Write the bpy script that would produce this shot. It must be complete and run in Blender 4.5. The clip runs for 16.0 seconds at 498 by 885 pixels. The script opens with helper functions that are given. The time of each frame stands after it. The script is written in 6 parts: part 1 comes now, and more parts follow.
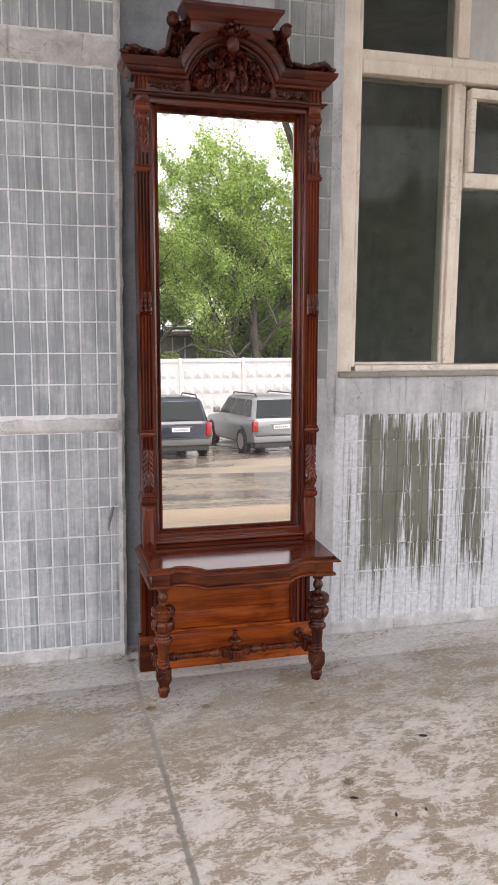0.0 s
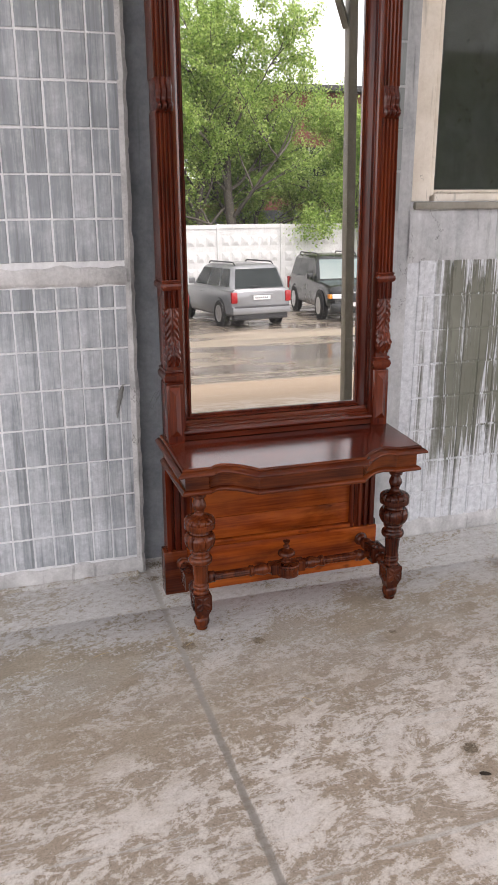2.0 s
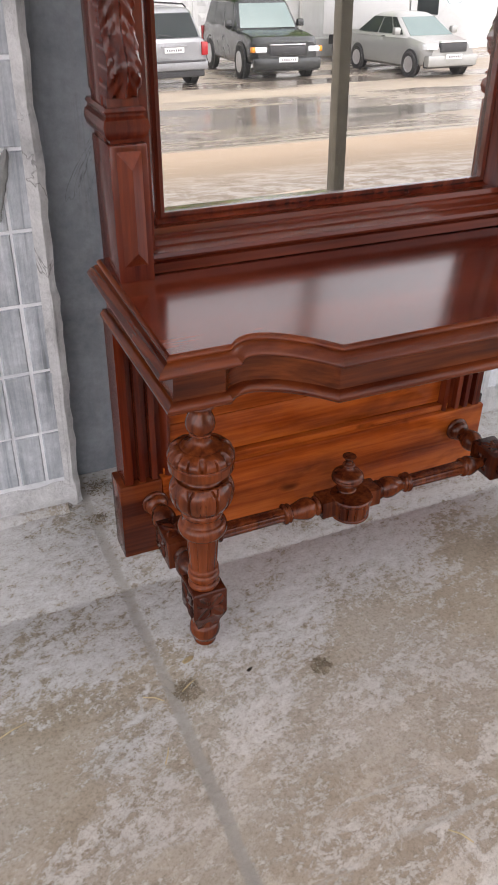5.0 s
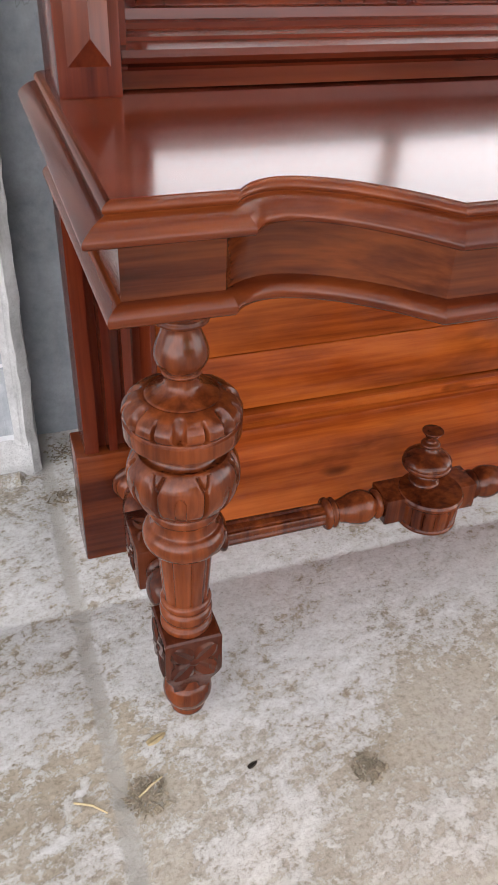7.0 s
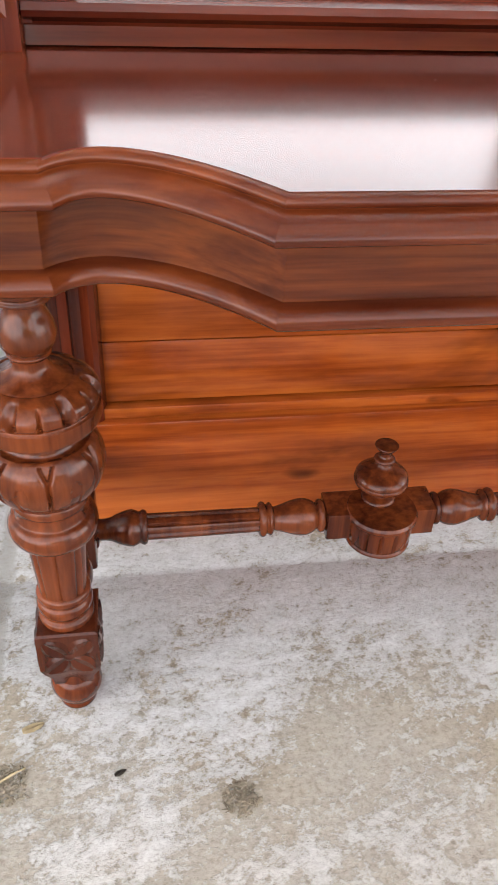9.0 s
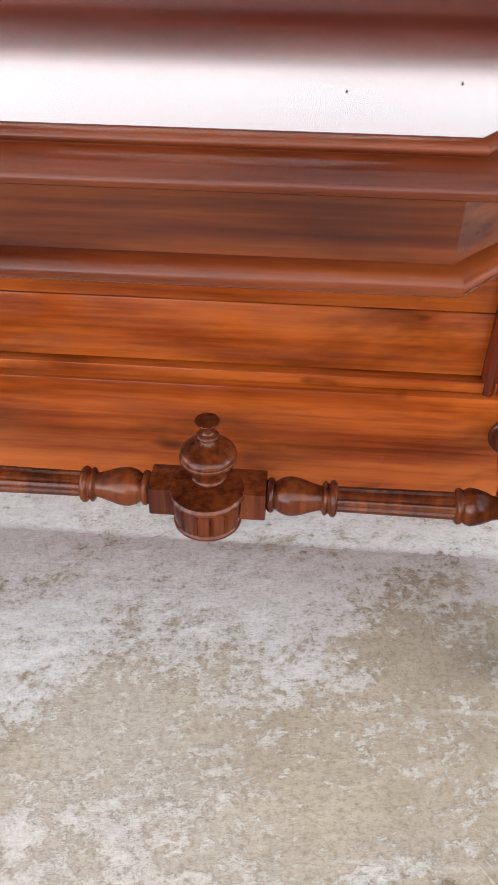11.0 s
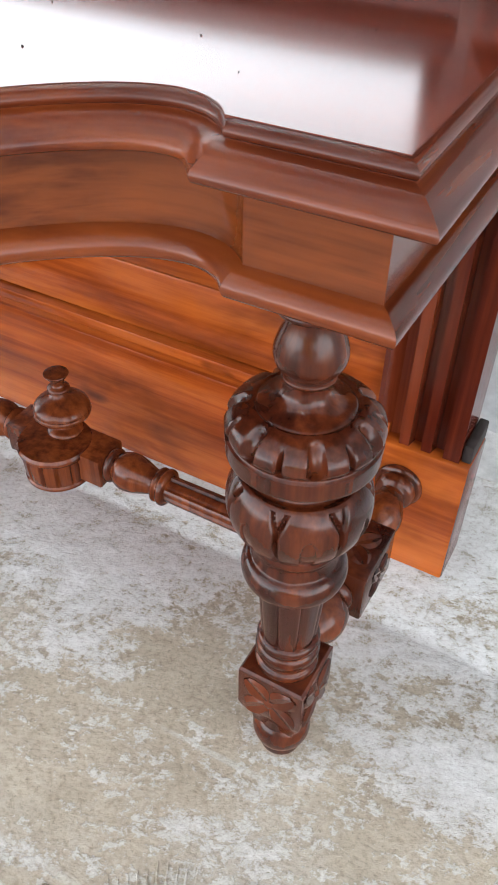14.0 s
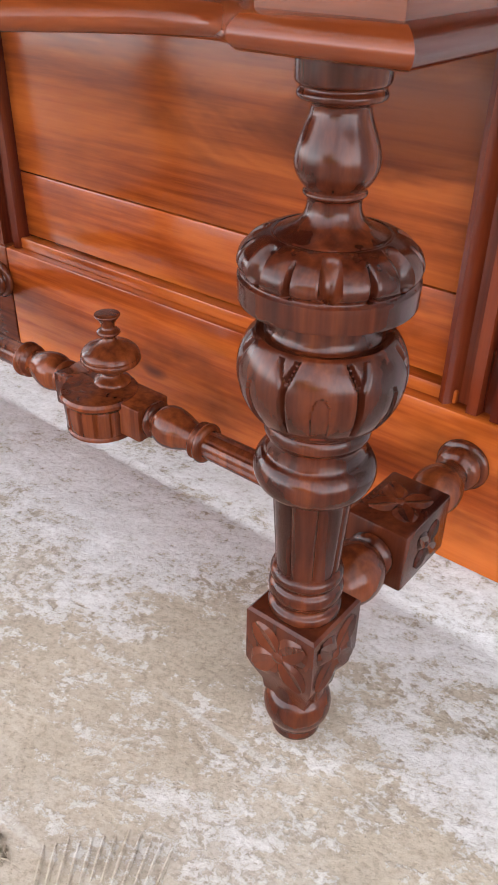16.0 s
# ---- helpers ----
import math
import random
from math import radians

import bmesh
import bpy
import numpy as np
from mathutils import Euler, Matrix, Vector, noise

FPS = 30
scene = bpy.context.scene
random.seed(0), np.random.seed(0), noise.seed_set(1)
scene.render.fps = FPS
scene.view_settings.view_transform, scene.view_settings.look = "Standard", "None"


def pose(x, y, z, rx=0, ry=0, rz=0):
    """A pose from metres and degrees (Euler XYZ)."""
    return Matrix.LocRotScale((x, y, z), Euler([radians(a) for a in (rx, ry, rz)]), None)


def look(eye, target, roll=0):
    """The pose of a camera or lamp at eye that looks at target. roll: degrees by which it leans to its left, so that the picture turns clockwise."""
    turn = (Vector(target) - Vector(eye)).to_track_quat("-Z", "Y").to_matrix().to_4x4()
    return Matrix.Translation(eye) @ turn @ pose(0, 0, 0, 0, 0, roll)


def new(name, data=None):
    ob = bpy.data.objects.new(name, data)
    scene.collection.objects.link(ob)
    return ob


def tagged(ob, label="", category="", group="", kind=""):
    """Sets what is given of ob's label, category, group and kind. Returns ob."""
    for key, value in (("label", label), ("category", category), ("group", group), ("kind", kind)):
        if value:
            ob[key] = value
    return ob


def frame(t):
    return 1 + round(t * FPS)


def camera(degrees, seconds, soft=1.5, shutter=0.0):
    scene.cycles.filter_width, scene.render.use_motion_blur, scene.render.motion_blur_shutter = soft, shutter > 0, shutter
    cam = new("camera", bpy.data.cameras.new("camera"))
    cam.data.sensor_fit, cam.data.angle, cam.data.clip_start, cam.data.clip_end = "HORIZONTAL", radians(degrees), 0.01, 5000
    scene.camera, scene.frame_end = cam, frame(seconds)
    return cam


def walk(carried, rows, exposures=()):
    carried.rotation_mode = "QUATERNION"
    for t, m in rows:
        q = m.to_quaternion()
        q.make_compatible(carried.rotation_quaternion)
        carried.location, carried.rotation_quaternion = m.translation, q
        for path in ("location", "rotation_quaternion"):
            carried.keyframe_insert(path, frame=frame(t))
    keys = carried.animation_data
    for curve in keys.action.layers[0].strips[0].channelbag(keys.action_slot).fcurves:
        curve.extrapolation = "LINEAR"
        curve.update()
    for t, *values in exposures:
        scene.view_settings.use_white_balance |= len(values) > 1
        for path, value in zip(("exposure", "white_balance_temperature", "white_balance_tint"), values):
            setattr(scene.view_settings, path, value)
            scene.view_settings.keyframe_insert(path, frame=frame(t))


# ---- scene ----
cam = camera(34.6, 16.0, soft=1.2, shutter=0.25)
PATH = [
    (0, (-0.056, -0.097, 1.551), (0.465, 1.81, 1.248), 0.4),
    (0.5, (-0.099, 0.088, 1.497), (0.422, 1.984, 1.136), 0.2),
    (1, (-0.1, 0.271, 1.434), (0.422, 2.153, 1.003), 0.0),
    (1.5, (-0.089, 0.528, 1.407), (0.45, 2.381, 0.884), -0.1),
    (2, (-0.108, 0.782, 1.359), (0.465, 2.6, 0.753), -0.1),
    (2.5, (-0.134, 1.049, 1.346), (0.488, 2.818, 0.65), 0.1),
    (3, (-0.111, 1.307, 1.311), (0.566, 3.019, 0.529), 0.4),
    (3.5, (-0.053, 1.534, 1.274), (0.664, 3.188, 0.408), 0.6),
    (4, (-0.008, 1.793, 1.221), (0.718, 3.4, 0.277), 0.9),
    (4.5, (0.018, 1.962, 1.13), (0.749, 3.528, 0.123), 1.2),
    (4.7, (0.051, 2.025, 1.084), (0.767, 3.571, 0.037), 1.2),
    (6.8, (0.293, 2.461, 0.746), (0.874, 3.988, -0.407), 2.1),
    (7, (0.298, 2.487, 0.729), (0.863, 4.018, -0.427), 2.3),
    (7.5, (0.316, 2.514, 0.718), (0.83, 4.053, -0.452), 2.7),
    (8, (0.362, 2.529, 0.728), (0.799, 4.077, -0.46), 3.1),
    (8.5, (0.435, 2.514, 0.712), (0.778, 4.073, -0.493), 2.9),
    (9, (0.511, 2.497, 0.718), (0.779, 4.065, -0.495), 2.9),
    (9.2, (0.542, 2.493, 0.718), (0.778, 4.064, -0.498), 2.9),
    (11.3, (0.901, 2.534, 0.691), (0.731, 4.059, -0.591), 0.6),
    (11.5, (0.926, 2.546, 0.69), (0.716, 4.059, -0.602), 0.7),
    (12, (1.01, 2.58, 0.683), (0.681, 4.048, -0.634), 0.5),
    (12.5, (1.108, 2.605, 0.691), (0.685, 4.034, -0.642), 0.8),
    (13, (1.187, 2.618, 0.692), (0.666, 4.007, -0.65), 0.8),
    (13.5, (1.218, 2.65, 0.69), (0.602, 4.002, -0.649), 1.0),
    (14, (1.254, 2.673, 0.686), (0.535, 3.987, -0.639), 1.1),
    (14.5, (1.321, 2.679, 0.699), (0.487, 3.956, -0.595), 1.0),
    (15, (1.343, 2.669, 0.639), (0.419, 3.943, -0.595), 1.2),
    (15.5, (1.332, 2.673, 0.56), (0.34, 3.965, -0.601), 1.1),
    (16, (1.324, 2.671, 0.527), (0.291, 3.984, -0.572), 1.1),
]
EXPOSURE = [(0, 1.86, 6800, 18), (1.5, 1.78, 6800, 18), (3.5, 2.02, 6800, 18), (4.5, 2.02, 6750, 18), (7, 2.72, 6650, 14), (9, 2.94, 6550, 12), (11.5, 3.0, 6550, 11), (13, 3.04, 6250, 8), (14.5, 3.04, 6300, 9), (16, 3.18, 6450, 16)]
walk(cam, [(t, look(eye, target, roll)) for t, eye, target, roll in PATH],
     exposures=EXPOSURE)


# ---------------------------------------------------------------- light
world = bpy.data.worlds.new("overcast_sky")
scene.world = world
world.use_nodes = True
wn, wl = world.node_tree.nodes, world.node_tree.links
sky = wn.new("ShaderNodeTexSky")
sky.sky_type, sky.sun_disc = "NISHITA", False
sky.sun_elevation, sky.sun_rotation = radians(58), radians(25)
sky.air_density, sky.dust_density = 1.0, 1.0
cloud = wn.new("ShaderNodeHueSaturation")          # a closed layer of cloud: hardly any blue left
cloud.inputs["Saturation"].default_value = 0.12
cloud.inputs["Value"].default_value = 1.0
wl.new(sky.outputs[0], cloud.inputs["Color"])
wl.new(cloud.outputs[0], wn["Background"].inputs["Color"])
wn["Background"].inputs["Strength"].default_value = 0.15

sun = new("sun", bpy.data.lights.new("sun", "SUN"))
sun.data.energy, sun.data.angle, sun.data.color = 0.65, radians(35), (1.0, 0.965, 0.92)
sun.matrix_world = look((5, 11, 19), (0.8, 2.0, 0))


# ---------------------------------------------------------------- materials
def nodes_of(name):
    m = bpy.data.materials.new(name)
    m.use_nodes = True
    return m, m.node_tree.nodes, m.node_tree.links, m.node_tree.nodes["Principled BSDF"]


def ramp(nd, lk, src, stops, ease="LINEAR"):
    r = nd.new("ShaderNodeValToRGB")
    r.color_ramp.interpolation = ease
    el = r.color_ramp.elements
    while len(el) < len(stops):
        el.new(0.5)
    for e, (p, c) in zip(el, stops):
        e.position, e.color = p, (*c, 1) if len(c) == 3 else c
    lk.new(src, r.inputs[0])
    return r.outputs[0]


def noise_of(nd, lk, vec, scale, detail=6, rough=0.6, dist=0.0):
    n = nd.new("ShaderNodeTexNoise")
    n.inputs["Scale"].default_value, n.inputs["Detail"].default_value = scale, detail
    n.inputs["Roughness"].default_value, n.inputs["Distortion"].default_value = rough, dist
    lk.new(vec, n.inputs["Vector"])
    return n.outputs["Fac"]


def stretched(nd, lk, vec, scale, rot=(0, 0, 0)):
    m = nd.new("ShaderNodeMapping")
    m.inputs["Scale"].default_value = scale
    m.inputs["Rotation"].default_value = rot
    lk.new(vec, m.inputs["Vector"])
    return m.outputs[0]


def mathn(nd, lk, op, a, b=None, clamp=False):
    m = nd.new("ShaderNodeMath")
    m.operation, m.use_clamp = op, clamp
    for i, v in enumerate((a, b)):
        if v is None:
            continue
        if isinstance(v, (int, float)):
            m.inputs[i].default_value = v
        else:
            lk.new(v, m.inputs[i])
    return m.outputs[0]


def mixc(nd, lk, fac, a, b, blend="MIX"):
    m = nd.new("ShaderNodeMix")
    m.data_type, m.blend_type = "RGBA", blend
    for key, v in ((0, fac), (6, a), (7, b)):
        if isinstance(v, (int, float)):
            m.inputs[key].default_value = v
        elif isinstance(v, tuple):
            m.inputs[key].default_value = (*v, 1)
        else:
            lk.new(v, m.inputs[key])
    return m.outputs[2]


def bumped(nd, lk, bsdf, src, strength, dist):
    b = nd.new("ShaderNodeBump")
    b.inputs["Strength"].default_value, b.inputs["Distance"].default_value = strength, dist
    lk.new(src, b.inputs["Height"])
    lk.new(b.outputs[0], bsdf.inputs["Normal"])


def wood(name, axis, dark, mid, light, rough=0.3, coat=0.25, grain=1.0, knots=False, depth=1.0):
    """Stained and varnished pine: long streaks of grain along one axis, a few darker bands, satin polish."""
    m, nd, lk, b = nodes_of(name)
    tc = nd.new("ShaderNodeTexCoord")
    oi = nd.new("ShaderNodeObjectInfo")
    add = nd.new("ShaderNodeVectorMath")
    add.operation = "ADD"
    sc = nd.new("ShaderNodeVectorMath")
    sc.operation = "SCALE"
    sc.inputs[0].default_value = (3.1, 1.7, 2.3)
    lk.new(oi.outputs["Random"], sc.inputs["Scale"])
    lk.new(tc.outputs["Object"], add.inputs[0])
    lk.new(sc.outputs[0], add.inputs[1])
    s1 = [14.0, 14.0, 14.0]
    s2 = [110.0, 110.0, 110.0]
    s1["xyz".index(axis)], s2["xyz".index(axis)] = 1.3, 4.0
    if axis == "x":
        s1[1], s2[1] = s1[1] * depth, s2[1] * depth
    n1 = noise_of(nd, lk, stretched(nd, lk, add.outputs[0], s1), 1.0, 7, 0.62, 0.25)
    n2 = noise_of(nd, lk, stretched(nd, lk, add.outputs[0], s2), 1.0, 3, 0.6, 0.2)
    n3 = noise_of(nd, lk, add.outputs[0], 5.0, 3, 0.5)
    f = mathn(nd, lk, "ADD", mathn(nd, lk, "MULTIPLY", n1, 0.75), mathn(nd, lk, "MULTIPLY", n2, 0.25 * grain))
    f = mathn(nd, lk, "ADD", f, mathn(nd, lk, "MULTIPLY", mathn(nd, lk, "SUBTRACT", n3, 0.5), 0.22))
    f = mathn(nd, lk, "ADD", f, mathn(nd, lk, "MULTIPLY", mathn(nd, lk, "SUBTRACT", oi.outputs["Random"], 0.5), 0.08))
    if grain > 1:
        f = mathn(nd, lk, "SUBTRACT", f, 0.125 * (grain - 1))
    col = ramp(nd, lk, f, [(0.32, dark), (0.48, mid), (0.66, light)], "B_SPLINE")
    if knots:       # smoky patches in the stain, then knots
        smoke = noise_of(nd, lk, stretched(nd, lk, add.outputs[0], (3.2, 3.2, 9.0)), 1.0, 4, 0.6, 0.6)
        col = mixc(nd, lk, 0.9, col, ramp(nd, lk, smoke, [(0.34, (0.40, 0.33, 0.30)), (0.50, (1, 1, 1)), (0.70, (1.25, 1.25, 1.2))]), "MULTIPLY")
        kn = noise_of(nd, lk, stretched(nd, lk, add.outputs[0], (9.0, 9.0, 15.0)), 1.0, 2, 0.5)
        col = mixc(nd, lk, 0.85, col, ramp(nd, lk, kn, [(0.70, (1, 1, 1)), (0.77, (0.20, 0.14, 0.12))]), "MULTIPLY")
    lk.new(col, b.inputs["Base Color"])
    lk.new(mathn(nd, lk, "ADD", mathn(nd, lk, "MULTIPLY", n3, 0.16), rough - 0.06), b.inputs["Roughness"])
    b.inputs["Coat Weight"].default_value, b.inputs["Coat Roughness"].default_value = coat, 0.12
    b.inputs["IOR"].default_value, b.inputs["Specular IOR Level"].default_value = 1.45, 0.34
    bumped(nd, lk, b, mathn(nd, lk, "ADD", n2, mathn(nd, lk, "MULTIPLY", n1, 0.5)), 0.16, 0.0006)
    return m


def plain(name, colour, rough=0.5, metal=0.0, noise_scale=8.0, vary=0.25, bump=0.0, coat=0.0):
    """A painted, metal or plastic surface with faint mottling at two scales."""
    m, nd, lk, b = nodes_of(name)
    tc = nd.new("ShaderNodeTexCoord")
    n1 = noise_of(nd, lk, tc.outputs["Object"], noise_scale, 6, 0.65)
    n2 = noise_of(nd, lk, tc.outputs["Object"], noise_scale * 9, 3, 0.6)
    f = mathn(nd, lk, "ADD", mathn(nd, lk, "MULTIPLY", n1, 0.7), mathn(nd, lk, "MULTIPLY", n2, 0.3))
    lo = tuple(c * (1 - vary) for c in colour)
    hi = tuple(min(1, c * (1 + vary)) for c in colour)
    lk.new(ramp(nd, lk, f, [(0.3, lo), (0.7, hi)]), b.inputs["Base Color"])
    lk.new(mathn(nd, lk, "ADD", mathn(nd, lk, "MULTIPLY", n1, 0.15), max(0.02, rough - 0.07)), b.inputs["Roughness"])
    b.inputs["Metallic"].default_value = metal
    b.inputs["Coat Weight"].default_value = coat
    if bump:
        bumped(nd, lk, b, f, 0.5, bump)
    return m


WOOD_X = wood("stained_wood_x", "x", (0.024, 0.0042, 0.0019), (0.072, 0.0122, 0.0044), (0.19, 0.043, 0.0100), 0.16, 0.0, 1.3, False, 0.3)
WOOD_APRON = wood("stained_wood_apron", "x", (0.022, 0.0040, 0.0018), (0.064, 0.0120, 0.0038), (0.175, 0.042, 0.0092), 0.15, 0.0, 1.6, True, 0.3)
WOOD_Y = wood("stained_wood_y", "y", (0.026, 0.0042, 0.0020), (0.068, 0.0115, 0.0042), (0.200, 0.046, 0.0105), 0.16, 0.0, 1.3)
WOOD_Z = wood("stained_wood_z", "z", (0.024, 0.0032, 0.0018), (0.066, 0.0090, 0.0040), (0.155, 0.028, 0.0085), 0.15, 0.0, 1.3)
WOOD_RAIL = wood("stained_wood_rail", "x", (0.022, 0.0034, 0.0020), (0.056, 0.0078, 0.0040), (0.120, 0.021, 0.0078), 0.15, 0.0, 1.3)
WOOD_TURN = wood("stained_wood_turned", "z", (0.013, 0.0026, 0.0015), (0.052, 0.0096, 0.0036), (0.195, 0.045, 0.0118), 0.150, 0.0, 1.3)
WOOD_CARVED = wood("stained_wood_carved", "z", (0.017, 0.0028, 0.0019), (0.049, 0.0066, 0.0040), (0.105, 0.0180, 0.0075), 0.15, 0.0, 1.2)
WOOD_BLOCK = wood("stained_wood_block", "z", (0.012, 0.0025, 0.0015), (0.035, 0.0066, 0.0030), (0.105, 0.024, 0.0080), 0.16, 0.0, 1.2)
WOOD_PANEL = wood("amber_wood_panel", "x", (0.080, 0.0100, 0.0024), (0.255, 0.045, 0.0074), (0.45, 0.116, 0.0170), 0.16, 0.0, 1.1, True)
WOOD_BOARD = wood("red_brown_board", "x", (0.045, 0.0062, 0.0022), (0.200, 0.036, 0.0072), (0.38, 0.095, 0.0150), 0.16, 0.0, 1.1, True)
for wd in (WOOD_X, WOOD_APRON, WOOD_Y, WOOD_Z, WOOD_RAIL, WOOD_TURN, WOOD_CARVED):
    wd.node_tree.nodes["Principled BSDF"].inputs["Specular IOR Level"].default_value = 0.45
WOOD_TOP = wood("polished_table_top", "x", (0.026, 0.0042, 0.0024), (0.070, 0.0098, 0.0050), (0.15, 0.028, 0.010), 0.15, 0.46, 0.8)
for wd in (WOOD_TURN, WOOD_X, WOOD_APRON):
    wd.node_tree.nodes["Principled BSDF"].inputs["Specular IOR Level"].default_value = 0.36
WOOD_TOP.node_tree.nodes["Principled BSDF"].inputs["Specular IOR Level"].default_value = 0.5
WOOD_GAP = plain("dark_gap", (0.012, 0.006, 0.005), 0.8)

mirror_m, nd, lk, b = nodes_of("mirror_silver")
b.inputs["Metallic"].default_value, b.inputs["Roughness"].default_value = 1.0, 0.0
b.inputs["Base Color"].default_value = (0.93, 0.94, 0.935, 1)
veil = nd.new("ShaderNodeBsdfDiffuse")                   # pale veil mixed in: glare haze that lifts the reflection's darks
veil.inputs["Color"].default_value = (0.72, 0.73, 0.72, 1)
mv = nd.new("ShaderNodeMixShader")
mv.inputs[0].default_value = 0.03
lk.new(b.outputs[0], mv.inputs[1])
lk.new(veil.outputs[0], mv.inputs[2])
lk.new(mv.outputs[0], nd["Material Output"].inputs["Surface"])

# glazed facade tile under a grey cement wash
def tile_material(name, glaze_lo, glaze_hi, wash_lo, wash_hi, patch, vary):
    m, nd, lk, b = nodes_of(name)
    geo = nd.new("ShaderNodeNewGeometry")
    oi = nd.new("ShaderNodeObjectInfo")
    pos = geo.outputs["Position"]
    streak = noise_of(nd, lk, stretched(nd, lk, pos, (38, 38, 1.5)), 1.0, 7, 0.66, 0.5)
    runs = noise_of(nd, lk, stretched(nd, lk, pos, (30, 30, 0.55)), 1.0, 5, 0.6, 0.9)
    fine = noise_of(nd, lk, stretched(nd, lk, pos, (150, 150, 12)), 1.0, 5, 0.65)
    blot = noise_of(nd, lk, pos, 3.2, 6, 0.62)
    crust = noise_of(nd, lk, pos, 46.0, 7, 0.72)
    f = mathn(nd, lk, "ADD", mathn(nd, lk, "MULTIPLY", streak, 0.45), mathn(nd, lk, "MULTIPLY", blot, 0.35))
    f = mathn(nd, lk, "ADD", f, mathn(nd, lk, "MULTIPLY", fine, 0.20))
    f = mathn(nd, lk, "ADD", f, mathn(nd, lk, "MULTIPLY", crust, 0.12))
    f = mathn(nd, lk, "ADD", f, mathn(nd, lk, "MULTIPLY", mathn(nd, lk, "SUBTRACT", oi.outputs["Random"], 0.5), vary))
    sep = nd.new("ShaderNodeSeparateXYZ")
    lk.new(pos, sep.inputs[0])
    if patch:       # the wash has run off in a broad patch here; lime runs down in strings
        wob = mathn(nd, lk, "ADD", sep.outputs[0], mathn(nd, lk, "MULTIPLY", mathn(nd, lk, "SUBTRACT", runs, 0.5), 0.30))
        wide = mathn(nd, lk, "SUBTRACT", mathn(nd, lk, "ABSOLUTE", mathn(nd, lk, "SUBTRACT", wob, 1.685)), 0.180)
        slim = mathn(nd, lk, "SUBTRACT", mathn(nd, lk, "ABSOLUTE", mathn(nd, lk, "SUBTRACT", wob, 2.085)), 0.035)
        dx = mathn(nd, lk, "DIVIDE", mathn(nd, lk, "MINIMUM", wide, slim), 0.16)
        high = mathn(nd, lk, "ADD", sep.outputs[2], mathn(nd, lk, "MULTIPLY", mathn(nd, lk, "SUBTRACT", blot, 0.5), 0.35))
        dz = mathn(nd, lk, "DIVIDE", mathn(nd, lk, "SUBTRACT", mathn(nd, lk, "ABSOLUTE", mathn(nd, lk, "SUBTRACT", high, 0.74)), 0.34), 0.30)
        away = mathn(nd, lk, "MINIMUM", mathn(nd, lk, "MAXIMUM", mathn(nd, lk, "MAXIMUM", dx, dz), -0.50), 0.6)
        f = mathn(nd, lk, "ADD", mathn(nd, lk, "MULTIPLY", f, 0.42), mathn(nd, lk, "MULTIPLY", runs, 0.58))
        f = mathn(nd, lk, "ADD", f, mathn(nd, lk, "MULTIPLY", away, 0.26))
        thread = noise_of(nd, lk, stretched(nd, lk, pos, (17, 17, 0.40)), 1.0, 3, 0.5, 0.5)      # thin strings of lime
        thread = mathn(nd, lk, "ABSOLUTE", mathn(nd, lk, "SUBTRACT", thread, 0.47))
        thread = mathn(nd, lk, "MULTIPLY", mathn(nd, lk, "SUBTRACT", 0.026, thread, True), 8.0)
        f = mathn(nd, lk, "ADD", f, thread)
        thin = noise_of(nd, lk, stretched(nd, lk, pos, (29, 29, 0.8)), 1.0, 3, 0.5, 0.5)
        thin = mathn(nd, lk, "ABSOLUTE", mathn(nd, lk, "SUBTRACT", thin, 0.53))
        f = mathn(nd, lk, "ADD", f, mathn(nd, lk, "MULTIPLY", mathn(nd, lk, "SUBTRACT", 0.024, thin, True), 6.0))
    else:           # more lime low down, where it splashed
        low = mathn(nd, lk, "SUBTRACT", 1.35, sep.outputs[2], True)
        f = mathn(nd, lk, "ADD", f, mathn(nd, lk, "MULTIPLY", low, 0.08))
    wash = ramp(nd, lk, f, [(wash_lo, (0, 0, 0)), (wash_hi, (1, 1, 1))])
    glaze = ramp(nd, lk, blot, [(0.35, glaze_lo), (0.65, glaze_hi)])
    lime = ramp(nd, lk, crust, [(0.30, (0.455, 0.475, 0.51)), (0.70, (0.75, 0.772, 0.81))])
    col = mixc(nd, lk, wash, glaze, lime)
    grime = ramp(nd, lk, streak, [(0.34, (0.50, 0.50, 0.50)), (0.45, (1, 1, 1))])
    col = mixc(nd, lk, 0.55, col, grime, "MULTIPLY")
    if patch:       # dark rim where a run has dried
        rim = ramp(nd, lk, f, [(wash_lo - 0.035, (1, 1, 1)), (wash_lo - 0.006, (0.35, 0.35, 0.34)), (wash_hi, (1, 1, 1))])
        col = mixc(nd, lk, 0.5, col, rim, "MULTIPLY")
    lk.new(col, b.inputs["Base Color"])
    lk.new(mathn(nd, lk, "ADD", mathn(nd, lk, "MULTIPLY", wash, 0.35), 0.45), b.inputs["Roughness"])
    bumped(nd, lk, b, mathn(nd, lk, "ADD", crust, mathn(nd, lk, "MULTIPLY", wash, 0.8)), 0.6, 0.002)
    return m


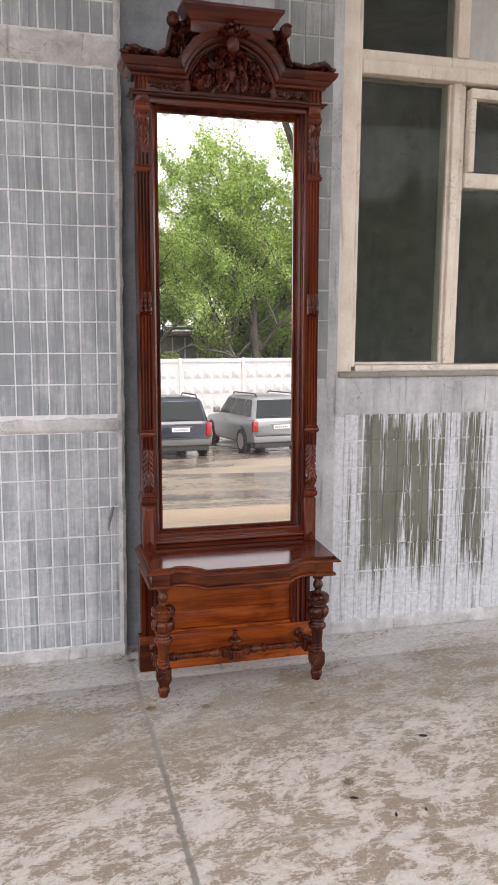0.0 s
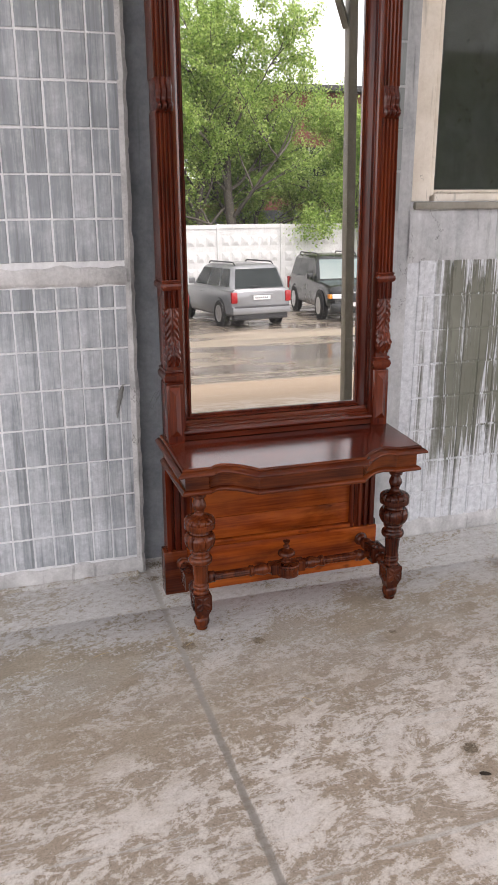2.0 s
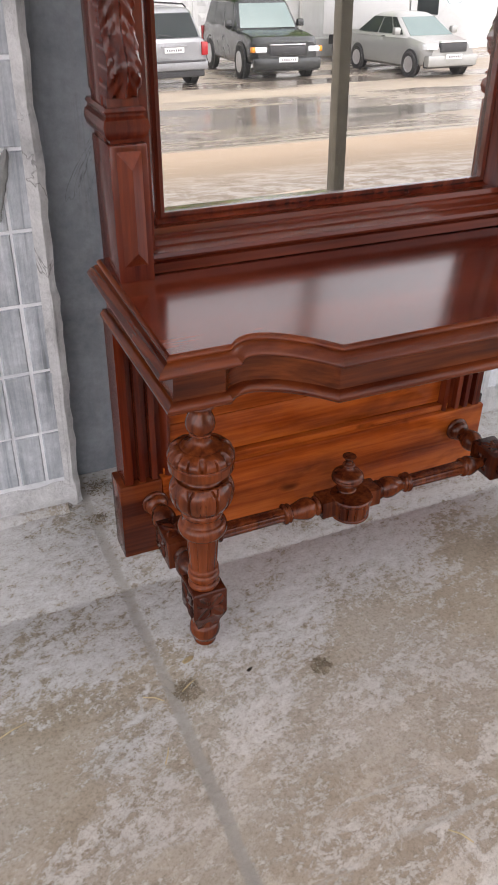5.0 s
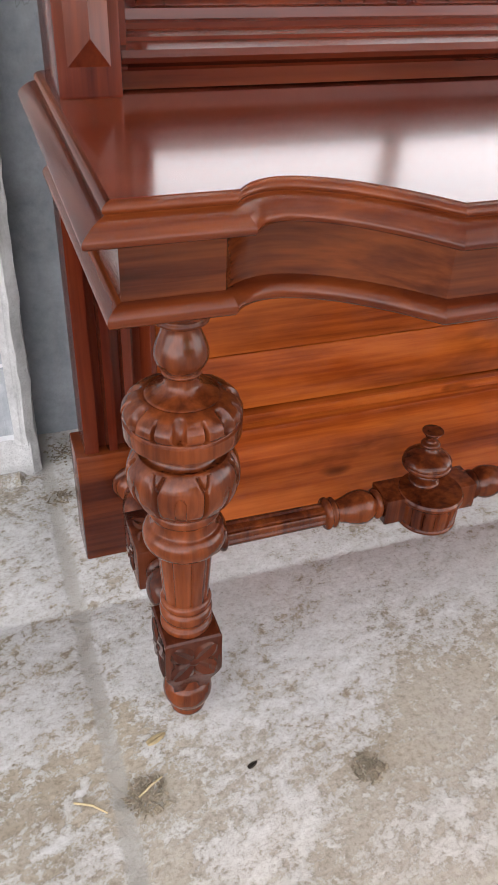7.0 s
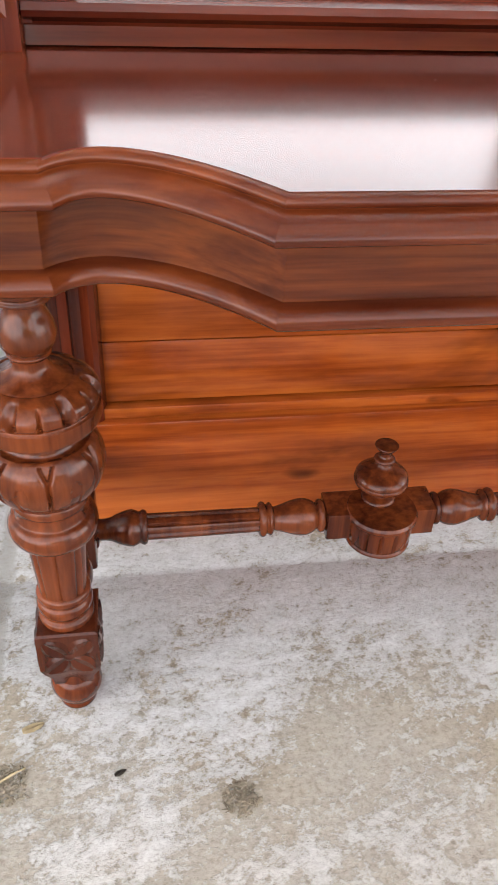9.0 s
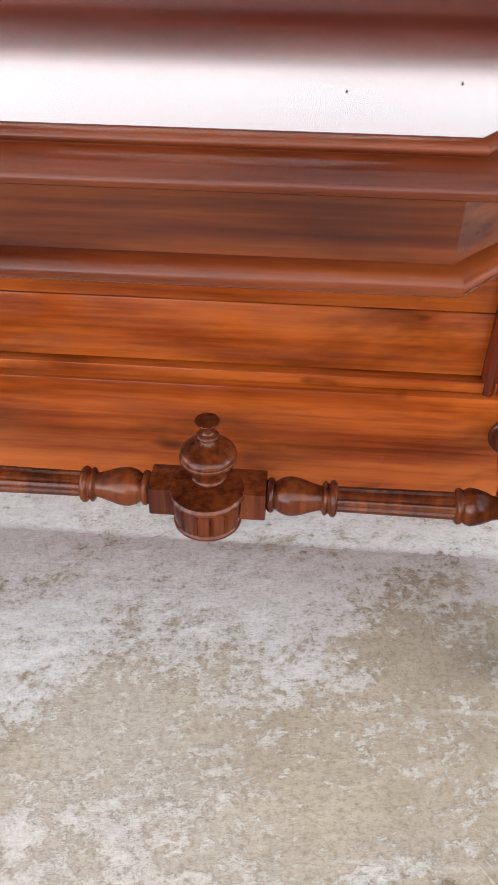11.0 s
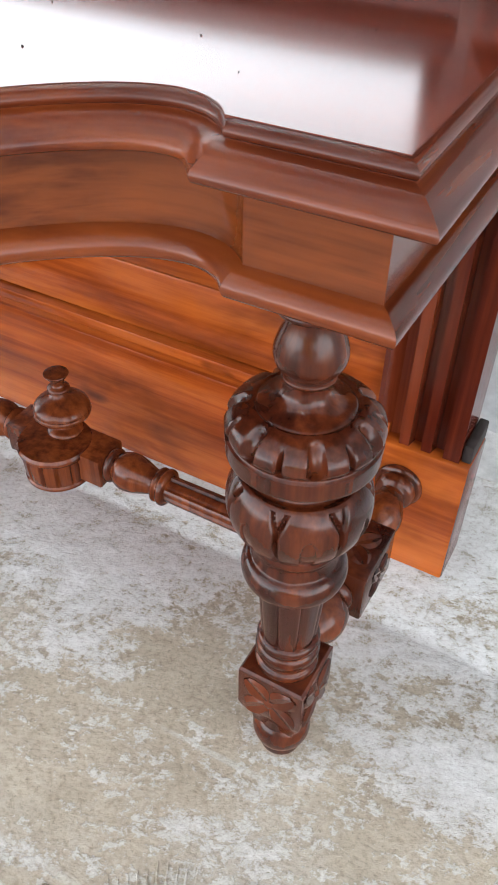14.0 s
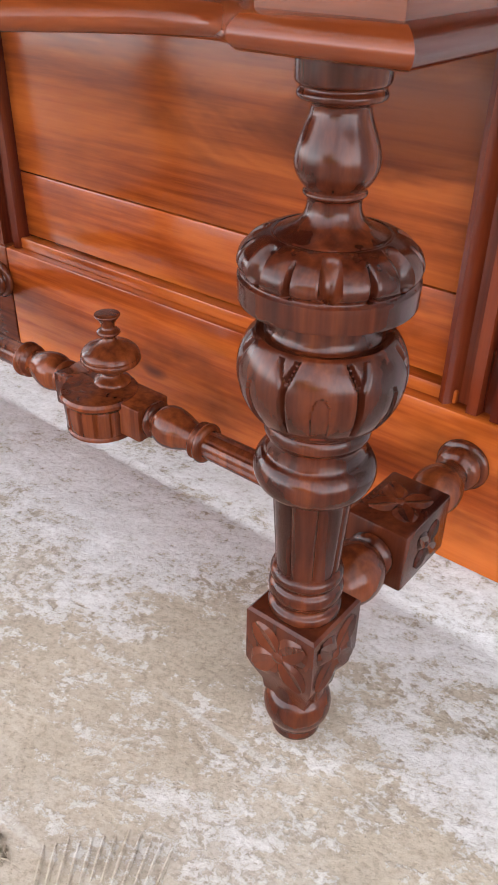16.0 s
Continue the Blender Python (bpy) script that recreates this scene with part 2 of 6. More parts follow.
TILE_PIER = tile_material("washed_tile", (0.250, 0.272, 0.295), (0.330, 0.36, 0.392), 0.54, 0.78, False, 0.05)
TILE_RIGHT_UP = tile_material("grey_tile", (0.20, 0.22, 0.215), (0.30, 0.32, 0.325), 0.60, 0.90, False, 0.08)
TILE_RIGHT = tile_material("dark_tile_with_lime_runs", (0.13, 0.135, 0.105), (0.21, 0.215, 0.18), 0.535, 0.645, True, 0.02)
TILE_JOINT = tile_material("limed_joint", (0.13, 0.135, 0.105), (0.21, 0.215, 0.18), 0.52, 0.58, True, 0.0)


def cement(name, lo, hi, rough=0.85, scale=6.0, bump=0.004, streak=0.4, cracks=0.0):
    m, nd, lk, b = nodes_of(name)
    geo = nd.new("ShaderNodeNewGeometry")
    pos = geo.outputs["Position"]
    a = noise_of(nd, lk, pos, scale, 8, 0.65, 0.3)
    s = noise_of(nd, lk, stretched(nd, lk, pos, (18, 18, 1.6)), 1.0, 5, 0.6)
    c = noise_of(nd, lk, pos, scale * 11, 6, 0.7)
    f = mathn(nd, lk, "ADD", mathn(nd, lk, "MULTIPLY", a, 0.75 - streak * 0.5), mathn(nd, lk, "MULTIPLY", s, streak * 0.5))
    f = mathn(nd, lk, "ADD", f, mathn(nd, lk, "MULTIPLY", c, 0.25))
    col = ramp(nd, lk, f, [(0.33, lo), (0.66, hi)])
    if cracks:      # hair cracks and dark drips
        k = noise_of(nd, lk, stretched(nd, lk, pos, (1.0, 1.0, 0.8)), 5.5, 5, 0.62, 1.1)
        k = mathn(nd, lk, "ABSOLUTE", mathn(nd, lk, "SUBTRACT", k, 0.5))
        w = noise_of(nd, lk, pos, 2.6, 3, 0.5)
        k = ramp(nd, lk, mathn(nd, lk, "ADD", k, mathn(nd, lk, "MULTIPLY", mathn(nd, lk, "SUBTRACT", 0.58, w, True), 0.10)), [(0.002, (0.22, 0.21, 0.20)), (0.007, (1, 1, 1))])
        col = mixc(nd, lk, cracks, col, k, "MULTIPLY")
        drip = ramp(nd, lk, noise_of(nd, lk, stretched(nd, lk, pos, (34, 34, 2.2)), 1.0, 5, 0.6, 0.4), [(0.30, (0.40, 0.40, 0.39)), (0.40, (1, 1, 1))])
        col = mixc(nd, lk, cracks * 0.8, col, drip, "MULTIPLY")
    lk.new(col, b.inputs["Base Color"])
    b.inputs["Roughness"].default_value = rough
    bumped(nd, lk, b, mathn(nd, lk, "ADD", a, mathn(nd, lk, "MULTIPLY", c, 0.5)), 0.7, bump)
    return m


GROUT = cement("white_grout", (0.52, 0.535, 0.56), (0.90, 0.91, 0.93), 0.9, 7, 0.003, 0.5)
SHEET_M, nd, lk, b = nodes_of("translucent_sheet")
b.inputs["Base Color"].default_value, b.inputs["Roughness"].default_value = (0.62, 0.63, 0.62, 1), 0.6
trn = nd.new("ShaderNodeBsdfTranslucent")
trn.inputs["Color"].default_value = (0.93, 0.94, 0.94, 1)
mxs = nd.new("ShaderNodeMixShader")
mxs.inputs[0].default_value = 0.60
lk.new(b.outputs[0], mxs.inputs[1])
lk.new(trn.outputs[0], mxs.inputs[2])
lk.new(mxs.outputs[0], nd["Material Output"].inputs["Surface"])
RENDER_GREY = cement("grey_render", (0.15, 0.165, 0.185), (0.36, 0.385, 0.415), 0.85, 6, 0.004, 0.3, 0.5)
RENDER_RIGHT = cement("limed_render", (0.29, 0.30, 0.315), (0.66, 0.67, 0.685), 0.88, 5, 0.006, 0.6, 0.8)
BAND = cement("rough_concrete_band", (0.32, 0.32, 0.325), (0.74, 0.735, 0.735), 0.92, 9, 0.010, 0.2, 0.7)
FRAME_PAINT = cement("old_cream_paint", (0.60, 0.53, 0.44), (0.86, 0.80, 0.72), 0.55, 7, 0.002, 0.5, 0.6)
SILL_STONE = cement("sill_concrete", (0.20, 0.19, 0.165), (0.36, 0.335, 0.29), 0.85, 10, 0.003, 0.1)

glass_m, nd, lk, b = nodes_of("window_glass")
b.inputs["Base Color"].default_value = (0.80, 0.86, 0.80, 1)
b.inputs["Transmission Weight"].default_value, b.inputs["Roughness"].default_value = 1.0, 0.03
b.inputs["IOR"].default_value = 1.20
tcw = nd.new("ShaderNodeTexCoord")
dustn = noise_of(nd, lk, tcw.outputs["Object"], 5.0, 7, 0.7)
spots = noise_of(nd, lk, tcw.outputs["Object"], 34.0, 3, 0.5)
dust = nd.new("ShaderNodeBsdfDiffuse")
dust.inputs["Color"].default_value = (0.24, 0.26, 0.21, 1)
mg = nd.new("ShaderNodeMixShader")
dfac = mathn(nd, lk, "ADD", ramp(nd, lk, dustn, [(0.35, (0.05, 0.05, 0.05)), (0.7, (0.12, 0.12, 0.12))]), ramp(nd, lk, spots, [(0.69, (0, 0, 0)), (0.74, (0.55, 0.55, 0.55))]))
lk.new(dfac, mg.inputs[0])
lk.new(b.outputs[0], mg.inputs[1])
lk.new(dust.outputs[0], mg.inputs[2])
lk.new(mg.outputs[0], nd["Material Output"].inputs["Surface"])


def floor_material():
    """Dusty cast concrete: pale flaking skin over tan sandy patches, brushed streaks, pits and grit; wet asphalt in the yard."""
    m, nd, lk, b = nodes_of("dusty_concrete")
    geo = nd.new("ShaderNodeNewGeometry")
    pos = geo.outputs["Position"]
    turn = stretched(nd, lk, pos, (1.0, 1.0, 1), (0, 0, radians(-22)))
    sep = nd.new("ShaderNodeSeparateXYZ")
    lk.new(pos, sep.inputs[0])
    big = noise_of(nd, lk, stretched(nd, lk, turn, (0.8, 1.2, 1)), 1.9, 4, 0.55, 0.4)
    mid = noise_of(nd, lk, stretched(nd, lk, turn, (0.8, 1.4, 1)), 10.0, 9, 0.66, 0.0)
    patch = noise_of(nd, lk, stretched(nd, lk, turn, (0.75, 1.35, 1)), 8.0, 8, 0.72, 0.2)
    flake = noise_of(nd, lk, stretched(nd, lk, turn, (0.9, 1.2, 1)), 42.0, 8, 0.80, 0.0)
    grain = noise_of(nd, lk, pos, 95.0, 5, 0.75)
    fine = noise_of(nd, lk, pos, 190.0, 4, 0.7)
    grit = noise_of(nd, lk, pos, 260.0, 2, 0.6)
    brush = noise_of(nd, lk, stretched(nd, lk, pos, (1.6, 26, 1), (0, 0, radians(16))), 1.0, 3, 0.5, 0.15)
    stroke = noise_of(nd, lk, stretched(nd, lk, pos, (6.5, 21, 1), (0, 0, radians(26))), 1.0, 6, 0.70, 1.3)
    cross = noise_of(nd, lk, stretched(nd, lk, pos, (7.5, 20, 1), (0, 0, radians(-34))), 1.0, 6, 0.70, 1.3)
    # trowel strokes show where fewer feet have scoured the slab
    open_floor = mathn(nd, lk, "DIVIDE", mathn(nd, lk, "SUBTRACT", mathn(nd, lk, "ADD", 2.40, mathn(nd, lk, "MULTIPLY", big, 1.0)), sep.outputs[1]), 0.6, True)
    out = mathn(nd, lk, "MULTIPLY", mathn(nd, lk, "SUBTRACT", mathn(nd, lk, "ADD", 1.3, mathn(nd, lk, "MULTIPLY", big, 0.9)), sep.outputs[1], True), 0.16)      # drifted sand outside
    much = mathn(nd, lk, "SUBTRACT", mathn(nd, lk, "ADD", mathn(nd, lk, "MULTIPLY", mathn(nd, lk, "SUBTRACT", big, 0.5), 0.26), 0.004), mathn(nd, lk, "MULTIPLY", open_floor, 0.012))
    chip = mathn(nd, lk, "ADD", mathn(nd, lk, "MULTIPLY", patch, 0.33), mathn(nd, lk, "MULTIPLY", flake, 0.47))
    chip = mathn(nd, lk, "ADD", chip, mathn(nd, lk, "MULTIPLY", grain, 0.22))
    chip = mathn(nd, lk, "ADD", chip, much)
    lines = mathn(nd, lk, "SUBTRACT", mathn(nd, lk, "MAXIMUM", stroke, mathn(nd, lk, "SUBTRACT", cross, 0.03)), 0.55)
    chip = mathn(nd, lk, "ADD", chip, mathn(nd, lk, "MULTIPLY", lines, mathn(nd, lk, "ADD", mathn(nd, lk, "MULTIPLY", open_floor, 0.42), 0.10)))
    chip = mathn(nd, lk, "SUBTRACT", chip, out)
    wall_side = mathn(nd, lk, "DIVIDE", mathn(nd, lk, "SUBTRACT", sep.outputs[1], 2.93), 0.12, True)      # more pale skin by the wall, offsetting the table's shade in the colour
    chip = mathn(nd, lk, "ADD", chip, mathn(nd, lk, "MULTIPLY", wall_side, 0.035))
    # a belt of trodden dust in front of the furniture
    belt = mathn(nd, lk, "SUBTRACT", mathn(nd, lk, "ADD", sep.outputs[1], mathn(nd, lk, "MULTIPLY", mathn(nd, lk, "SUBTRACT", big, 0.5), 0.6)), mathn(nd, lk, "ADD", 2.60, mathn(nd, lk, "MULTIPLY", sep.outputs[0], 0.22)))
    dust = ramp(nd, lk, mathn(nd, lk, "ADD", mathn(nd, lk, "ABSOLUTE", belt), mathn(nd, lk, "MULTIPLY", mathn(nd, lk, "SUBTRACT", patch, 0.5), 0.45)), [(0.08, (0.9, 0.9, 0.9)), (0.32, (0, 0, 0))])
    chip = mathn(nd, lk, "SUBTRACT", chip, mathn(nd, lk, "MULTIPLY", dust, 0.020))
    # bare sandy concrete, khaki to grey, full of grit
    sand = ramp(nd, lk, mid, [(0.30, (0.255, 0.215, 0.160)), (0.52, (0.345, 0.298, 0.232)), (0.70, (0.43, 0.382, 0.312))])
    grey = ramp(nd, lk, noise_of(nd, lk, stretched(nd, lk, turn, (1.2, 0.9, 1)), 2.6, 6, 0.6, 0.3), [(0.46, (0, 0, 0)), (0.62, (0.8, 0.8, 0.8))])
    sand = mixc(nd, lk, grey, sand, (0.385, 0.362, 0.322))
    sand = mixc(nd, lk, mathn(nd, lk, "MULTIPLY", open_floor, 0.75), sand, (0.355, 0.280, 0.214))
    gr = ramp(nd, lk, grain, [(0.34, (0.74, 0.72, 0.69)), (0.50, (1, 1, 1)), (0.68, (1.18, 1.17, 1.15))])
    sand = mixc(nd, lk, 0.9, sand, gr, "MULTIPLY")
    # crisp flakes of the old cement skin on it
    skin = ramp(nd, lk, flake, [(0.34, (0.415, 0.402, 0.382)), (0.52, (0.500, 0.494, 0.484)), (0.68, (0.60, 0.598, 0.592))])
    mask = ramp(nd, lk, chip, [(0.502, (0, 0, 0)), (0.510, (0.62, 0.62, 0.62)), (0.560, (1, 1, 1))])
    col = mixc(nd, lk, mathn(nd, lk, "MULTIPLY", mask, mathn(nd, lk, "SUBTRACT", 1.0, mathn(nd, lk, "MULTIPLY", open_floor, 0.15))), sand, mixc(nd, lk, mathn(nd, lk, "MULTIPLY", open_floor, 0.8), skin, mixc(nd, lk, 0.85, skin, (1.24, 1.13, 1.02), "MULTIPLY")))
    sun_offset = mathn(nd, lk, "DIVIDE", mathn(nd, lk, "SUBTRACT", mathn(nd, lk, "ADD", 0.7, mathn(nd, lk, "MULTIPLY", big, 0.8)), sep.outputs[1]), 1.6, True)     # past the roof's edge: mask that offsets the sun's brightness by darker colour
    # what that mask leaves: the slab at its full colour
    dry = mathn(nd, lk, "SUBTRACT", 1.0, sun_offset)
    blotch = noise_of(nd, lk, stretched(nd, lk, turn, (0.8, 1.2, 1)), 7.5, 9, 0.76, 0.5)
    blotch = ramp(nd, lk, mathn(nd, lk, "ADD", blotch, mathn(nd, lk, "SUBTRACT", mathn(nd, lk, "MULTIPLY", flake, 0.30), mathn(nd, lk, "MULTIPLY", dust, 0.05))), [(0.635, (0, 0, 0)), (0.660, (0.55, 0.55, 0.55)), (0.75, (0.9, 0.9, 0.9))])
    col = mixc(nd, lk, mathn(nd, lk, "MULTIPLY", blotch, mathn(nd, lk, "MULTIPLY", open_floor, dry)), col, (0.73, 0.68, 0.63))
    # thin pale strokes that the trowel left, crossing one another
    mark = ramp(nd, lk, mathn(nd, lk, "ADD", lines, mathn(nd, lk, "MULTIPLY", mathn(nd, lk, "SUBTRACT", flake, 0.5), 0.20)), [(0.004, (0, 0, 0)), (0.018, (0.75, 0.75, 0.75)), (0.08, (1, 1, 1))])
    col = mixc(nd, lk, mathn(nd, lk, "MULTIPLY", mark, mathn(nd, lk, "MULTIPLY", mathn(nd, lk, "MULTIPLY", open_floor, dry), 0.45)), col, (0.66, 0.615, 0.57))
    ridge = ramp(nd, lk, brush, [(0.64, (0, 0, 0)), (0.68, (0.5, 0.5, 0.5))])
    col = mixc(nd, lk, ridge, col, (0.54, 0.53, 0.51))
    furrow = ramp(nd, lk, brush, [(0.29, (0.84, 0.81, 0.77)), (0.36, (1, 1, 1))])
    col = mixc(nd, lk, 0.8, col, furrow, "MULTIPLY")
    col = mixc(nd, lk, mathn(nd, lk, "MULTIPLY", dust, 0.34), col, (0.350, 0.284, 0.222))
    fd = ramp(nd, lk, fine, [(0.36, (0.74, 0.72, 0.69)), (0.50, (1, 1, 1))])
    col = mixc(nd, lk, 0.65, col, fd, "MULTIPLY")
    speck = ramp(nd, lk, grit, [(0.26, (0.35, 0.33, 0.30)), (0.33, (1, 1, 1))])
    col = mixc(nd, lk, 0.6, col, speck, "MULTIPLY")
    # silt in the joint between two slabs
    jx = mathn(nd, lk, "ABSOLUTE", mathn(nd, lk, "SUBTRACT", sep.outputs[0], mathn(nd, lk, "ADD", 0.334, mathn(nd, lk, "MULTIPLY", mid, 0.018))))
    jm = ramp(nd, lk, jx, [(0.0, (0.85, 0.85, 0.85)), (0.0085, (0.70, 0.70, 0.70)), (0.0105, (0, 0, 0))])
    jm = mathn(nd, lk, "MULTIPLY", jm, mathn(nd, lk, "GREATER_THAN", sep.outputs[1], 0.6))
    col = mixc(nd, lk, jm, col, mixc(nd, lk, open_floor, (0.35, 0.328, 0.295), (0.235, 0.212, 0.185)))
    # sunlit ground toned down in its colour
    col = mixc(nd, lk, sun_offset, col, (0.84, 0.77, 0.67), "MULTIPLY")
    # wet yard: smooth asphalt with silt and standing water
    wetn = noise_of(nd, lk, stretched(nd, lk, pos, (0.35, 1.1, 1)), 0.55, 7, 0.62, 0.5)
    ripple = noise_of(nd, lk, stretched(nd, lk, pos, (1.0, 1.6, 1)), 26.0, 3, 0.6)
    far = mathn(nd, lk, "DIVIDE", mathn(nd, lk, "SUBTRACT", -3.3, sep.outputs[1]), 1.6, False)
    far = mathn(nd, lk, "ADD", far, mathn(nd, lk, "MULTIPLY", mathn(nd, lk, "SUBTRACT", wetn, 0.5), 4.0), False)
    far = mathn(nd, lk, "MINIMUM", mathn(nd, lk, "MAXIMUM", far, 0.0), 1.0)
    asph = ramp(nd, lk, wetn, [(0.36, (0.10, 0.09, 0.078)), (0.5, (0.19, 0.16, 0.130)), (0.64, (0.30, 0.25, 0.19))])
    col = mixc(nd, lk, far, col, asph)
    lk.new(col, b.inputs["Base Color"])
    wetr = ramp(nd, lk, wetn, [(0.40, (0.07, 0.07, 0.07)), (0.50, (0.22, 0.22, 0.22)), (0.62, (0.55, 0.55, 0.55))])
    ro = mixc(nd, lk, far, (0.88, 0.88, 0.88), wetr)
    lk.new(ro, b.inputs["Roughness"])
    h = mathn(nd, lk, "ADD", mathn(nd, lk, "MULTIPLY", mid, 0.9), mathn(nd, lk, "MULTIPLY", mask, 0.10))
    h = mathn(nd, lk, "ADD", h, mathn(nd, lk, "MULTIPLY", flake, 0.22))
    h = mathn(nd, lk, "ADD", h, mathn(nd, lk, "MULTIPLY", fine, 0.12))
    h = mathn(nd, lk, "ADD", h, mathn(nd, lk, "ADD", mathn(nd, lk, "MULTIPLY", brush, 0.22), mathn(nd, lk, "MULTIPLY", stroke, 0.16)))
    h = mathn(nd, lk, "MULTIPLY", h, mathn(nd, lk, "SUBTRACT", 1.02, far))
    h = mathn(nd, lk, "ADD", h, mathn(nd, lk, "MULTIPLY", mathn(nd, lk, "MULTIPLY", ripple, far), 0.10))
    bumped(nd, lk, b, h, 0.8, 0.006)
    return m


FLOOR = floor_material()
STEEL = plain("painted_steel_post", (0.115, 0.098, 0.066), 0.55, 0.0, 6, 0.35, 0.001)
CONCRETE = cement("pale_concrete", (0.40, 0.39, 0.37), (0.58, 0.57, 0.55), 0.9, 5, 0.003)
WHITEWASH = cement("whitewashed_concrete", (0.44, 0.44, 0.43), (0.64, 0.64, 0.63), 0.9, 2.5, 0.01, 0.5)
DARK_SHEET = plain("dark_sheet_surface", (0.035, 0.035, 0.034), 0.7, 0, 10, 0.3, 0.001)


# ---------------------------------------------------------------- mesh tools
def mesh_of(name, bm, smooth=None):
    me = bpy.data.meshes.new(name)
    bmesh.ops.recalc_face_normals(bm, faces=bm.faces)
    bm.to_mesh(me)
    bm.free()
    if smooth is not None:
        me.shade_smooth()
        me.set_sharp_from_angle(angle=radians(smooth))
    return me


def part(name, bm, material, parent, label="", smooth=35):
    ob = new(name, mesh_of(name, bm, smooth))
    ob.data.materials.append(material)
    ob.parent = parent
    if label:
        ob["label"] = label
    return ob


def thing(name, label, category, at=(0, 0, 0), rz=0.0, group="", kind=""):
    ob = new(name)
    ob.matrix_basis = pose(*at, 0, 0, rz)
    return tagged(ob, label, category, group, kind)


def solid(name, bm, material, label="", category="", kind="", smooth=35, at=(0, 0, 0), rz=0.0, group=""):
    ob = new(name, mesh_of(name, bm, smooth))
    ob.data.materials.append(material)
    ob.matrix_basis = pose(*at, 0, 0, rz)
    return tagged(ob, label, category, group, kind)


def box(bm, x0, x1, y0, y1, z0, z1, bevel=0.0, seg=2):
    g = bmesh.ops.create_cube(bm, size=1.0)
    for v in g["verts"]:
        v.co = Vector((x0 + (v.co.x + 0.5) * (x1 - x0), y0 + (v.co.y + 0.5) * (y1 - y0), z0 + (v.co.z + 0.5) * (z1 - z0)))
    if bevel:
        es = {e for v in g["verts"] for e in v.link_edges}
        bmesh.ops.bevel(bm, geom=list(es), offset=bevel, segments=seg, profile=0.5, affect="EDGES", clamp_overlap=True)
    return bm


def boxed(*a, **k):
    return box(bmesh.new(), *a, **k)


def grid_faces(bm, rows, wrap=False, caps=False):
    """Joins rows of points into quads; wrap closes each row on itself, caps close the first and last row."""
    vr = [[bm.verts.new(p) for p in row] for row in rows]
    n = len(vr[0])
    for a, c in zip(vr, vr[1:]):
        for i in range(n if wrap else n - 1):
            j = (i + 1) % n
            bm.faces.new((a[i], a[j], c[j], c[i]))
    if caps:
        bm.faces.new(vr[0])
        bm.faces.new(vr[-1])
    return vr


def smooth_profile(pts, times=1):
    """Rounds a profile of (r, z) by corner cutting; a point given twice stays sharp."""
    for _ in range(times):
        out = [pts[0]]
        for p, q in zip(pts, pts[1:]):
            if p == q:
                out.append(p)
                continue
            out.append((p[0] * 0.75 + q[0] * 0.25, p[1] * 0.75 + q[1] * 0.25))
            out.append((p[0] * 0.25 + q[0] * 0.75, p[1] * 0.25 + q[1] * 0.75))
        out.append(pts[-1])
        pts = out
    return pts


def lathe(profile, n=40, shape=None, axis="z", at=(0, 0, 0)):
    """Turned wood: a profile of (radius, height) round an axis; shape(angle, height, radius) carves it."""
    bm = bmesh.new()
    rows = []
    for r, z in profile:
        row = []
        for i in range(n):
            a = 2 * math.pi * i / n
            q = shape(a, z, r) if shape else r
            p = (q * math.cos(a), q * math.sin(a), z)
            if axis == "y":
                p = (p[0], p[2], p[1])
            elif axis == "x":
                p = (p[2], p[0], p[1])
            row.append((p[0] + at[0], p[1] + at[1], p[2] + at[2]))
        rows.append(row)
    grid_faces(bm, rows, wrap=True, caps=True)
    return bm


def sweep(bm, path, profile, place, closed=False):
    """A moulding: profile of (out, height) along a path of 2D points, mitred; place(a, b, h) gives the 3D point."""
    n = len(path)
    rows = []
    for i, p in enumerate(path):
        ds = []
        for j, k in ((i - 1, i), (i, i + 1)):
            if closed:
                j, k = j % n, k % n
            if 0 <= j < n and 0 <= k < n and j != k:
                d = Vector(path[k]) - Vector(path[j])
                if d.length > 1e-9:
                    ds.append(d.normalized())
        ns = [Vector((d.y, -d.x)) for d in ds]
        m = sum(ns, Vector((0, 0)))
        m.normalize()
        m = m / max(0.35, m.dot(ns[0]))
        rows.append([place(p[0] + m.x * o, p[1] + m.y * o, h) for o, h in profile])
    if closed:
        rows.append(rows[0])
        vr = [[bm.verts.new(p) for p in row] for row in rows[:-1]]
        vr.append(vr[0])
        for a, c in zip(vr, vr[1:]):
            for i in range(len(profile) - 1):
                bm.faces.new((a[i], a[i + 1], c[i + 1], c[i]))
    else:
        vr = grid_faces(bm, rows)
        for row in (vr[0], vr[-1]):
            if len(row) > 2:
                bm.faces.new(row)
    return bm


def relief(u0, u1, z0, z1, nu, nz, depth, back=0.0, xform=None):
    """A carved face: front at -depth(s, t), s and t from 0 to 1 across and up; closed by sides and a back."""
    bm = bmesh.new()
    xf = xform or (lambda p: p)
    rows = []
    for j in range(nz + 1):
        t = j / nz
        row = []
        for i in range(nu + 1):
            s = i / nu
            row.append(xf((u0 + (u1 - u0) * s, -depth(s, t), z0 + (z1 - z0) * t)))
        e0 = xf((u0, -back, z0 + (z1 - z0) * t))
        e1 = xf((u1, -back, z0 + (z1 - z0) * t))
        rows.append([e0] + row + [e1])
    vr = grid_faces(bm, rows)
    for row in (vr[0], vr[-1]):
        bm.faces.new(row)
    return bm


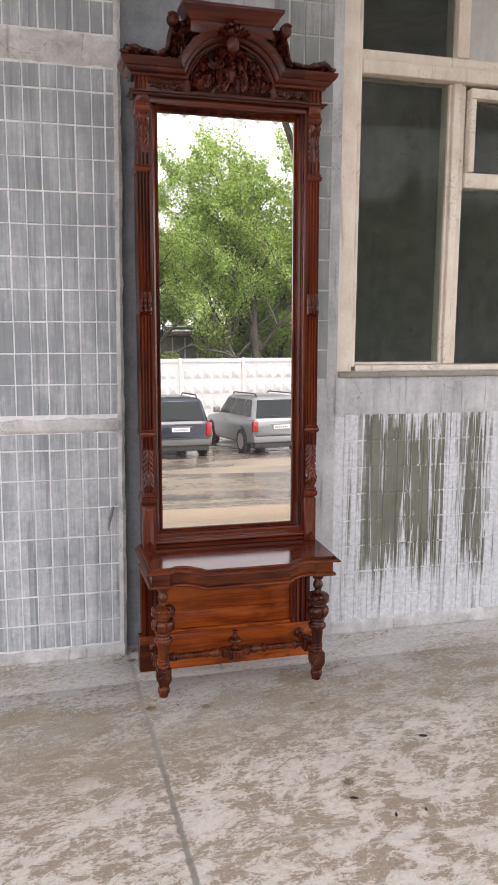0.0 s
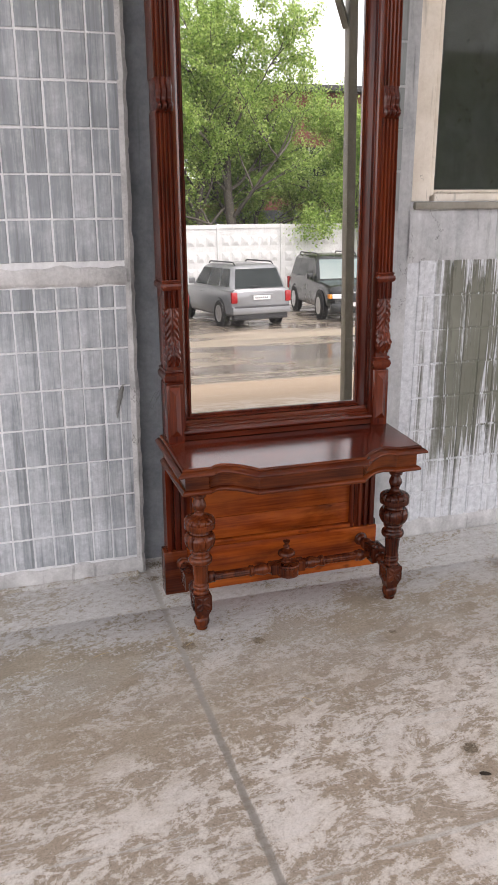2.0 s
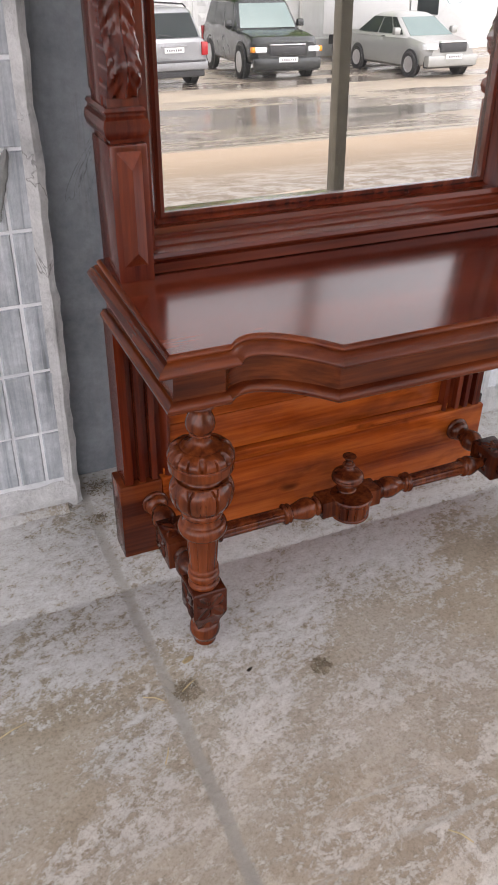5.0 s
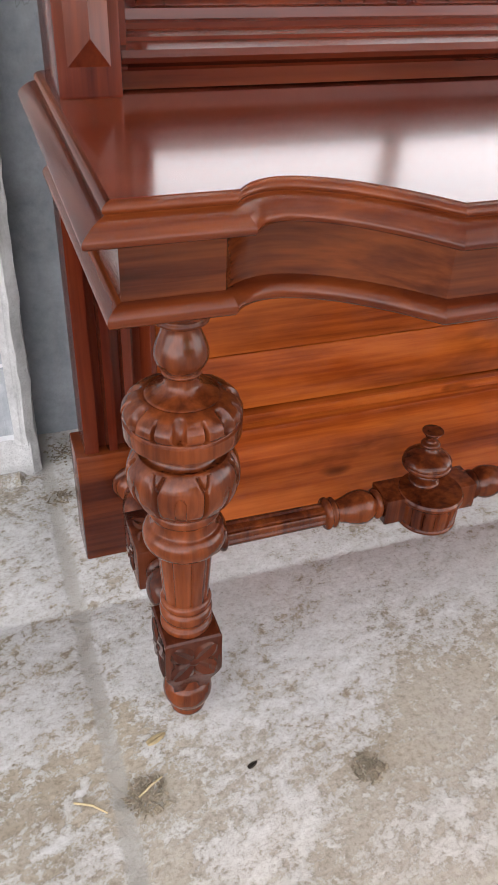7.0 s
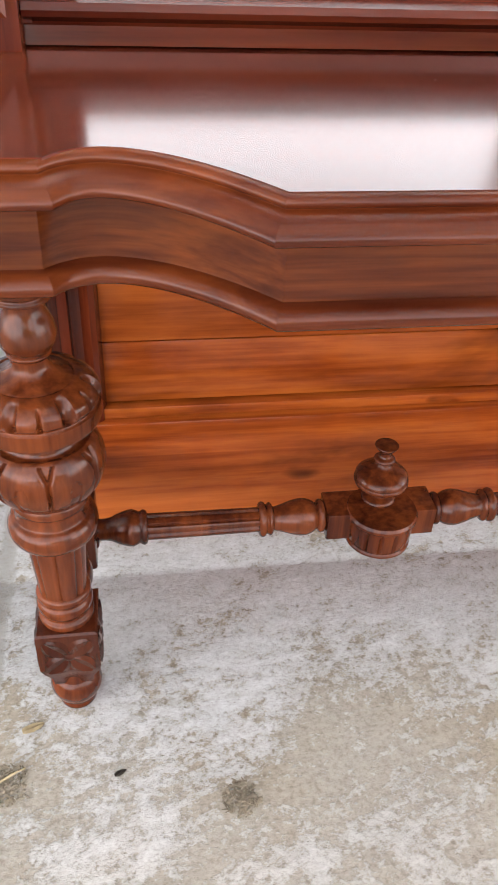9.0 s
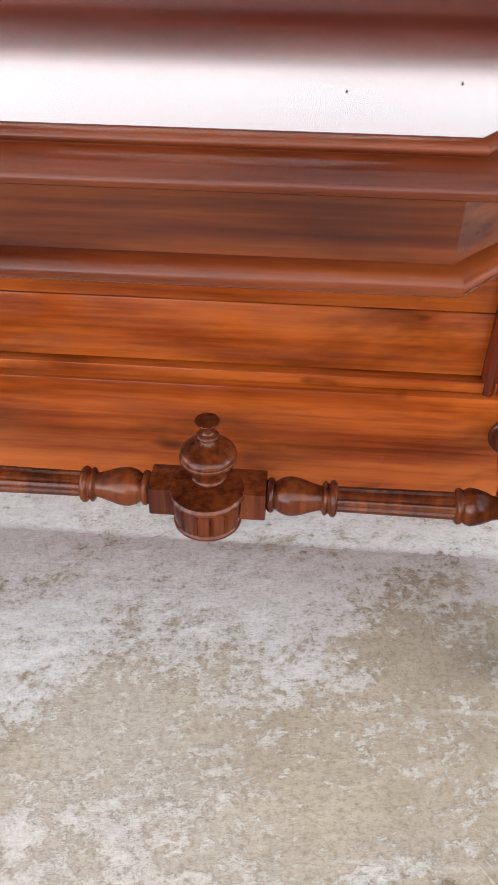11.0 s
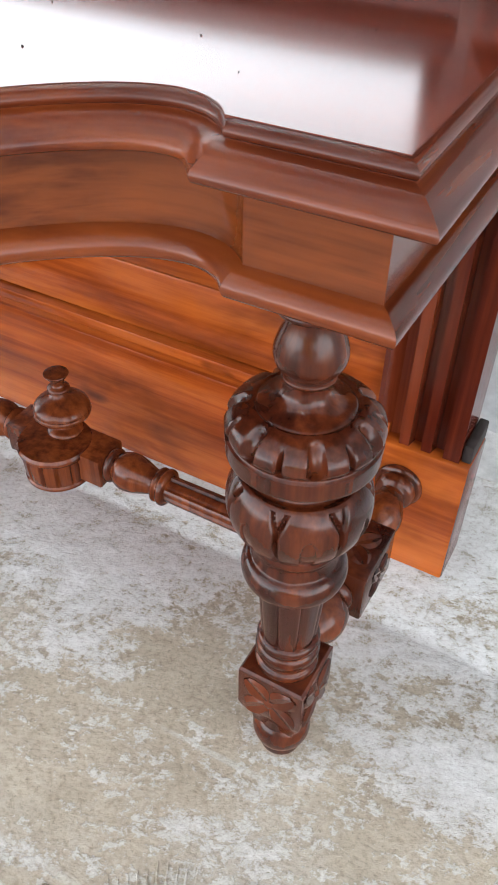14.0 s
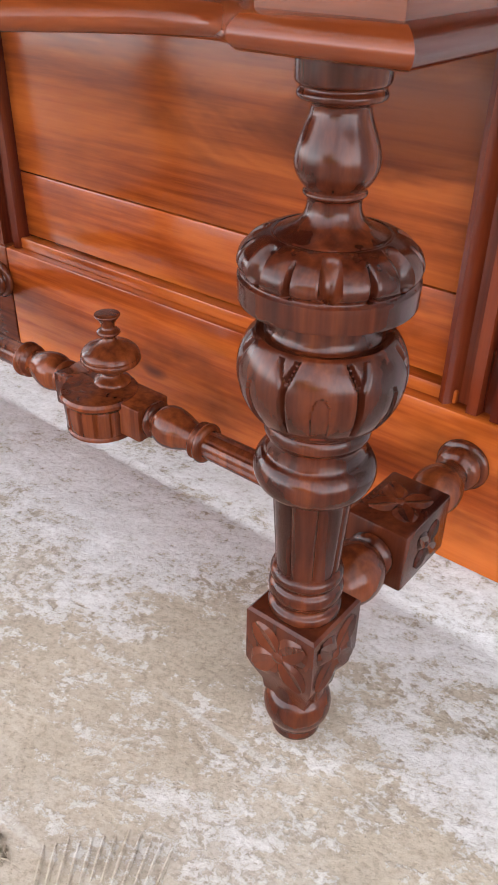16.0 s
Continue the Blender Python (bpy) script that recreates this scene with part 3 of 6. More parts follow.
def bump_ball(bm, c, rx, ry, rz, rot=0.0, seg=10, ring=6):
    """An ellipsoid lump turned in the x-z plane."""
    g = bmesh.ops.create_uvsphere(bm, u_segments=seg, v_segments=ring, radius=1.0)
    ca, sa = math.cos(rot), math.sin(rot)
    for v in g["verts"]:
        x, y, z = v.co.x * rx, v.co.y * ry, v.co.z * rz
        v.co = Vector((c[0] + x * ca - z * sa, c[1] + y, c[2] + x * sa + z * ca))


def tube(bm, pts, radii, n=8, flat=1.0):
    """A rod through 3D points with changing radius."""
    rows = []
    for i, p in enumerate(pts):
        p = Vector(p)
        d = (Vector(pts[min(i + 1, len(pts) - 1)]) - Vector(pts[max(i - 1, 0)])).normalized()
        a = d.cross(Vector((0, 1, 0)))
        if a.length < 1e-4:
            a = d.cross(Vector((1, 0, 0)))
        a.normalize()
        c = d.cross(a).normalized()
        r = radii[i] if isinstance(radii, (list, tuple)) else radii
        rows.append([tuple(p + a * r * math.cos(2 * math.pi * k / n) + c * r * flat * math.sin(2 * math.pi * k / n)) for k in range(n)])
    grid_faces(bm, rows, wrap=True, caps=True)
    return bm


def leaf_lobe(bm, base, ang, length, width, rise, n=7):
    """A carved acanthus lobe lying in the x-z plane: a cupped, pointed blade with a raised edge and thickness."""
    ca, sa = math.cos(ang), math.sin(ang)
    rows = []
    for i in range(n):
        t = i / (n - 1)
        w = width * math.sin(math.pi * min(1, 0.12 + 0.88 * t)) ** 0.8 * (1 - 0.25 * t) + 0.0006
        lift = rise * math.sin(math.pi * 0.85 * t) + rise * 0.25
        row = []
        for s, dy in ((-1, 0.0), (-0.55, 1.0), (0, 0.55), (0.55, 1.0), (1, 0.0)):
            x, z = t * length, s * w
            row.append((base[0] + x * ca - z * sa, base[1] - lift * dy, base[2] + x * sa + z * ca))
        rows.append(row)
    grid_faces(bm, rows)


# ---------------------------------------------------------------- ground and building shell
YARD = -1.5


def ground_height(y):
    """The concrete apron under the canopy runs out level, then falls away to the yard."""
    if y > 0.6:
        return 0.0
    t = min(1.0, (0.6 - y) / 10.0)
    return YARD * (t * t * (3 - 2 * t) * 0.35 + t * 0.65)


ys = [3.7, 3.0, 2.0, 1.2, 0.6] + [0.6 - 0.5 * i for i in range(1, 21)] + [-12, -16, -22, -30, -60, -200, -900]
xs = [-900, -200, -60, -20, -8, -4, -2, -1, 0, 0.329, 0.335, 0.353, 0.359, 1, 1.604, 1.608, 1.612, 2, 3, 4, 6, 9, 14, 24, 60, 200, 900]
ys = ys[:1] + [3.182, 3.177, 3.172] + [v for v in ys[1:]]


def ground_point(x, y):
    """Shallow joints between the cast slabs, silted up in places."""
    z = ground_height(y)
    if y > 0.7 and (abs(x - 0.344) < 0.010 or abs(x - 1.608) < 0.002):
        z -= 0.005 if y < 2.9 else 0.002
    if abs(y - 3.177) < 0.002 and -1.5 < x < 3:
        z -= 0.0025
    return (x + (0.006 * math.sin(y * 5) if 0.3 < x < 0.36 else 0.0), y, z)


bm = bmesh.new()
grid_faces(bm, [[ground_point(x, y) for x in xs] for y in ys])
solid("ground", bm, FLOOR, "dusty worn concrete apron running out to a wet asphalt yard", "ground", "structure", smooth=60)

# the wall: tiled pier, plain recess, rendered bay with a window
PIER_Y, RECESS_Y, BAY_Y = 3.465, 3.55, 3.430
pier = solid("wall_west", boxed(-6.0, 0.322, PIER_Y + 0.006, 3.95, -0.05, 3.6), GROUT,
             "tiled concrete pier under grey cement wash", "wall", "structure")
solid("wall_recess", boxed(0.322, 0.72, RECESS_Y, 3.95, -0.05, 3.6), RENDER_GREY, "narrow recess of blue-grey cement render", "wall", "structure")
WX0, WX1, WZ0, WZ1 = 1.335, 3.3, 1.313, 3.45
bay = new("wall_north")
tagged(bay, "limed and streaked tiled wall bay below a window", "wall", kind="structure")
for nm, dims, mat in (("wall_panel", (0.72, WX0, BAY_Y + 0.006, 3.95, -0.05, 3.6), RENDER_RIGHT), ("wall_panel", (WX0, WX1, BAY_Y + 0.006, 3.95, -0.05, WZ0), TILE_JOINT),
                 ("wall_panel", (WX1, 7.0, BAY_Y + 0.006, 3.95, -0.05, 3.6), RENDER_RIGHT), ("wall_panel", (WX0, WX1, BAY_Y + 0.006, 3.95, WZ1, 3.6), RENDER_RIGHT)):
    part(nm, boxed(*dims), mat, bay)
solid("wall_back", boxed(-6.0, 7.0, 6.0, 6.2, -0.05, 3.6), RENDER_GREY, "dark plain wall inside the building", "wall", "structure")
solid("wall_side_west", boxed(-6.2, -6.0, 3.5, 6.2, -0.05, 3.6), RENDER_GREY, "dark plain wall inside the building", "wall", "structure")
solid("wall_side_east", boxed(7.0, 7.2, 3.5, 6.2, -0.05, 3.6), RENDER_GREY, "dark plain wall inside the building", "wall", "structure")
solid("floor_inside", boxed(-6.0, 7.0, 3.7, 6.2, -0.06, 0.0), RENDER_GREY, "dark concrete floor inside the building", "floor", "structure")
solid("ceiling", boxed(-6.2, 7.2, 3.5, 6.2, 3.6, 3.75), RENDER_GREY, "plain concrete ceiling of the building", "ceiling", "structure")
solid("wall_upper", boxed(-6.2, 7.2, 3.5, 6.2, 3.751, 5.2), RENDER_GREY, "plain upper storey wall above the canopy", "wall", "structure")


def rough_band(x0, x1, z0, z1, y, proud):
    """A ragged strip of exposed concrete between two courses."""
    bm = bmesh.new()
    nx, nz = int((x1 - x0) / 0.014), 8
    rows = []
    for j in range(nz + 1):
        t = j / nz
        row = []
        for i in range(nx + 1):
            x = x0 + (x1 - x0) * i / nx
            z = z0 + (z1 - z0) * t
            e = min(t, 1 - t) * 2
            k = noise.noise(Vector((x * 9, z * 9, 1.3))) * 0.6 + noise.noise(Vector((x * 34, z * 34, 7.1))) * 0.4
            if j in (0, nz):
                z += 0.016 * noise.noise(Vector((x * 14, j, 2.0)))
            row.append((x, y + 0.004 - proud * min(1, e * 2.2) * (0.7 + 0.6 * k) if 0 < j < nz else y + 0.008, z))
        rows.append(row)
    grid_faces(bm, rows)
    return bm


part("concrete_band", rough_band(-1.2, 0.335, 2.585, 2.715, PIER_Y, 0.013), BAND, pier, "rough exposed concrete joint")
part("concrete_band", rough_band(-1.2, 0.328, 1.052, 1.118, PIER_Y, 0.008), BAND, pier, "rough exposed concrete joint")
part("concrete_band", rough_band(-1.2, 0.325, -0.01, 0.065, PIER_Y, 0.009), BAND, pier, "limed skirting")
part("corner_render", rough_band(0.72, 1.36, 0.0, 0.08, BAY_Y, 0.012), BAND, bay, "limed skirting")
part("lime_skirting", rough_band(1.36, 3.3, 0.0, 0.085, BAY_Y, 0.014), BAND, bay, "limed skirting")
part("sill_render", rough_band(1.33, 3.3, 1.09, 1.30, BAY_Y, 0.007), RENDER_RIGHT, bay, "cracked lime render under the sill")
# ragged arris of the pier
bm = bmesh.new()
rows = []
for j in range(141):
    z = 3.5 * j / 140
    w = 0.006 * noise.noise(Vector((z * 22, 3.3, 0))) + 0.005 * noise.noise(Vector((z * 60, 1.3, 0)))
    d = 0.018 * (z / 3.5)
    rows.append([(0.304 + d, PIER_Y + 0.002, z), (0.322 + d + w * 0.5, PIER_Y - 0.001 + w * 0.2, z), (0.336 + d + w, PIER_Y + 0.010, z), (0.340 + d, RECESS_Y + 0.004, z)])
grid_faces(bm, rows)
part("pier_edge", bm, BAND, pier, "chipped cement edge of the pier")

# sand lip along the foot of the wall
bm = bmesh.new()
rows = []
for i in range(121):
    x = -1.2 + 4.4 * i / 120
    y0 = PIER_Y if x < 0.33 else (RECESS_Y if x < 0.72 else BAY_Y)
    w = 0.03 + 0.015 * noise.noise(Vector((x * 6, 0, 0))) + (0.02 if x > 0.72 else 0)
    rows.append([(x, y0 + 0.02, 0.012), (x, y0 - 0.006, 0.010 + 0.006 * noise.noise(Vector((x * 20, 1, 0)))), (x, y0 - w * 0.6, 0.006), (x, y0 - w, -0.002)])
grid_faces(bm, rows)
solid("sand_lip", bm, FLOOR, "crumbled mortar and sand along the foot of the wall", "sand", "stuff")

# canopy: corrugated roof on a beam, post with a foot plate and a brace
canopy = thing("canopy", "corrugated sheet canopy on a dark steel beam", "canopy", kind="structure")
bm = bmesh.new()
rows = []
for i in range(0, 361):
    x = -5.5 + 12.2 * i / 360
    w = 0.022 * math.sin(2 * math.pi * x / 0.135)
    rows.append([(x, 3.5, 3.45 + w), (x, 0.93, 3.088 + w), (x, 0.93, 3.094 + w), (x, 3.5, 3.456 + w)])
grid_faces(bm, rows)
part("roof_sheet", bm, SHEET_M, canopy, "pale translucent corrugated sheets")
part("beam", boxed(-5.5, 6.7, 1.04, 1.12, 3.140, 3.22, 0.004), STEEL, canopy, "dark steel edge beam")
for x in (-3.2, 2.04, 6.0):
    part("rafter", boxed(x - 0.04, x + 0.04, 1.13, 3.40, 3.47, 3.53, 0.004), STEEL, canopy)
post = thing("canopy_post", "square steel post on a concrete foot plate with a diagonal brace", "post", (2.03, 1.07, 0), kind="structure")
part("shaft", boxed(-0.028, 0.028, -0.034, 0.034, 0.0, 3.139, 0.004), STEEL, post, "olive-brown painted steel")
part("foot_plate", boxed(-0.15, 0.13, -0.12, 0.12, 0.0, 0.018, 0.004), CONCRETE, post, "square grey foot plate")
part("brace", tube(bmesh.new(), [(-0.03, 0, 2.36), (-0.316, 0, 3.145)], 0.026, 4), STEEL, post)

# ---------------------------------------------------------------- window
window = new("window_1")
tagged(window, "old cream-painted wooden window with dark dusty panes", "window", kind="structure")
GY = 3.515
FR = (3.48, 3.60)


def bar(x0, x1, z0, z1, y0=FR[0], y1=FR[1], nm="window_frame", mat=FRAME_PAINT, bev=0.006):
    return part(nm, boxed(x0, x1, y0, y1, z0, z1, bev), mat, window)


bar(WX0, 1.412, WZ0, WZ1, BAY_Y + 0.012, 3.58)
bar(1.413, 1.436, WZ0 + 0.02, WZ1, 3.458, 3.59)
bar(1.4365, 2.9, WZ0, 1.341, 3.455, 3.59)
bar(1.912, 1.952, 1.342, 2.658, 3.48, 3.59)
bar(1.953, 1.984, 1.342, 2.658, 3.495, 3.59)
bar(1.4365, 2.9, 2.659, 2.718, 3.455, 3.59)
bar(1.4365, 2.9, 2.720, 2.768, 3.475, 3.59)
bar(1.915, 1.978, 2.769, WZ1, 3.47, 3.59)
bar(1.985, 2.9, 2.188, 2.258, 3.48, 3.59)
bar(1.994, 2.026, 2.259, 2.592, 3.465, 3.58)
bar(1.994, 2.9, 2.594, 2.640, 3.465, 3.58)
bar(2.62, 2.9, 1.342, 2.187, 3.48, 3.59)
bar(1.4365, 1.448, 1.343, 2.657, 3.50, 3.58, "glazing_bead", FRAME_PAINT, 0.004)
bar(1.897, 1.911, 1.343, 2.657, 3.50, 3.58, "glazing_bead", FRAME_PAINT, 0.004)
bar(1.4485, 1.896, 1.342, 1.353, 3.50, 3.58, "glazing_bead", FRAME_PAINT, 0.004)
part("window_sill", boxed(1.343, 2.95, BAY_Y - 0.014, 3.48, 1.286, WZ0 - 0.001, 0.005), SILL_STONE, window, "brown weathered concrete sill")
for x0, x1, z0, z1 in ((1.440, 1.913, 1.342, 2.660), (1.983, 2.63, 1.340, 2.189), (2.024, 2.63, 2.259, 2.595), (1.440, 1.917, 2.767, WZ1)):
    g = part("pane", boxed(x0, x1, GY, GY + 0.004, z0, z1), glass_m, window, "dark dusty glass")
part("panel", boxed(1.979, 2.9, GY - 0.01, GY + 0.01, 2.769, WZ1), WHITEWASH, window, "white blanking panel")

# ---------------------------------------------------------------- console table
CX, CY = 0.77, 3.30
console = thing("console_table", "reddish-brown carved wooden console table with turned front legs", "console table", (CX, CY, 0))

# serpentine outline of the top edge, from the left back corner round the front
half = [(0.395, 0.0), (0.395, -0.334), (0.310, -0.334), (0.3055, -0.3285), (0.300, -0.3236), (0.292, -0.3192), (0.284, -0.3167)]
for i in range(17):
    x = 0.276 - 0.102 * i / 16
    half.append((x, -0.316 - 3.77 * (0.276 - x) ** 1.74))
OUT = [(-x, y) for x, y in half] + [(x, y) for x, y in reversed(half)]
TOPZ = 0.566
prof = [(-0.03, TOPZ), (0.0, TOPZ), (0.0035, TOPZ - 0.001), (0.0055, TOPZ - 0.0035), (0.0050, TOPZ - 0.006), (0.0035, TOPZ - 0.0075), (0.0075, TOPZ - 0.0085),
        (0.0115, TOPZ - 0.0105), (0.0150, TOPZ - 0.0135), (0.0178, TOPZ - 0.0165), (0.0185, TOPZ - 0.0195), (0.0170, TOPZ - 0.0225), (0.0130, TOPZ - 0.0240), (-0.012, TOPZ - 0.0242)]
xy = lambda a, c, h: (a, c, h)


def outward(path):
    """The sweep takes its right-hand side as outside: turn the path to suit."""
    area = sum(p[0] * q[1] - q[0] * p[1] for p, q in zip(path, path[1:] + path[:1]))
    return path if area > 0 else path[::-1]


OUT = outward(OUT)
prof = [prof[0]] + smooth_profile([(q * 1.24 - 0.0045, z) for q, z in prof[1:-1]], 2) + [prof[-1]]      # a broad overhang
part("top_moulding", sweep(bmesh.new(), OUT, prof, xy), WOOD_X, console, "rounded moulded edge", 24)
bm = bmesh.new()
SLAB = [(x * 0.3905 / 0.395, y + 0.0045 if y < -0.01 else y) for x, y in OUT]
vs = [bm.verts.new((x, y, TOPZ + 0.0005)) for x, y in SLAB]
lo = [bm.verts.new((x, y, TOPZ - 0.0065)) for x, y in SLAB]
bm.faces.new(vs)
bm.faces.new(lo)
for i in range(len(OUT)):
    j = (i + 1) % len(OUT)
    bm.faces.new((vs[i], vs[j], lo[j], lo[i]))
bmesh.ops.triangulate(bm, faces=[f for f in bm.faces if len(f.verts) > 4])
part("tabletop", bm, WOOD_TOP, console, "dark polished table top", smooth=20)
TOP_FALL = math.tan(radians(2.1))
apron_prof = [(-0.03, 0.5415), (-0.008, 0.5415), (-0.008, 0.4945), (-0.03, 0.4945)]
part("apron", sweep(bmesh.new(), OUT, apron_prof, xy), WOOD_APRON, console, "serpentine apron with concave corners", 24)
bead = [(-0.04, 0.4950)] + smooth_profile([(-0.009, 0.4950), (-0.003, 0.4938), (0.0025, 0.4895), (0.0045, 0.4855), (0.0030, 0.4810), (-0.001, 0.4782), (-0.006, 0.4778)], 2) + [(-0.04, 0.4778)]
part("apron_bead", sweep(bmesh.new(), OUT, bead, xy), WOOD_X, console, "half-round bead under the apron", 24)
for ob in list(console.children):                        # the whole top falls a little to the front
    for v in ob.data.vertices:
        if v.co.z > 0.53:
            v.co.z += (v.co.y + 0.30) * TOP_FALL
for ob in list(console.children):                        # the returns run front to back, and their grain with them
    if ob.name.startswith(("top_moulding", "apron")):
        ob.data.materials.append(WOOD_Y)
        for poly in ob.data.polygons:
            if abs(poly.center.x) > 0.38:
                poly.material_index = 1

# back board: plinth, planks, rails, fluted pilasters
part("plinth_block", boxed(-0.402, -0.3215, -0.0385, 0.02, 0.0, 0.1632, 0.003), WOOD_X, console, "dark stained end of the plinth")
plinth = part("plinth", boxed(-0.321, 0.402, -0.038, 0.02, 0.0, 0.163, 0.003), WOOD_PANEL, console, "amber-brown plinth board")
plinth.data.materials.append(WOOD_RAIL)
for poly in plinth.data.polygons:                        # right end face: its shade is put into a darker wood colour
    if poly.normal.x > 0.5:
        poly.material_index = 1
part("corner_block", boxed(0.3905, 0.4005, -0.030, 0.02, 0.1632, 0.184, 0.002), WOOD_GAP, console, "small dark corner block")
for z0, z1, y in ((0.163, 0.1775, -0.027), (0.1795, 0.2595, -0.0160), (0.2607, 0.492, -0.0168)):
    part("plank", boxed(-0.315, 0.315, y, 0.02, z0, z1, 0.0022), WOOD_BOARD if z0 > 0.2 else WOOD_PANEL, console)
for s in (-1, 1):
    cs = [(0.296, -0.017), (0.300, -0.030), (0.306, -0.034), (0.311, -0.028), (0.316, -0.022), (0.324, -0.021)]
    for k in range(3):
        u = 0.327 + k * 0.0225
        cs += [(u, -0.022), (u + 0.0015, -0.034), (u + 0.0115, -0.034), (u + 0.0140, -0.022)]
    cs = cs[:-1] + [(0.390, -0.034), (0.390, 0.02), (0.296, 0.02)]
    bm = bmesh.new()
    grid_faces(bm, [[(s * x, y, z) for x, y in cs] for z in (0.1635, 0.486)], wrap=True, caps=True)
    part("pilaster", bm, WOOD_Z, console, "fluted pilaster", smooth=20)

# turned front legs
LEG = [(0.006, 0.0), (0.0175, 0.0), (0.0190, 0.003), (0.0190, 0.010), (0.0190, 0.010), (0.0215, 0.014), (0.0250, 0.022), (0.0258, 0.030), (0.0240, 0.039), (0.0200, 0.044),
       (0.0200, 0.044), (0.0200, 0.128), (0.0200, 0.128), (0.0250, 0.128), (0.0258, 0.131), (0.0252, 0.135), (0.0225, 0.137), (0.0220, 0.140), (0.0250, 0.144), (0.0258, 0.1485),
       (0.0252, 0.153), (0.0222, 0.156), (0.0245, 0.159), (0.0250, 0.162), (0.0240, 0.165), (0.0215, 0.167), (0.0215, 0.167), (0.0258, 0.231), (0.0258, 0.231),
       (0.0300, 0.2325), (0.0355, 0.237), (0.0382, 0.244), (0.0380, 0.251), (0.0345, 0.257), (0.0310, 0.2585), (0.0300, 0.261), (0.0285, 0.266), (0.0290, 0.270), (0.0315, 0.272), (0.0325, 0.275),
       (0.0315, 0.279), (0.0300, 0.281), (0.0380, 0.286), (0.0450, 0.296), (0.0488, 0.308), (0.0488, 0.320), (0.0455, 0.330), (0.0410, 0.336), (0.0385, 0.3378), (0.0385, 0.3378), (0.0370, 0.3375),
       (0.0325, 0.336), (0.0300, 0.340), (0.0295, 0.346), (0.0305, 0.3535), (0.0430, 0.3555), (0.0488, 0.3560), (0.0488, 0.3560), (0.0492, 0.3695), (0.0492, 0.3695), (0.0470, 0.3710), (0.0472, 0.3725),
       (0.0492, 0.3748), (0.0496, 0.378), (0.0480, 0.3828), (0.0440, 0.3872), (0.0385, 0.3905), (0.0320, 0.3925), (0.0305, 0.3918), (0.0292, 0.3930), (0.0230, 0.3950), (0.0168, 0.399), (0.0142, 0.404), (0.0140, 0.410),
       (0.0165, 0.4120), (0.0165, 0.4135), (0.0150, 0.4145), (0.0190, 0.419), (0.0217, 0.425), (0.0218, 0.431), (0.0195, 0.439), (0.0160, 0.447), (0.0145, 0.453), (0.0160, 0.455), (0.0215, 0.4565),
       (0.0222, 0.459), (0.0208, 0.461), (0.0205, 0.4625), (0.0228, 0.4635), (0.0232, 0.466), (0.0232, 0.478)]


LEG_TURN = 0.595


def close_rows(pts):
    """More rows where the carving needs them."""
    out = [pts[0]]
    for p, q in zip(pts, pts[1:]):
        n = max(1, int(math.hypot(q[0] - p[0], q[1] - p[1]) / 0.0009)) if 0.282 < p[1] < 0.394 else 1
        out += [(p[0] + (q[0] - p[0]) * k / n, p[1] + (q[1] - p[1]) * k / n) for k in range(1, n + 1)]
    return out


def leg_carving(a, z, r):
    u = (a / (2 * math.pi) * 7 + LEG_TURN) % 1.0
    edge, mid_u = min(u, 1 - u), abs(u - 0.5)
    if 0.3715 < z < 0.3922:                                   # lobes with a scoop each on the upper disc
        t = (z - 0.3715) / 0.0207
        line = 0.0046 * math.exp(-(edge / (0.030 + 0.05 * max(0.0, 0.3 - t))) ** 2) * math.sin(math.pi * min(1.0, 0.15 + t)) ** 0.5
        wide = 0.135 * min(1.0, (t / 0.22) ** 0.5)
        scoop = 0.0060 * max(0.0, 1 - (mid_u / wide) ** 2) ** 0.7 * min(1.0, max(0.0, 1.0 - t) * 6) if t > 0.02 else 0.0
        return r - max(line, scoop)
    if 0.283 < z < 0.335:                                    # lapped petals with a sunk slot each on the bowl
        t = (z - 0.283) / 0.052
        fork = abs(edge - max(0.0, t - 0.74) * 0.50)
        line = 0.0042 * math.exp(-(fork / 0.036) ** 2) * min(1.0, t * 4)
        arch = 0.115 * max(0.0, 1 - max(0.0, (t - 0.50) / 0.20) ** 2) ** 0.5
        slot = 0.0015 if mid_u < arch and t > 0.12 else 0.0
        return r - max(line, slot)
    if 0.1665 < z < 0.2312:                                  # flutes on the shaft
        k = abs(math.sin(a * 4))
        return r - 0.0022 * (1 - k) ** 3
    return r


def rosette(bm, c, normal, size):
    """A carved four-petal flower on a block face."""
    n = Vector(normal)
    up = Vector((0, 0, 1)) if abs(n.z) < 0.5 else Vector((0, 1, 0))
    side = up.cross(n)
    for k in range(4):
        a = math.pi / 4 + k * math.pi / 2
        d = side * math.cos(a) + up * math.sin(a)
        e = side * -math.sin(a) + up * math.cos(a)
        rows = []
        for i in range(7):
            t = i / 6
            w = size * 0.45 * math.sin(math.pi * (0.08 + 0.84 * t)) ** 0.8
            row = []
            for s, hgt in ((-1, 0.0), (-0.6, 0.0024), (0, 0.0006), (0.6, 0.0024), (1, 0.0)):
                row.append(Vector(c) + d * (size * (0.12 + 1.0 * t)) + e * (w * s) + n * (hgt * math.sin(math.pi * (0.15 + 0.7 * t)) + 0.0002))
            rows.append(row)
        grid_faces(bm, rows)
    g = bmesh.ops.create_uvsphere(bm, u_segments=12, v_segments=6, radius=size * 0.2)
    for v in g["verts"]:
        v.co = Vector(c) + v.co.x * side + v.co.y * up + n * (v.co.z * 0.6)


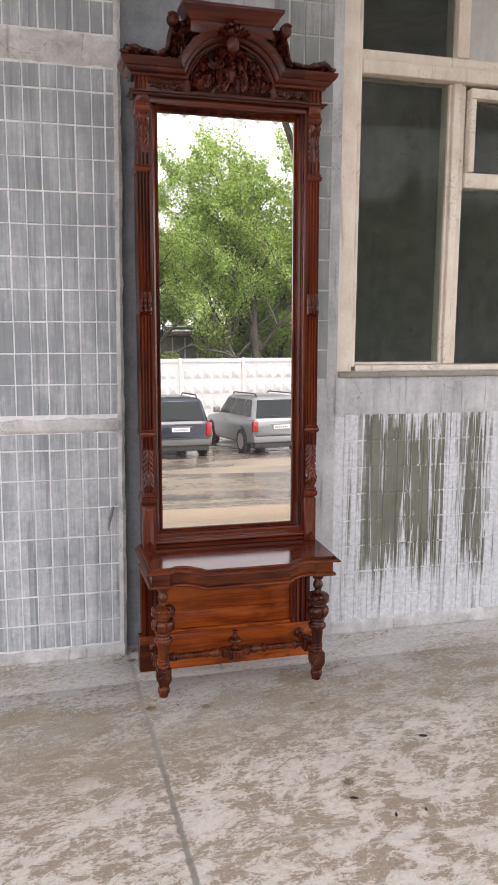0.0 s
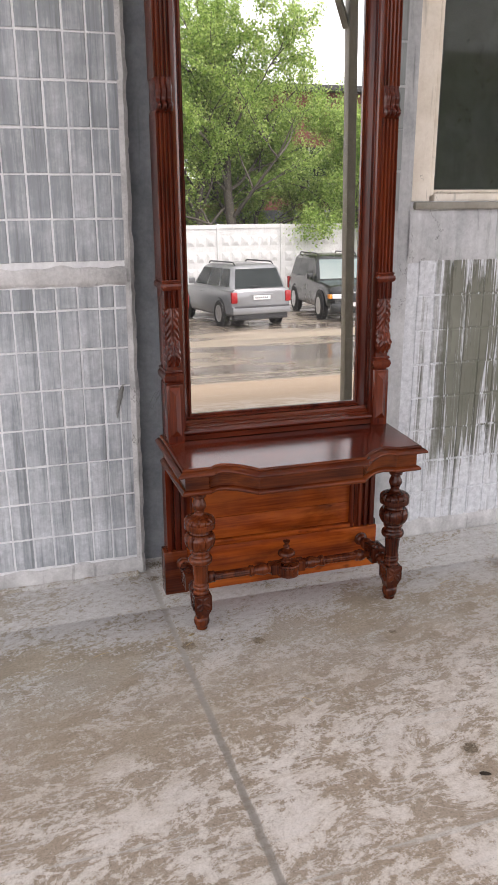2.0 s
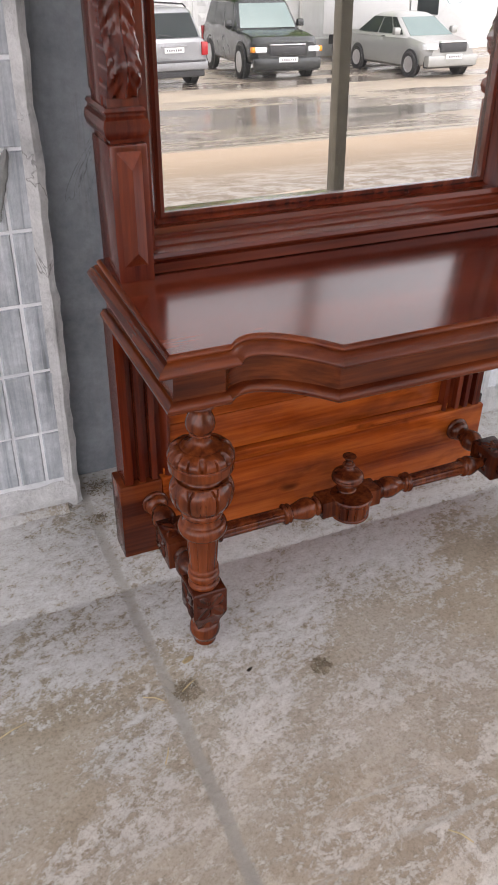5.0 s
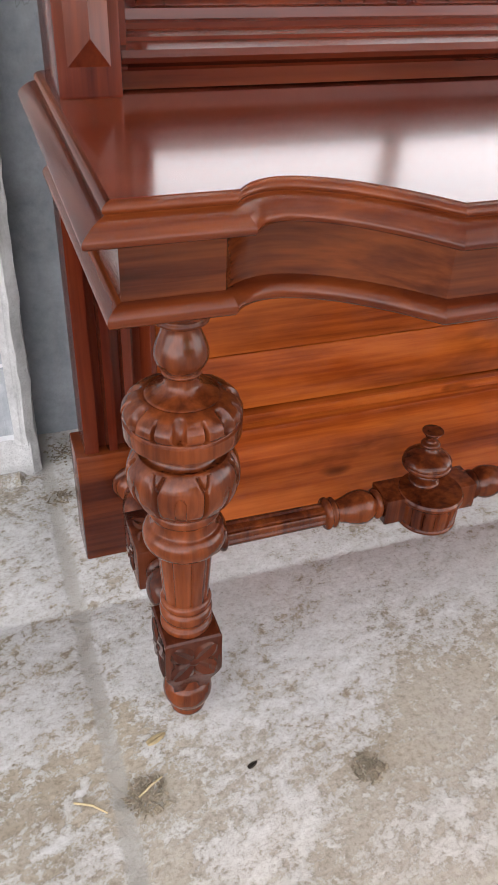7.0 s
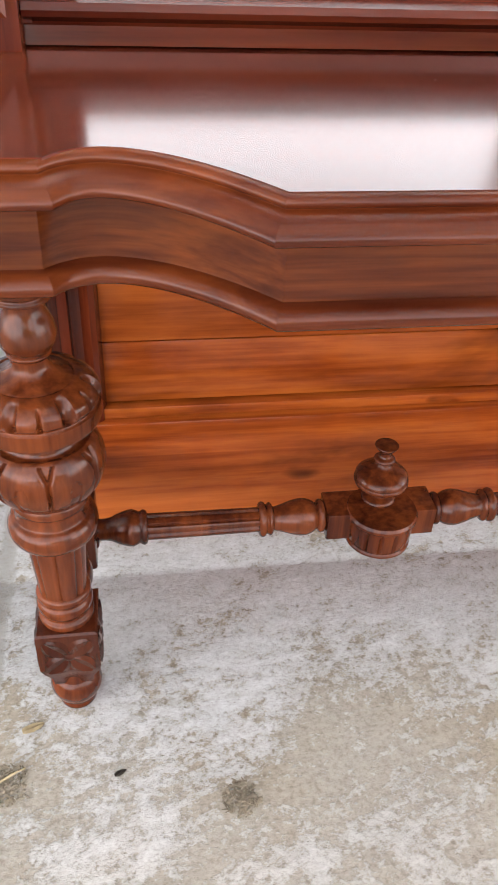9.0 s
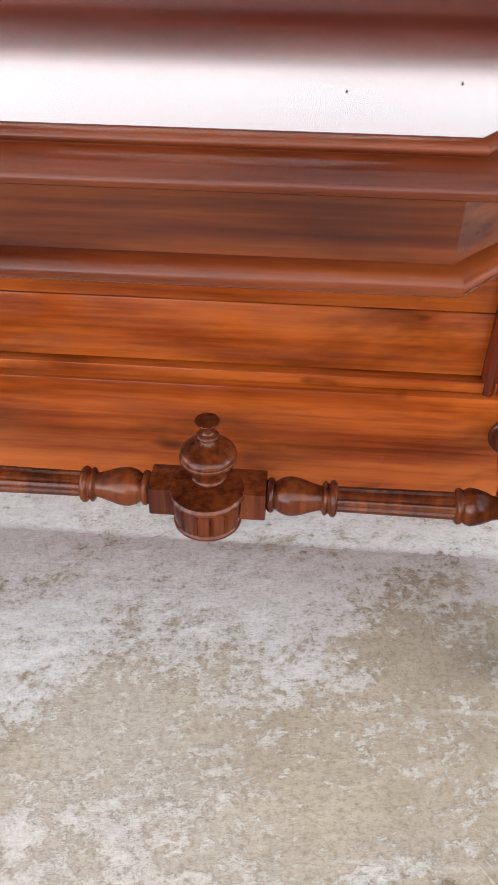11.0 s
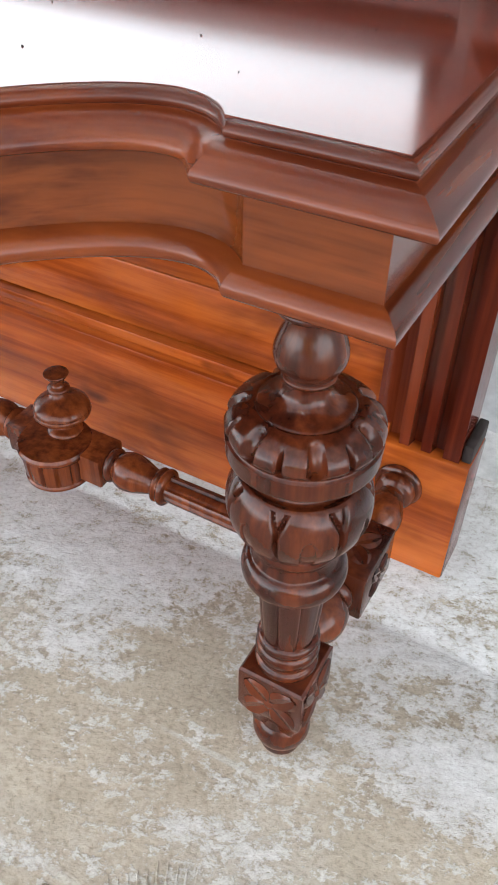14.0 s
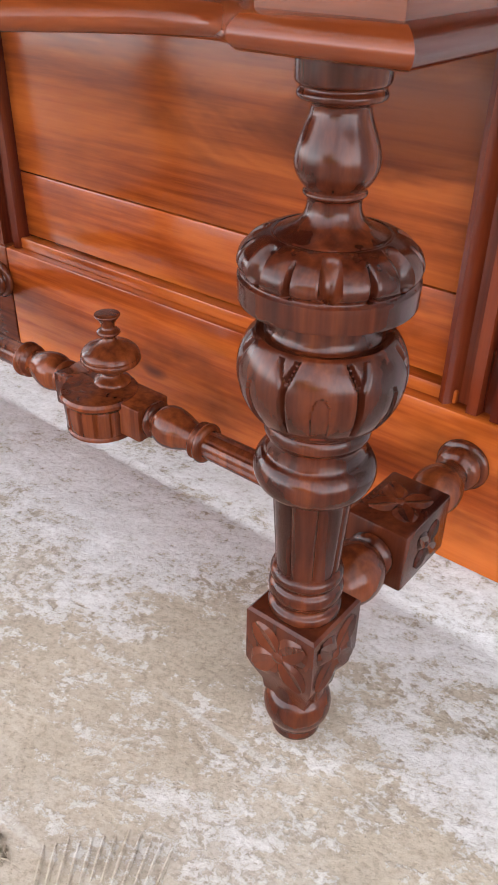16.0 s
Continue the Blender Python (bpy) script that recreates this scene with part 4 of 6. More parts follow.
def carved_block(cx, cy, z0, z1, a, taper, bevel=0.0025):
    """A square block whose lower third draws in to the foot."""
    bm = bmesh.new()
    zs = [(z0, taper), (z0 + 0.010, taper * 1.06), (z0 + (z1 - z0) * 0.30, a * 0.90), (z0 + (z1 - z0) * 0.42, a), (z1 - 0.002, a), (z1, a - 0.002)]
    grid_faces(bm, [[(cx + sx * q, cy + sy * q, z) for sx, sy in ((-1, -1), (1, -1), (1, 1), (-1, 1))] for z, q in zs], wrap=True, caps=True)
    return bm


LEG_Y = -0.286
for s in (-1, 1):
    bm = lathe(close_rows(smooth_profile(LEG, 2)), 308, leg_carving, at=(s * 0.336, LEG_Y, 0))
    leg = part("leg", bm, WOOD_TURN, console, "turned and carved leg with gadrooned bulb", smooth=28)
    bl = carved_block(s * 0.336, LEG_Y, 0.045, 0.1285, 0.0285, 0.0185)
    for nrm in ((0, -1, 0), (1, 0, 0), (-1, 0, 0)):
        n = Vector(nrm)
        fb = bmesh.new()
        rosette(fb, Vector((s * 0.336, LEG_Y, 0.098)) + n * 0.0285, nrm, 0.0265)
        part("flower", fb, WOOD_BLOCK, leg, "carved four-petal flower", smooth=28)
    blk = part("block", bl, WOOD_BLOCK, leg, "block carved with four-petal flowers", smooth=28)

# stretchers
RAIL_Y, RAIL_Z = -0.160, 0.112
for s in (-1, 1):
    SIDE = [(0.010, -0.262), (0.0150, -0.256), (0.0150, -0.250), (0.0225, -0.240), (0.0250, -0.228), (0.0230, -0.214), (0.0165, -0.206), (0.0165, -0.206), (0.0195, -0.203), (0.0195, -0.198), (0.015, -0.196),
            (0.015, -0.124), (0.0190, -0.123), (0.0190, -0.117), (0.0150, -0.115), (0.0140, -0.112), (0.0215, -0.100), (0.0225, -0.088), (0.0175, -0.072), (0.0140, -0.064), (0.0140, -0.060), (0.0190, -0.058), (0.0215, -0.052),
            (0.0215, -0.049), (0.0185, -0.047), (0.0240, -0.045), (0.0255, -0.0415), (0.0240, -0.038), (0.005, -0.037)]
    st = part("side_stretcher", lathe(smooth_profile(SIDE, 1), 28, axis="y", at=(s * 0.338, 0, RAIL_Z + 0.004)), WOOD_TURN, console, "turned side stretcher", smooth=30)
    bm = boxed(s * 0.338 - 0.027, s * 0.338 + 0.027, RAIL_Y - 0.036, RAIL_Y + 0.036, RAIL_Z - 0.024, RAIL_Z + 0.031, 0.003)
    for d, lift, size in (((0, 0, 1), (0, 0, 0.031), 0.023), ((-1, 0, 0), (-0.027, 0, 0.003), 0.019), ((1, 0, 0), (0.027, 0, 0.003), 0.019)):
        fb = bmesh.new()
        rosette(fb, Vector((s * 0.338, RAIL_Y, RAIL_Z)) + Vector(lift), d, size)
        part("flower", fb, WOOD_BLOCK, st, "carved four-petal flower", smooth=28)
    part("block", bm, WOOD_BLOCK, st, "block carved with flowers", smooth=28)
    RAIL = [(0.008, 0.060), (0.0155, 0.062), (0.0190, 0.065), (0.0190, 0.069), (0.0150, 0.071), (0.0150, 0.0715), (0.0190, 0.077), (0.0215, 0.086), (0.0200, 0.097), (0.0160, 0.109), (0.0135, 0.118), (0.0135, 0.120),
            (0.0180, 0.122), (0.0190, 0.1245), (0.0165, 0.1265), (0.0165, 0.128), (0.0195, 0.130), (0.0200, 0.1335), (0.0175, 0.136), (0.0140, 0.137), (0.0140, 0.137), (0.0150, 0.258), (0.0150, 0.258),
            (0.0190, 0.260), (0.0195, 0.264), (0.0170, 0.267), (0.0190, 0.270), (0.0210, 0.276), (0.0170, 0.290), (0.012, 0.300), (0.012, 0.314)]
    fl = lambda a, z, r: r - (0.0022 * (1 - abs(math.sin(a * 4))) ** 3 if 0.1368 < abs(z) < 0.2582 else 0)
    part("cross_rail", lathe([(r, s * z) for r, z in smooth_profile(RAIL, 1)], 40, fl, axis="x", at=(0.002, RAIL_Y, RAIL_Z)), WOOD_TURN, console, "turned and fluted cross rail", smooth=30)

hub = part("centre_block", boxed(-0.060, 0.064, RAIL_Y - 0.020, RAIL_Y + 0.022, RAIL_Z - 0.020, RAIL_Z + 0.016, 0.002), WOOD_TURN, console, "centre block of the stretcher", smooth=28)
fan = lambda a, z, r: r - (0.0035 * max(0.0, 1 - 2.6 * abs(math.sin(a * 7))) ** 0.5 if RAIL_Z - 0.022 < z < RAIL_Z + 0.006 else 0)
DRUM = [(0.005, RAIL_Z - 0.027), (0.034, RAIL_Z - 0.027), (0.0365, RAIL_Z - 0.0265), (0.0365, RAIL_Z - 0.024), (0.0350, RAIL_Z - 0.022), (0.0362, RAIL_Z - 0.018), (0.0372, RAIL_Z + 0.002), (0.0360, RAIL_Z + 0.006), (0.0375, RAIL_Z + 0.008),
        (0.0400, RAIL_Z + 0.011), (0.0400, RAIL_Z + 0.014), (0.0380, RAIL_Z + 0.017), (0.005, RAIL_Z + 0.0172)]
part("drum", lathe(DRUM, 84, fan, at=(0.002, RAIL_Y - 0.012, 0)), WOOD_TURN, hub, "fluted half-round drum", smooth=30)
FIN = [(0.010, 0.0), (0.0185, 0.0), (0.0195, 0.003), (0.0170, 0.006), (0.0110, 0.009), (0.0095, 0.013), (0.0130, 0.0155), (0.0140, 0.018), (0.0125, 0.020), (0.0210, 0.024), (0.0290, 0.0275), (0.0305, 0.031), (0.0300, 0.034),
       (0.0290, 0.035), (0.0300, 0.037), (0.0275, 0.043), (0.0200, 0.0485), (0.0115, 0.0515), (0.0070, 0.056), (0.0065, 0.060), (0.0110, 0.063), (0.0120, 0.065), (0.0105, 0.0675), (0.0065, 0.070), (0.0070, 0.076), (0.0105, 0.082), (0.0130, 0.0855), (0.0125, 0.087), (0.006, 0.0873)]
part("finial", lathe([(r, z * 0.86 + RAIL_Z + 0.0165) for r, z in smooth_profile(FIN, 1)], 36, at=(0.002, RAIL_Y + 0.006, 0)), WOOD_TURN, hub, "turned urn finial", smooth=30)

# specks of dust on the polished top
bm = bmesh.new()
rg = random.Random(31)
for _ in range(60):
    w = rg.uniform(0.0004, 0.0011)
    dx, dy = rg.uniform(-0.36, 0.36), -rg.uniform(0.10, 0.36) * (0.9 if rg.random() < 0.5 else 0.7)
    bump_ball(bm, (CX + dx, CY + dy, TOPZ + 0.0007 + (dy + 0.30) * TOP_FALL), w, w * rg.uniform(0.4, 1), w * 0.5, rg.random() * 3, 6, 4)
solid("dust_specks", bm, WOOD_GAP, "dark specks of dust and grit lying on the table top", "dust", "stuff")

# a gash in the wash of the pier, packed with grey mortar
bm = bmesh.new()
rows = []
for i in range(15):
    t = i / 14
    z = 0.600 + 0.115 * t
    x = 0.259 + 0.024 * t ** 1.4 + 0.003 * noise.noise(Vector((t * 9, 4.1, 0)))
    w = 0.0085 * math.sin(math.pi * (1 - t) ** 0.62) ** 0.8 + 0.0008
    rows.append([(x - w, PIER_Y + 0.004, z), (x - w * 0.7, PIER_Y - 0.0030, z), (x + w * 0.1, PIER_Y - 0.0045 + 0.002 * noise.noise(Vector((t * 20, 0, 0))), z), (x + w * 0.75, PIER_Y - 0.0020, z), (x + w, PIER_Y + 0.004, z)])
grid_faces(bm, rows)
part("mortar_gash", bm, cement("dark_mortar", (0.13, 0.132, 0.13), (0.27, 0.272, 0.268), 0.9, 30, 0.002), pier, "dark mortar filling a gash")

# ---------------------------------------------------------------- pier mirror
mirror = thing("pier_mirror", "tall carved reddish-brown wooden pier mirror standing on a console table", "mirror", (CX, CY, 0))
LEANS = math.tan(radians(1.4))
FY = -0.095            # front of the pilasters


def lean(bm):
    """The upper part leans back a little towards the wall."""
    for v in bm.verts:
        z = v.co.z
        v.co.z = 0.5765 + (z - 0.5695) * 0.986 if z < 0.643 else z * 1.0046 + 0.0030
        if z > 2.43:
            v.co.x *= 1.012
        v.co.y += (v.co.z - 0.57) * LEANS
    return bm


def mpart(name, bm, material, label="", parent=None, smooth=35):
    return part(name, lean(bm), material, parent or mirror, label, smooth)


GX, GZ0, GZ1 = 0.2935, 0.643, 2.372
mpart("mirror_glass", boxed(-GX - 0.004, GX + 0.004, -0.030, -0.026, GZ0 - 0.004, GZ1 + 0.004), mirror_m, "clear silvered mirror glass", smooth=None)
mpart("backboard", boxed(-0.362, 0.362, -0.020, 0.004, 0.572, 2.60), WOOD_Z, "plain backboard")
# inner moulding round the glass: lip, hollow, step and bead
inner = [(0.0, -0.024), (0.0, -0.036), (0.006, -0.037), (0.010, -0.034), (0.014, -0.040), (0.022, -0.052), (0.026, -0.056), (0.030, -0.056), (0.031, -0.062), (0.037, -0.064), (0.043, -0.060), (0.046, -0.060), (0.046, -0.010)]
bm = bmesh.new()
rect = [(-GX, GZ0), (GX, GZ0), (GX, GZ1), (-GX, GZ1)]
sweep(bm, rect, inner, lambda a, c, h: (a, h, c), closed=True)
mpart("inner_frame", bm, WOOD_Z, "stepped inner moulding", smooth=22)
# base rail under the glass
rail = [(-0.010, 0.5695), (-0.088, 0.5695), (-0.088, 0.584), (-0.084, 0.586), (-0.087, 0.588), (-0.095, 0.591), (-0.098, 0.596), (-0.095, 0.6015), (-0.086, 0.604), (-0.080, 0.606), (-0.080, 0.609), (-0.074, 0.611), (-0.068, 0.6135), (-0.068, 0.618), (-0.062, 0.620), (-0.060, 0.628), (-0.010, 0.628)]
bm = bmesh.new()
grid_faces(bm, [[(x, y, z) for y, z in rail] for x in (-0.333, 0.333)], wrap=True, caps=True)
mpart("base_rail", bm, WOOD_RAIL, "moulded rail under the glass", smooth=25)


def fluted(u0, u1, z0, z1, y, n, deep=0.006, wide=0.62):
    """A shaft with n upright hollows in its face."""
    cs = [(u0, 0.0), (u0, y)]
    step = (u1 - u0) / n
    for k in range(n):
        a = u0 + step * (k + 0.5 - wide / 2)
        c = u0 + step * (k + 0.5 + wide / 2)
        cs.append((a, y))
        for q in range(1, 6):
            t = q / 6
            cs.append((a + (c - a) * t, y + deep * math.sin(math.pi * t)))
        cs.append((c, y))
    cs += [(u1, y), (u1, 0.0)]
    bm = bmesh.new()
    grid_faces(bm, [[(x, yy, z) for x, yy in cs] for z in (z0, z1)], wrap=True, caps=True)
    return bm


def ring(u0, u1, z0, z1, y, out):
    """A small moulded cap across the pilaster."""
    pr = [(0.0, z0), (out * 0.4, z0), (out * 0.8, z0 + (z1 - z0) * 0.15), (out, z0 + (z1 - z0) * 0.4), (out * 0.85, z0 + (z1 - z0) * 0.62), (out * 0.45, z0 + (z1 - z0) * 0.72), (out * 0.5, z0 + (z1 - z0) * 0.8), (out * 0.75, z0 + (z1 - z0) * 0.88), (out * 0.5, z1), (0.0, z1)]
    return sweep(bmesh.new(), [(u0, 0.0), (u0, y), (u1, y), (u1, 0.0)], pr, lambda a, c, h: (a, c, h))


def foliage(x0, x1, low, high, y, rise, seed, nx=44, nz=20):
    """A carved ground of close, curling leafage between two edges low(x) and high(x), standing rise proud of y."""
    bm = bmesh.new()
    rows = []
    for j in range(nz + 1):
        t = j / nz
        row = []
        for i in range(nx + 1):
            x = x0 + (x1 - x0) * i / nx
            z = low(x) + (high(x) - low(x)) * t
            q = Vector((x * 30, z * 30, seed))
            q = q + Vector((noise.noise(q * 0.6), noise.noise(q * 0.6 + Vector((7, 3, 1))), 0)) * 1.4
            lump = 1 - abs(noise.noise(q)) * 2.2
            vein = abs(noise.noise(q * 2.3 + Vector((2, 9, 4))))
            edge = min(1.0, 6 * min(t, 1 - t) + 0.15)
            row.append((x, y - rise * max(0.0, lump) * edge - rise * 0.4 * vein, z))
        rows.append(row)
    grid_faces(bm, rows)
    bmesh.ops.solidify(bm, geom=bm.faces[:], thickness=-0.006)
    return bm


def acanthus(s, t):
    """Leaf carved on an S-shaped bracket: midrib, curling lobes on both sides, belly at the foot."""
    belly = 0.026 * math.exp(-((t - 0.20) / 0.17) ** 2) + 0.010 * math.exp(-((t - 0.75) / 0.3) ** 2)
    x = abs(s - 0.5) * 2
    ribs = 0.0030 * math.sin((t * 8 + x * 1.5) * 2 * math.pi) * min(1, x * 1.6) - 0.003 * max(0, math.sin((t * 4 - x * 0.8) * 2 * math.pi)) * (x > 0.35)
    rib = 0.005 * max(0, 1 - x * 5)
    edge = -0.006 * max(0, x - 0.75) * 4
    return 0.098 + belly + ribs + rib + edge


def scroll_bracket(s, t):
    """Console scroll: three ribs over a rolled nose."""
    nose = 0.026 * math.exp(-((t - 0.20) / 0.16) ** 2) + 0.016 * math.exp(-((t - 0.62) / 0.22) ** 2)
    ribs = 0.004 * abs(math.sin(s * 3 * math.pi)) ** 0.6 * (1 if t > 0.08 else 0)
    return 0.094 + nose * (0.85 + 0.15 * abs(math.sin(s * 3 * math.pi))) + ribs


for s in (-1, 1):
    m = (lambda bm: [setattr(v.co, "x", s * v.co.x) for v in bm.verts] and bm)
    pil = mpart("pilaster", m(boxed(0.334, 0.372, -0.080, -0.018, 0.5695, 2.43, 0.001)), WOOD_Z, "carved and fluted pilaster")
    U0, U1 = 0.338, 0.389
    sub = lambda nm, bm, mat, lab="", sm=28: mpart(nm, m(bm), mat, lab, pil, sm)
    sub("side_board", boxed(0.3722, 0.3862, -0.074, -0.022, 0.5695, 2.43, 0.002), WOOD_Z)
    sub("base_block", boxed(0.334, 0.388, -0.103, -0.010, 0.5655, 0.760, 0.003), WOOD_Z)
    bm = bmesh.new()                                     # raised diamond panel
    a0, a1, c0, c1 = 0.343, 0.3795, 0.590, 0.752
    mid0, mid1 = (0.361, c0 + 0.024), (0.361, c1 - 0.024)
    q = [bm.verts.new(p) for p in ((a0, -0.1025, c0), (a1, -0.1025, c0), (a1, -0.1025, c1), (a0, -0.1025, c1), (mid0[0], -0.116, mid0[1]), (mid1[0], -0.116, mid1[1]))]
    for f in ((0, 1, 4), (1, 2, 5, 4), (2, 3, 5), (3, 0, 4, 5), (3, 2, 1, 0)):
        bm.faces.new([q[k] for k in f])
    sub("diamond_panel", bm, WOOD_Z, "raised diamond panel", 5)
    sub("stile", boxed(0.326, 0.346, -0.086, -0.022, 0.5697, 2.42, 0.001), WOOD_Z)
    sub("neck", boxed(0.340, 0.384, -0.094, -0.010, 0.760, 0.84, 0.001), WOOD_Z)
    sub("cap", ring(0.342, 0.382, 0.766, 0.806, -0.094, 0.012), WOOD_Z)
    sub("acanthus_leaf", relief(0.340, 0.386, 0.818, 1.000, 20, 40, acanthus, 0.01), WOOD_Z, "carved acanthus bracket", 50)
    sub("fluted_block", fluted(0.339, 0.385, 1.000, 1.058, -0.107, 3, 0.006), WOOD_Z)
    sub("cap", ring(0.341, 0.384, 1.054, 1.086, -0.103, 0.011), WOOD_Z)
    sub("fluted_shaft", fluted(U0, U1, 1.086, 1.560, -0.100, 4, 0.0065), WOOD_Z)
    sub("scroll", relief(0.339, 0.388, 1.556, 1.652, 24, 22, scroll_bracket, 0.01), WOOD_Z, "rolled scroll bracket", 50)
    sub("fluted_shaft", fluted(U0, U1, 1.650, 2.128, -0.098, 4, 0.0065), WOOD_Z)
    sub("cap", ring(0.341, 0.386, 2.122, 2.152, -0.100, 0.011), WOOD_Z)
    sub("fluted_block", fluted(0.340, 0.386, 2.150, 2.200, -0.108, 3, 0.006), WOOD_Z)
    sub("acanthus_leaf", relief(0.340, 0.386, 2.200, 2.352, 20, 34, lambda a, c: acanthus(a, 1 - c * 0.9), 0.01), WOOD_Z, "carved acanthus bracket", 50)
    sub("cap", ring(0.342, 0.384, 2.352, 2.392, -0.100, 0.010), WOOD_Z)
    sub("capital_block", boxed(0.338, 0.388, -0.108, -0.010, 2.392, 2.428, 0.002), WOOD_Z)

# entablature: architrave moulding, frieze with carving, cornice that breaks into an arch
path3 = [(-0.390, 0.0), (-0.390, FY), (0.390, FY), (0.390, 0.0)]
arch = [(0.0, 2.418), (0.010, 2.418), (0.014, 2.4215), (0.014, 2.426), (0.020, 2.430), (0.020, 2.436), (0.006, 2.438), (0.0, 2.438)]
mpart("architrave", sweep(bmesh.new(), path3, arch, xy), WOOD_RAIL, "moulded architrave", smooth=25)
mpart("head_rail", boxed(-0.334, 0.334, -0.090, 0.0, 2.395, 2.4185, 0.002), WOOD_RAIL)
mpart("frieze", boxed(-0.386, 0.386, -0.092, 0.0, 2.4385, 2.505, 0.001), WOOD_RAIL, "plain frieze with carved scrolls")
for s in (-1, 1):
    mpart("triglyph", fluted(s * 0.364 - 0.025, s * 0.364 + 0.025, 2.4385, 2.492, -0.102, 3, 0.006), WOOD_Z, "small fluted block")
    scroll = mpart("scroll_carving", foliage(s * 0.196, s * 0.328, lambda x: 2.4475 + 0.004 * math.sin(x * 95), lambda x: 2.4835 + 0.004 * math.sin(x * 110 + 1), -0.089, 0.009, 15.0 + s, 48, 16), WOOD_CARVED, "carved running scrollwork", smooth=40)
    bm = bmesh.new()
    for k in range(5):                                   # running scrolls
        cx = s * (0.208 + 0.027 * k)
        tube(bm, [(cx + s * (0.016 - 0.0019 * i) * math.cos(i * 0.75 + k * math.pi), -0.0965, 2.4655 + (0.016 - 0.0019 * i) * math.sin(i * 0.75 + k * math.pi)) for i in range(8)], [0.0046 - 0.0003 * i for i in range(8)], 6)
    mpart("tendril", bm, WOOD_CARVED, "", scroll, 50)

CORN = [(0.0, 2.490), (0.010, 2.490), (0.014, 2.495), (0.014, 2.500), (0.020, 2.502), (0.029, 2.509), (0.033, 2.516), (0.033, 2.521), (0.040, 2.523), (0.046, 2.529), (0.052, 2.538), (0.054, 2.543), (0.054, 2.552), (0.0, 2.554)]
for s in (-1, 1):
    p = [(s * 0.390, 0.0), (s * 0.390, FY), (s * 0.30, FY)]
    p = p if s < 0 else p[::-1]
    mpart("cornice", sweep(bmesh.new(), p, CORN, xy), WOOD_RAIL, "stepped overhanging cornice", smooth=25)
CH, RISE, BZ = 0.196, 0.142, 2.520
RAD = (CH * CH + RISE * RISE) / (2 * RISE)
cz = BZ + RISE - RAD
a0 = math.asin(min(1.0, CH / RAD))
arcp = [(RAD * math.sin(-a0 + 2 * a0 * i / 30), cz + RAD * math.cos(-a0 + 2 * a0 * i / 30)) for i in range(31)]
front = [(-0.300, BZ)] + arcp + [(0.300, BZ)]
mpart("arch_moulding", sweep(bmesh.new(), front, [(BZ - h, o) for o, h in CORN], lambda a, c, h: (a, FY - h, c)), WOOD_RAIL, "cornice moulding bent into an arch", smooth=25)
arcp = [(x * 0.95, 2.44 + (z - 2.44) * 0.97) for x, z in arcp]
arcp = [(-CH * 0.95, 2.44)] + arcp + [(CH * 0.95, 2.44)]
bm = bmesh.new()                                         # ground of the pediment under the arch
fan_v = [bm.verts.new((px, FY - 0.004, pz)) for px, pz in arcp]
bk = [bm.verts.new((px, -0.02, pz)) for px, pz in arcp]
bm.faces.new(fan_v)
bm.faces.new(bk)
for i in range(len(arcp)):
    j = (i + 1) % len(arcp)
    bm.faces.new((fan_v[i], fan_v[j], bk[j], bk[i]))
tymp = mpart("tympanum", bm, WOOD_CARVED, "pediment ground", smooth=20)

# carving under the arch: shield, foliage, crowning cartouche
rnd = random.Random(5)


def carved(name, shape, *dims):
    bm = bmesh.new()
    shape(bm, *dims)
    mpart(name, bm, WOOD_CARVED, "", tymp, 55)


def carved_on(base, name, shape, *dims):
    bm = bmesh.new()
    shape(bm, *dims)
    mpart(name, bm, WOOD_CARVED, "", base, 55)


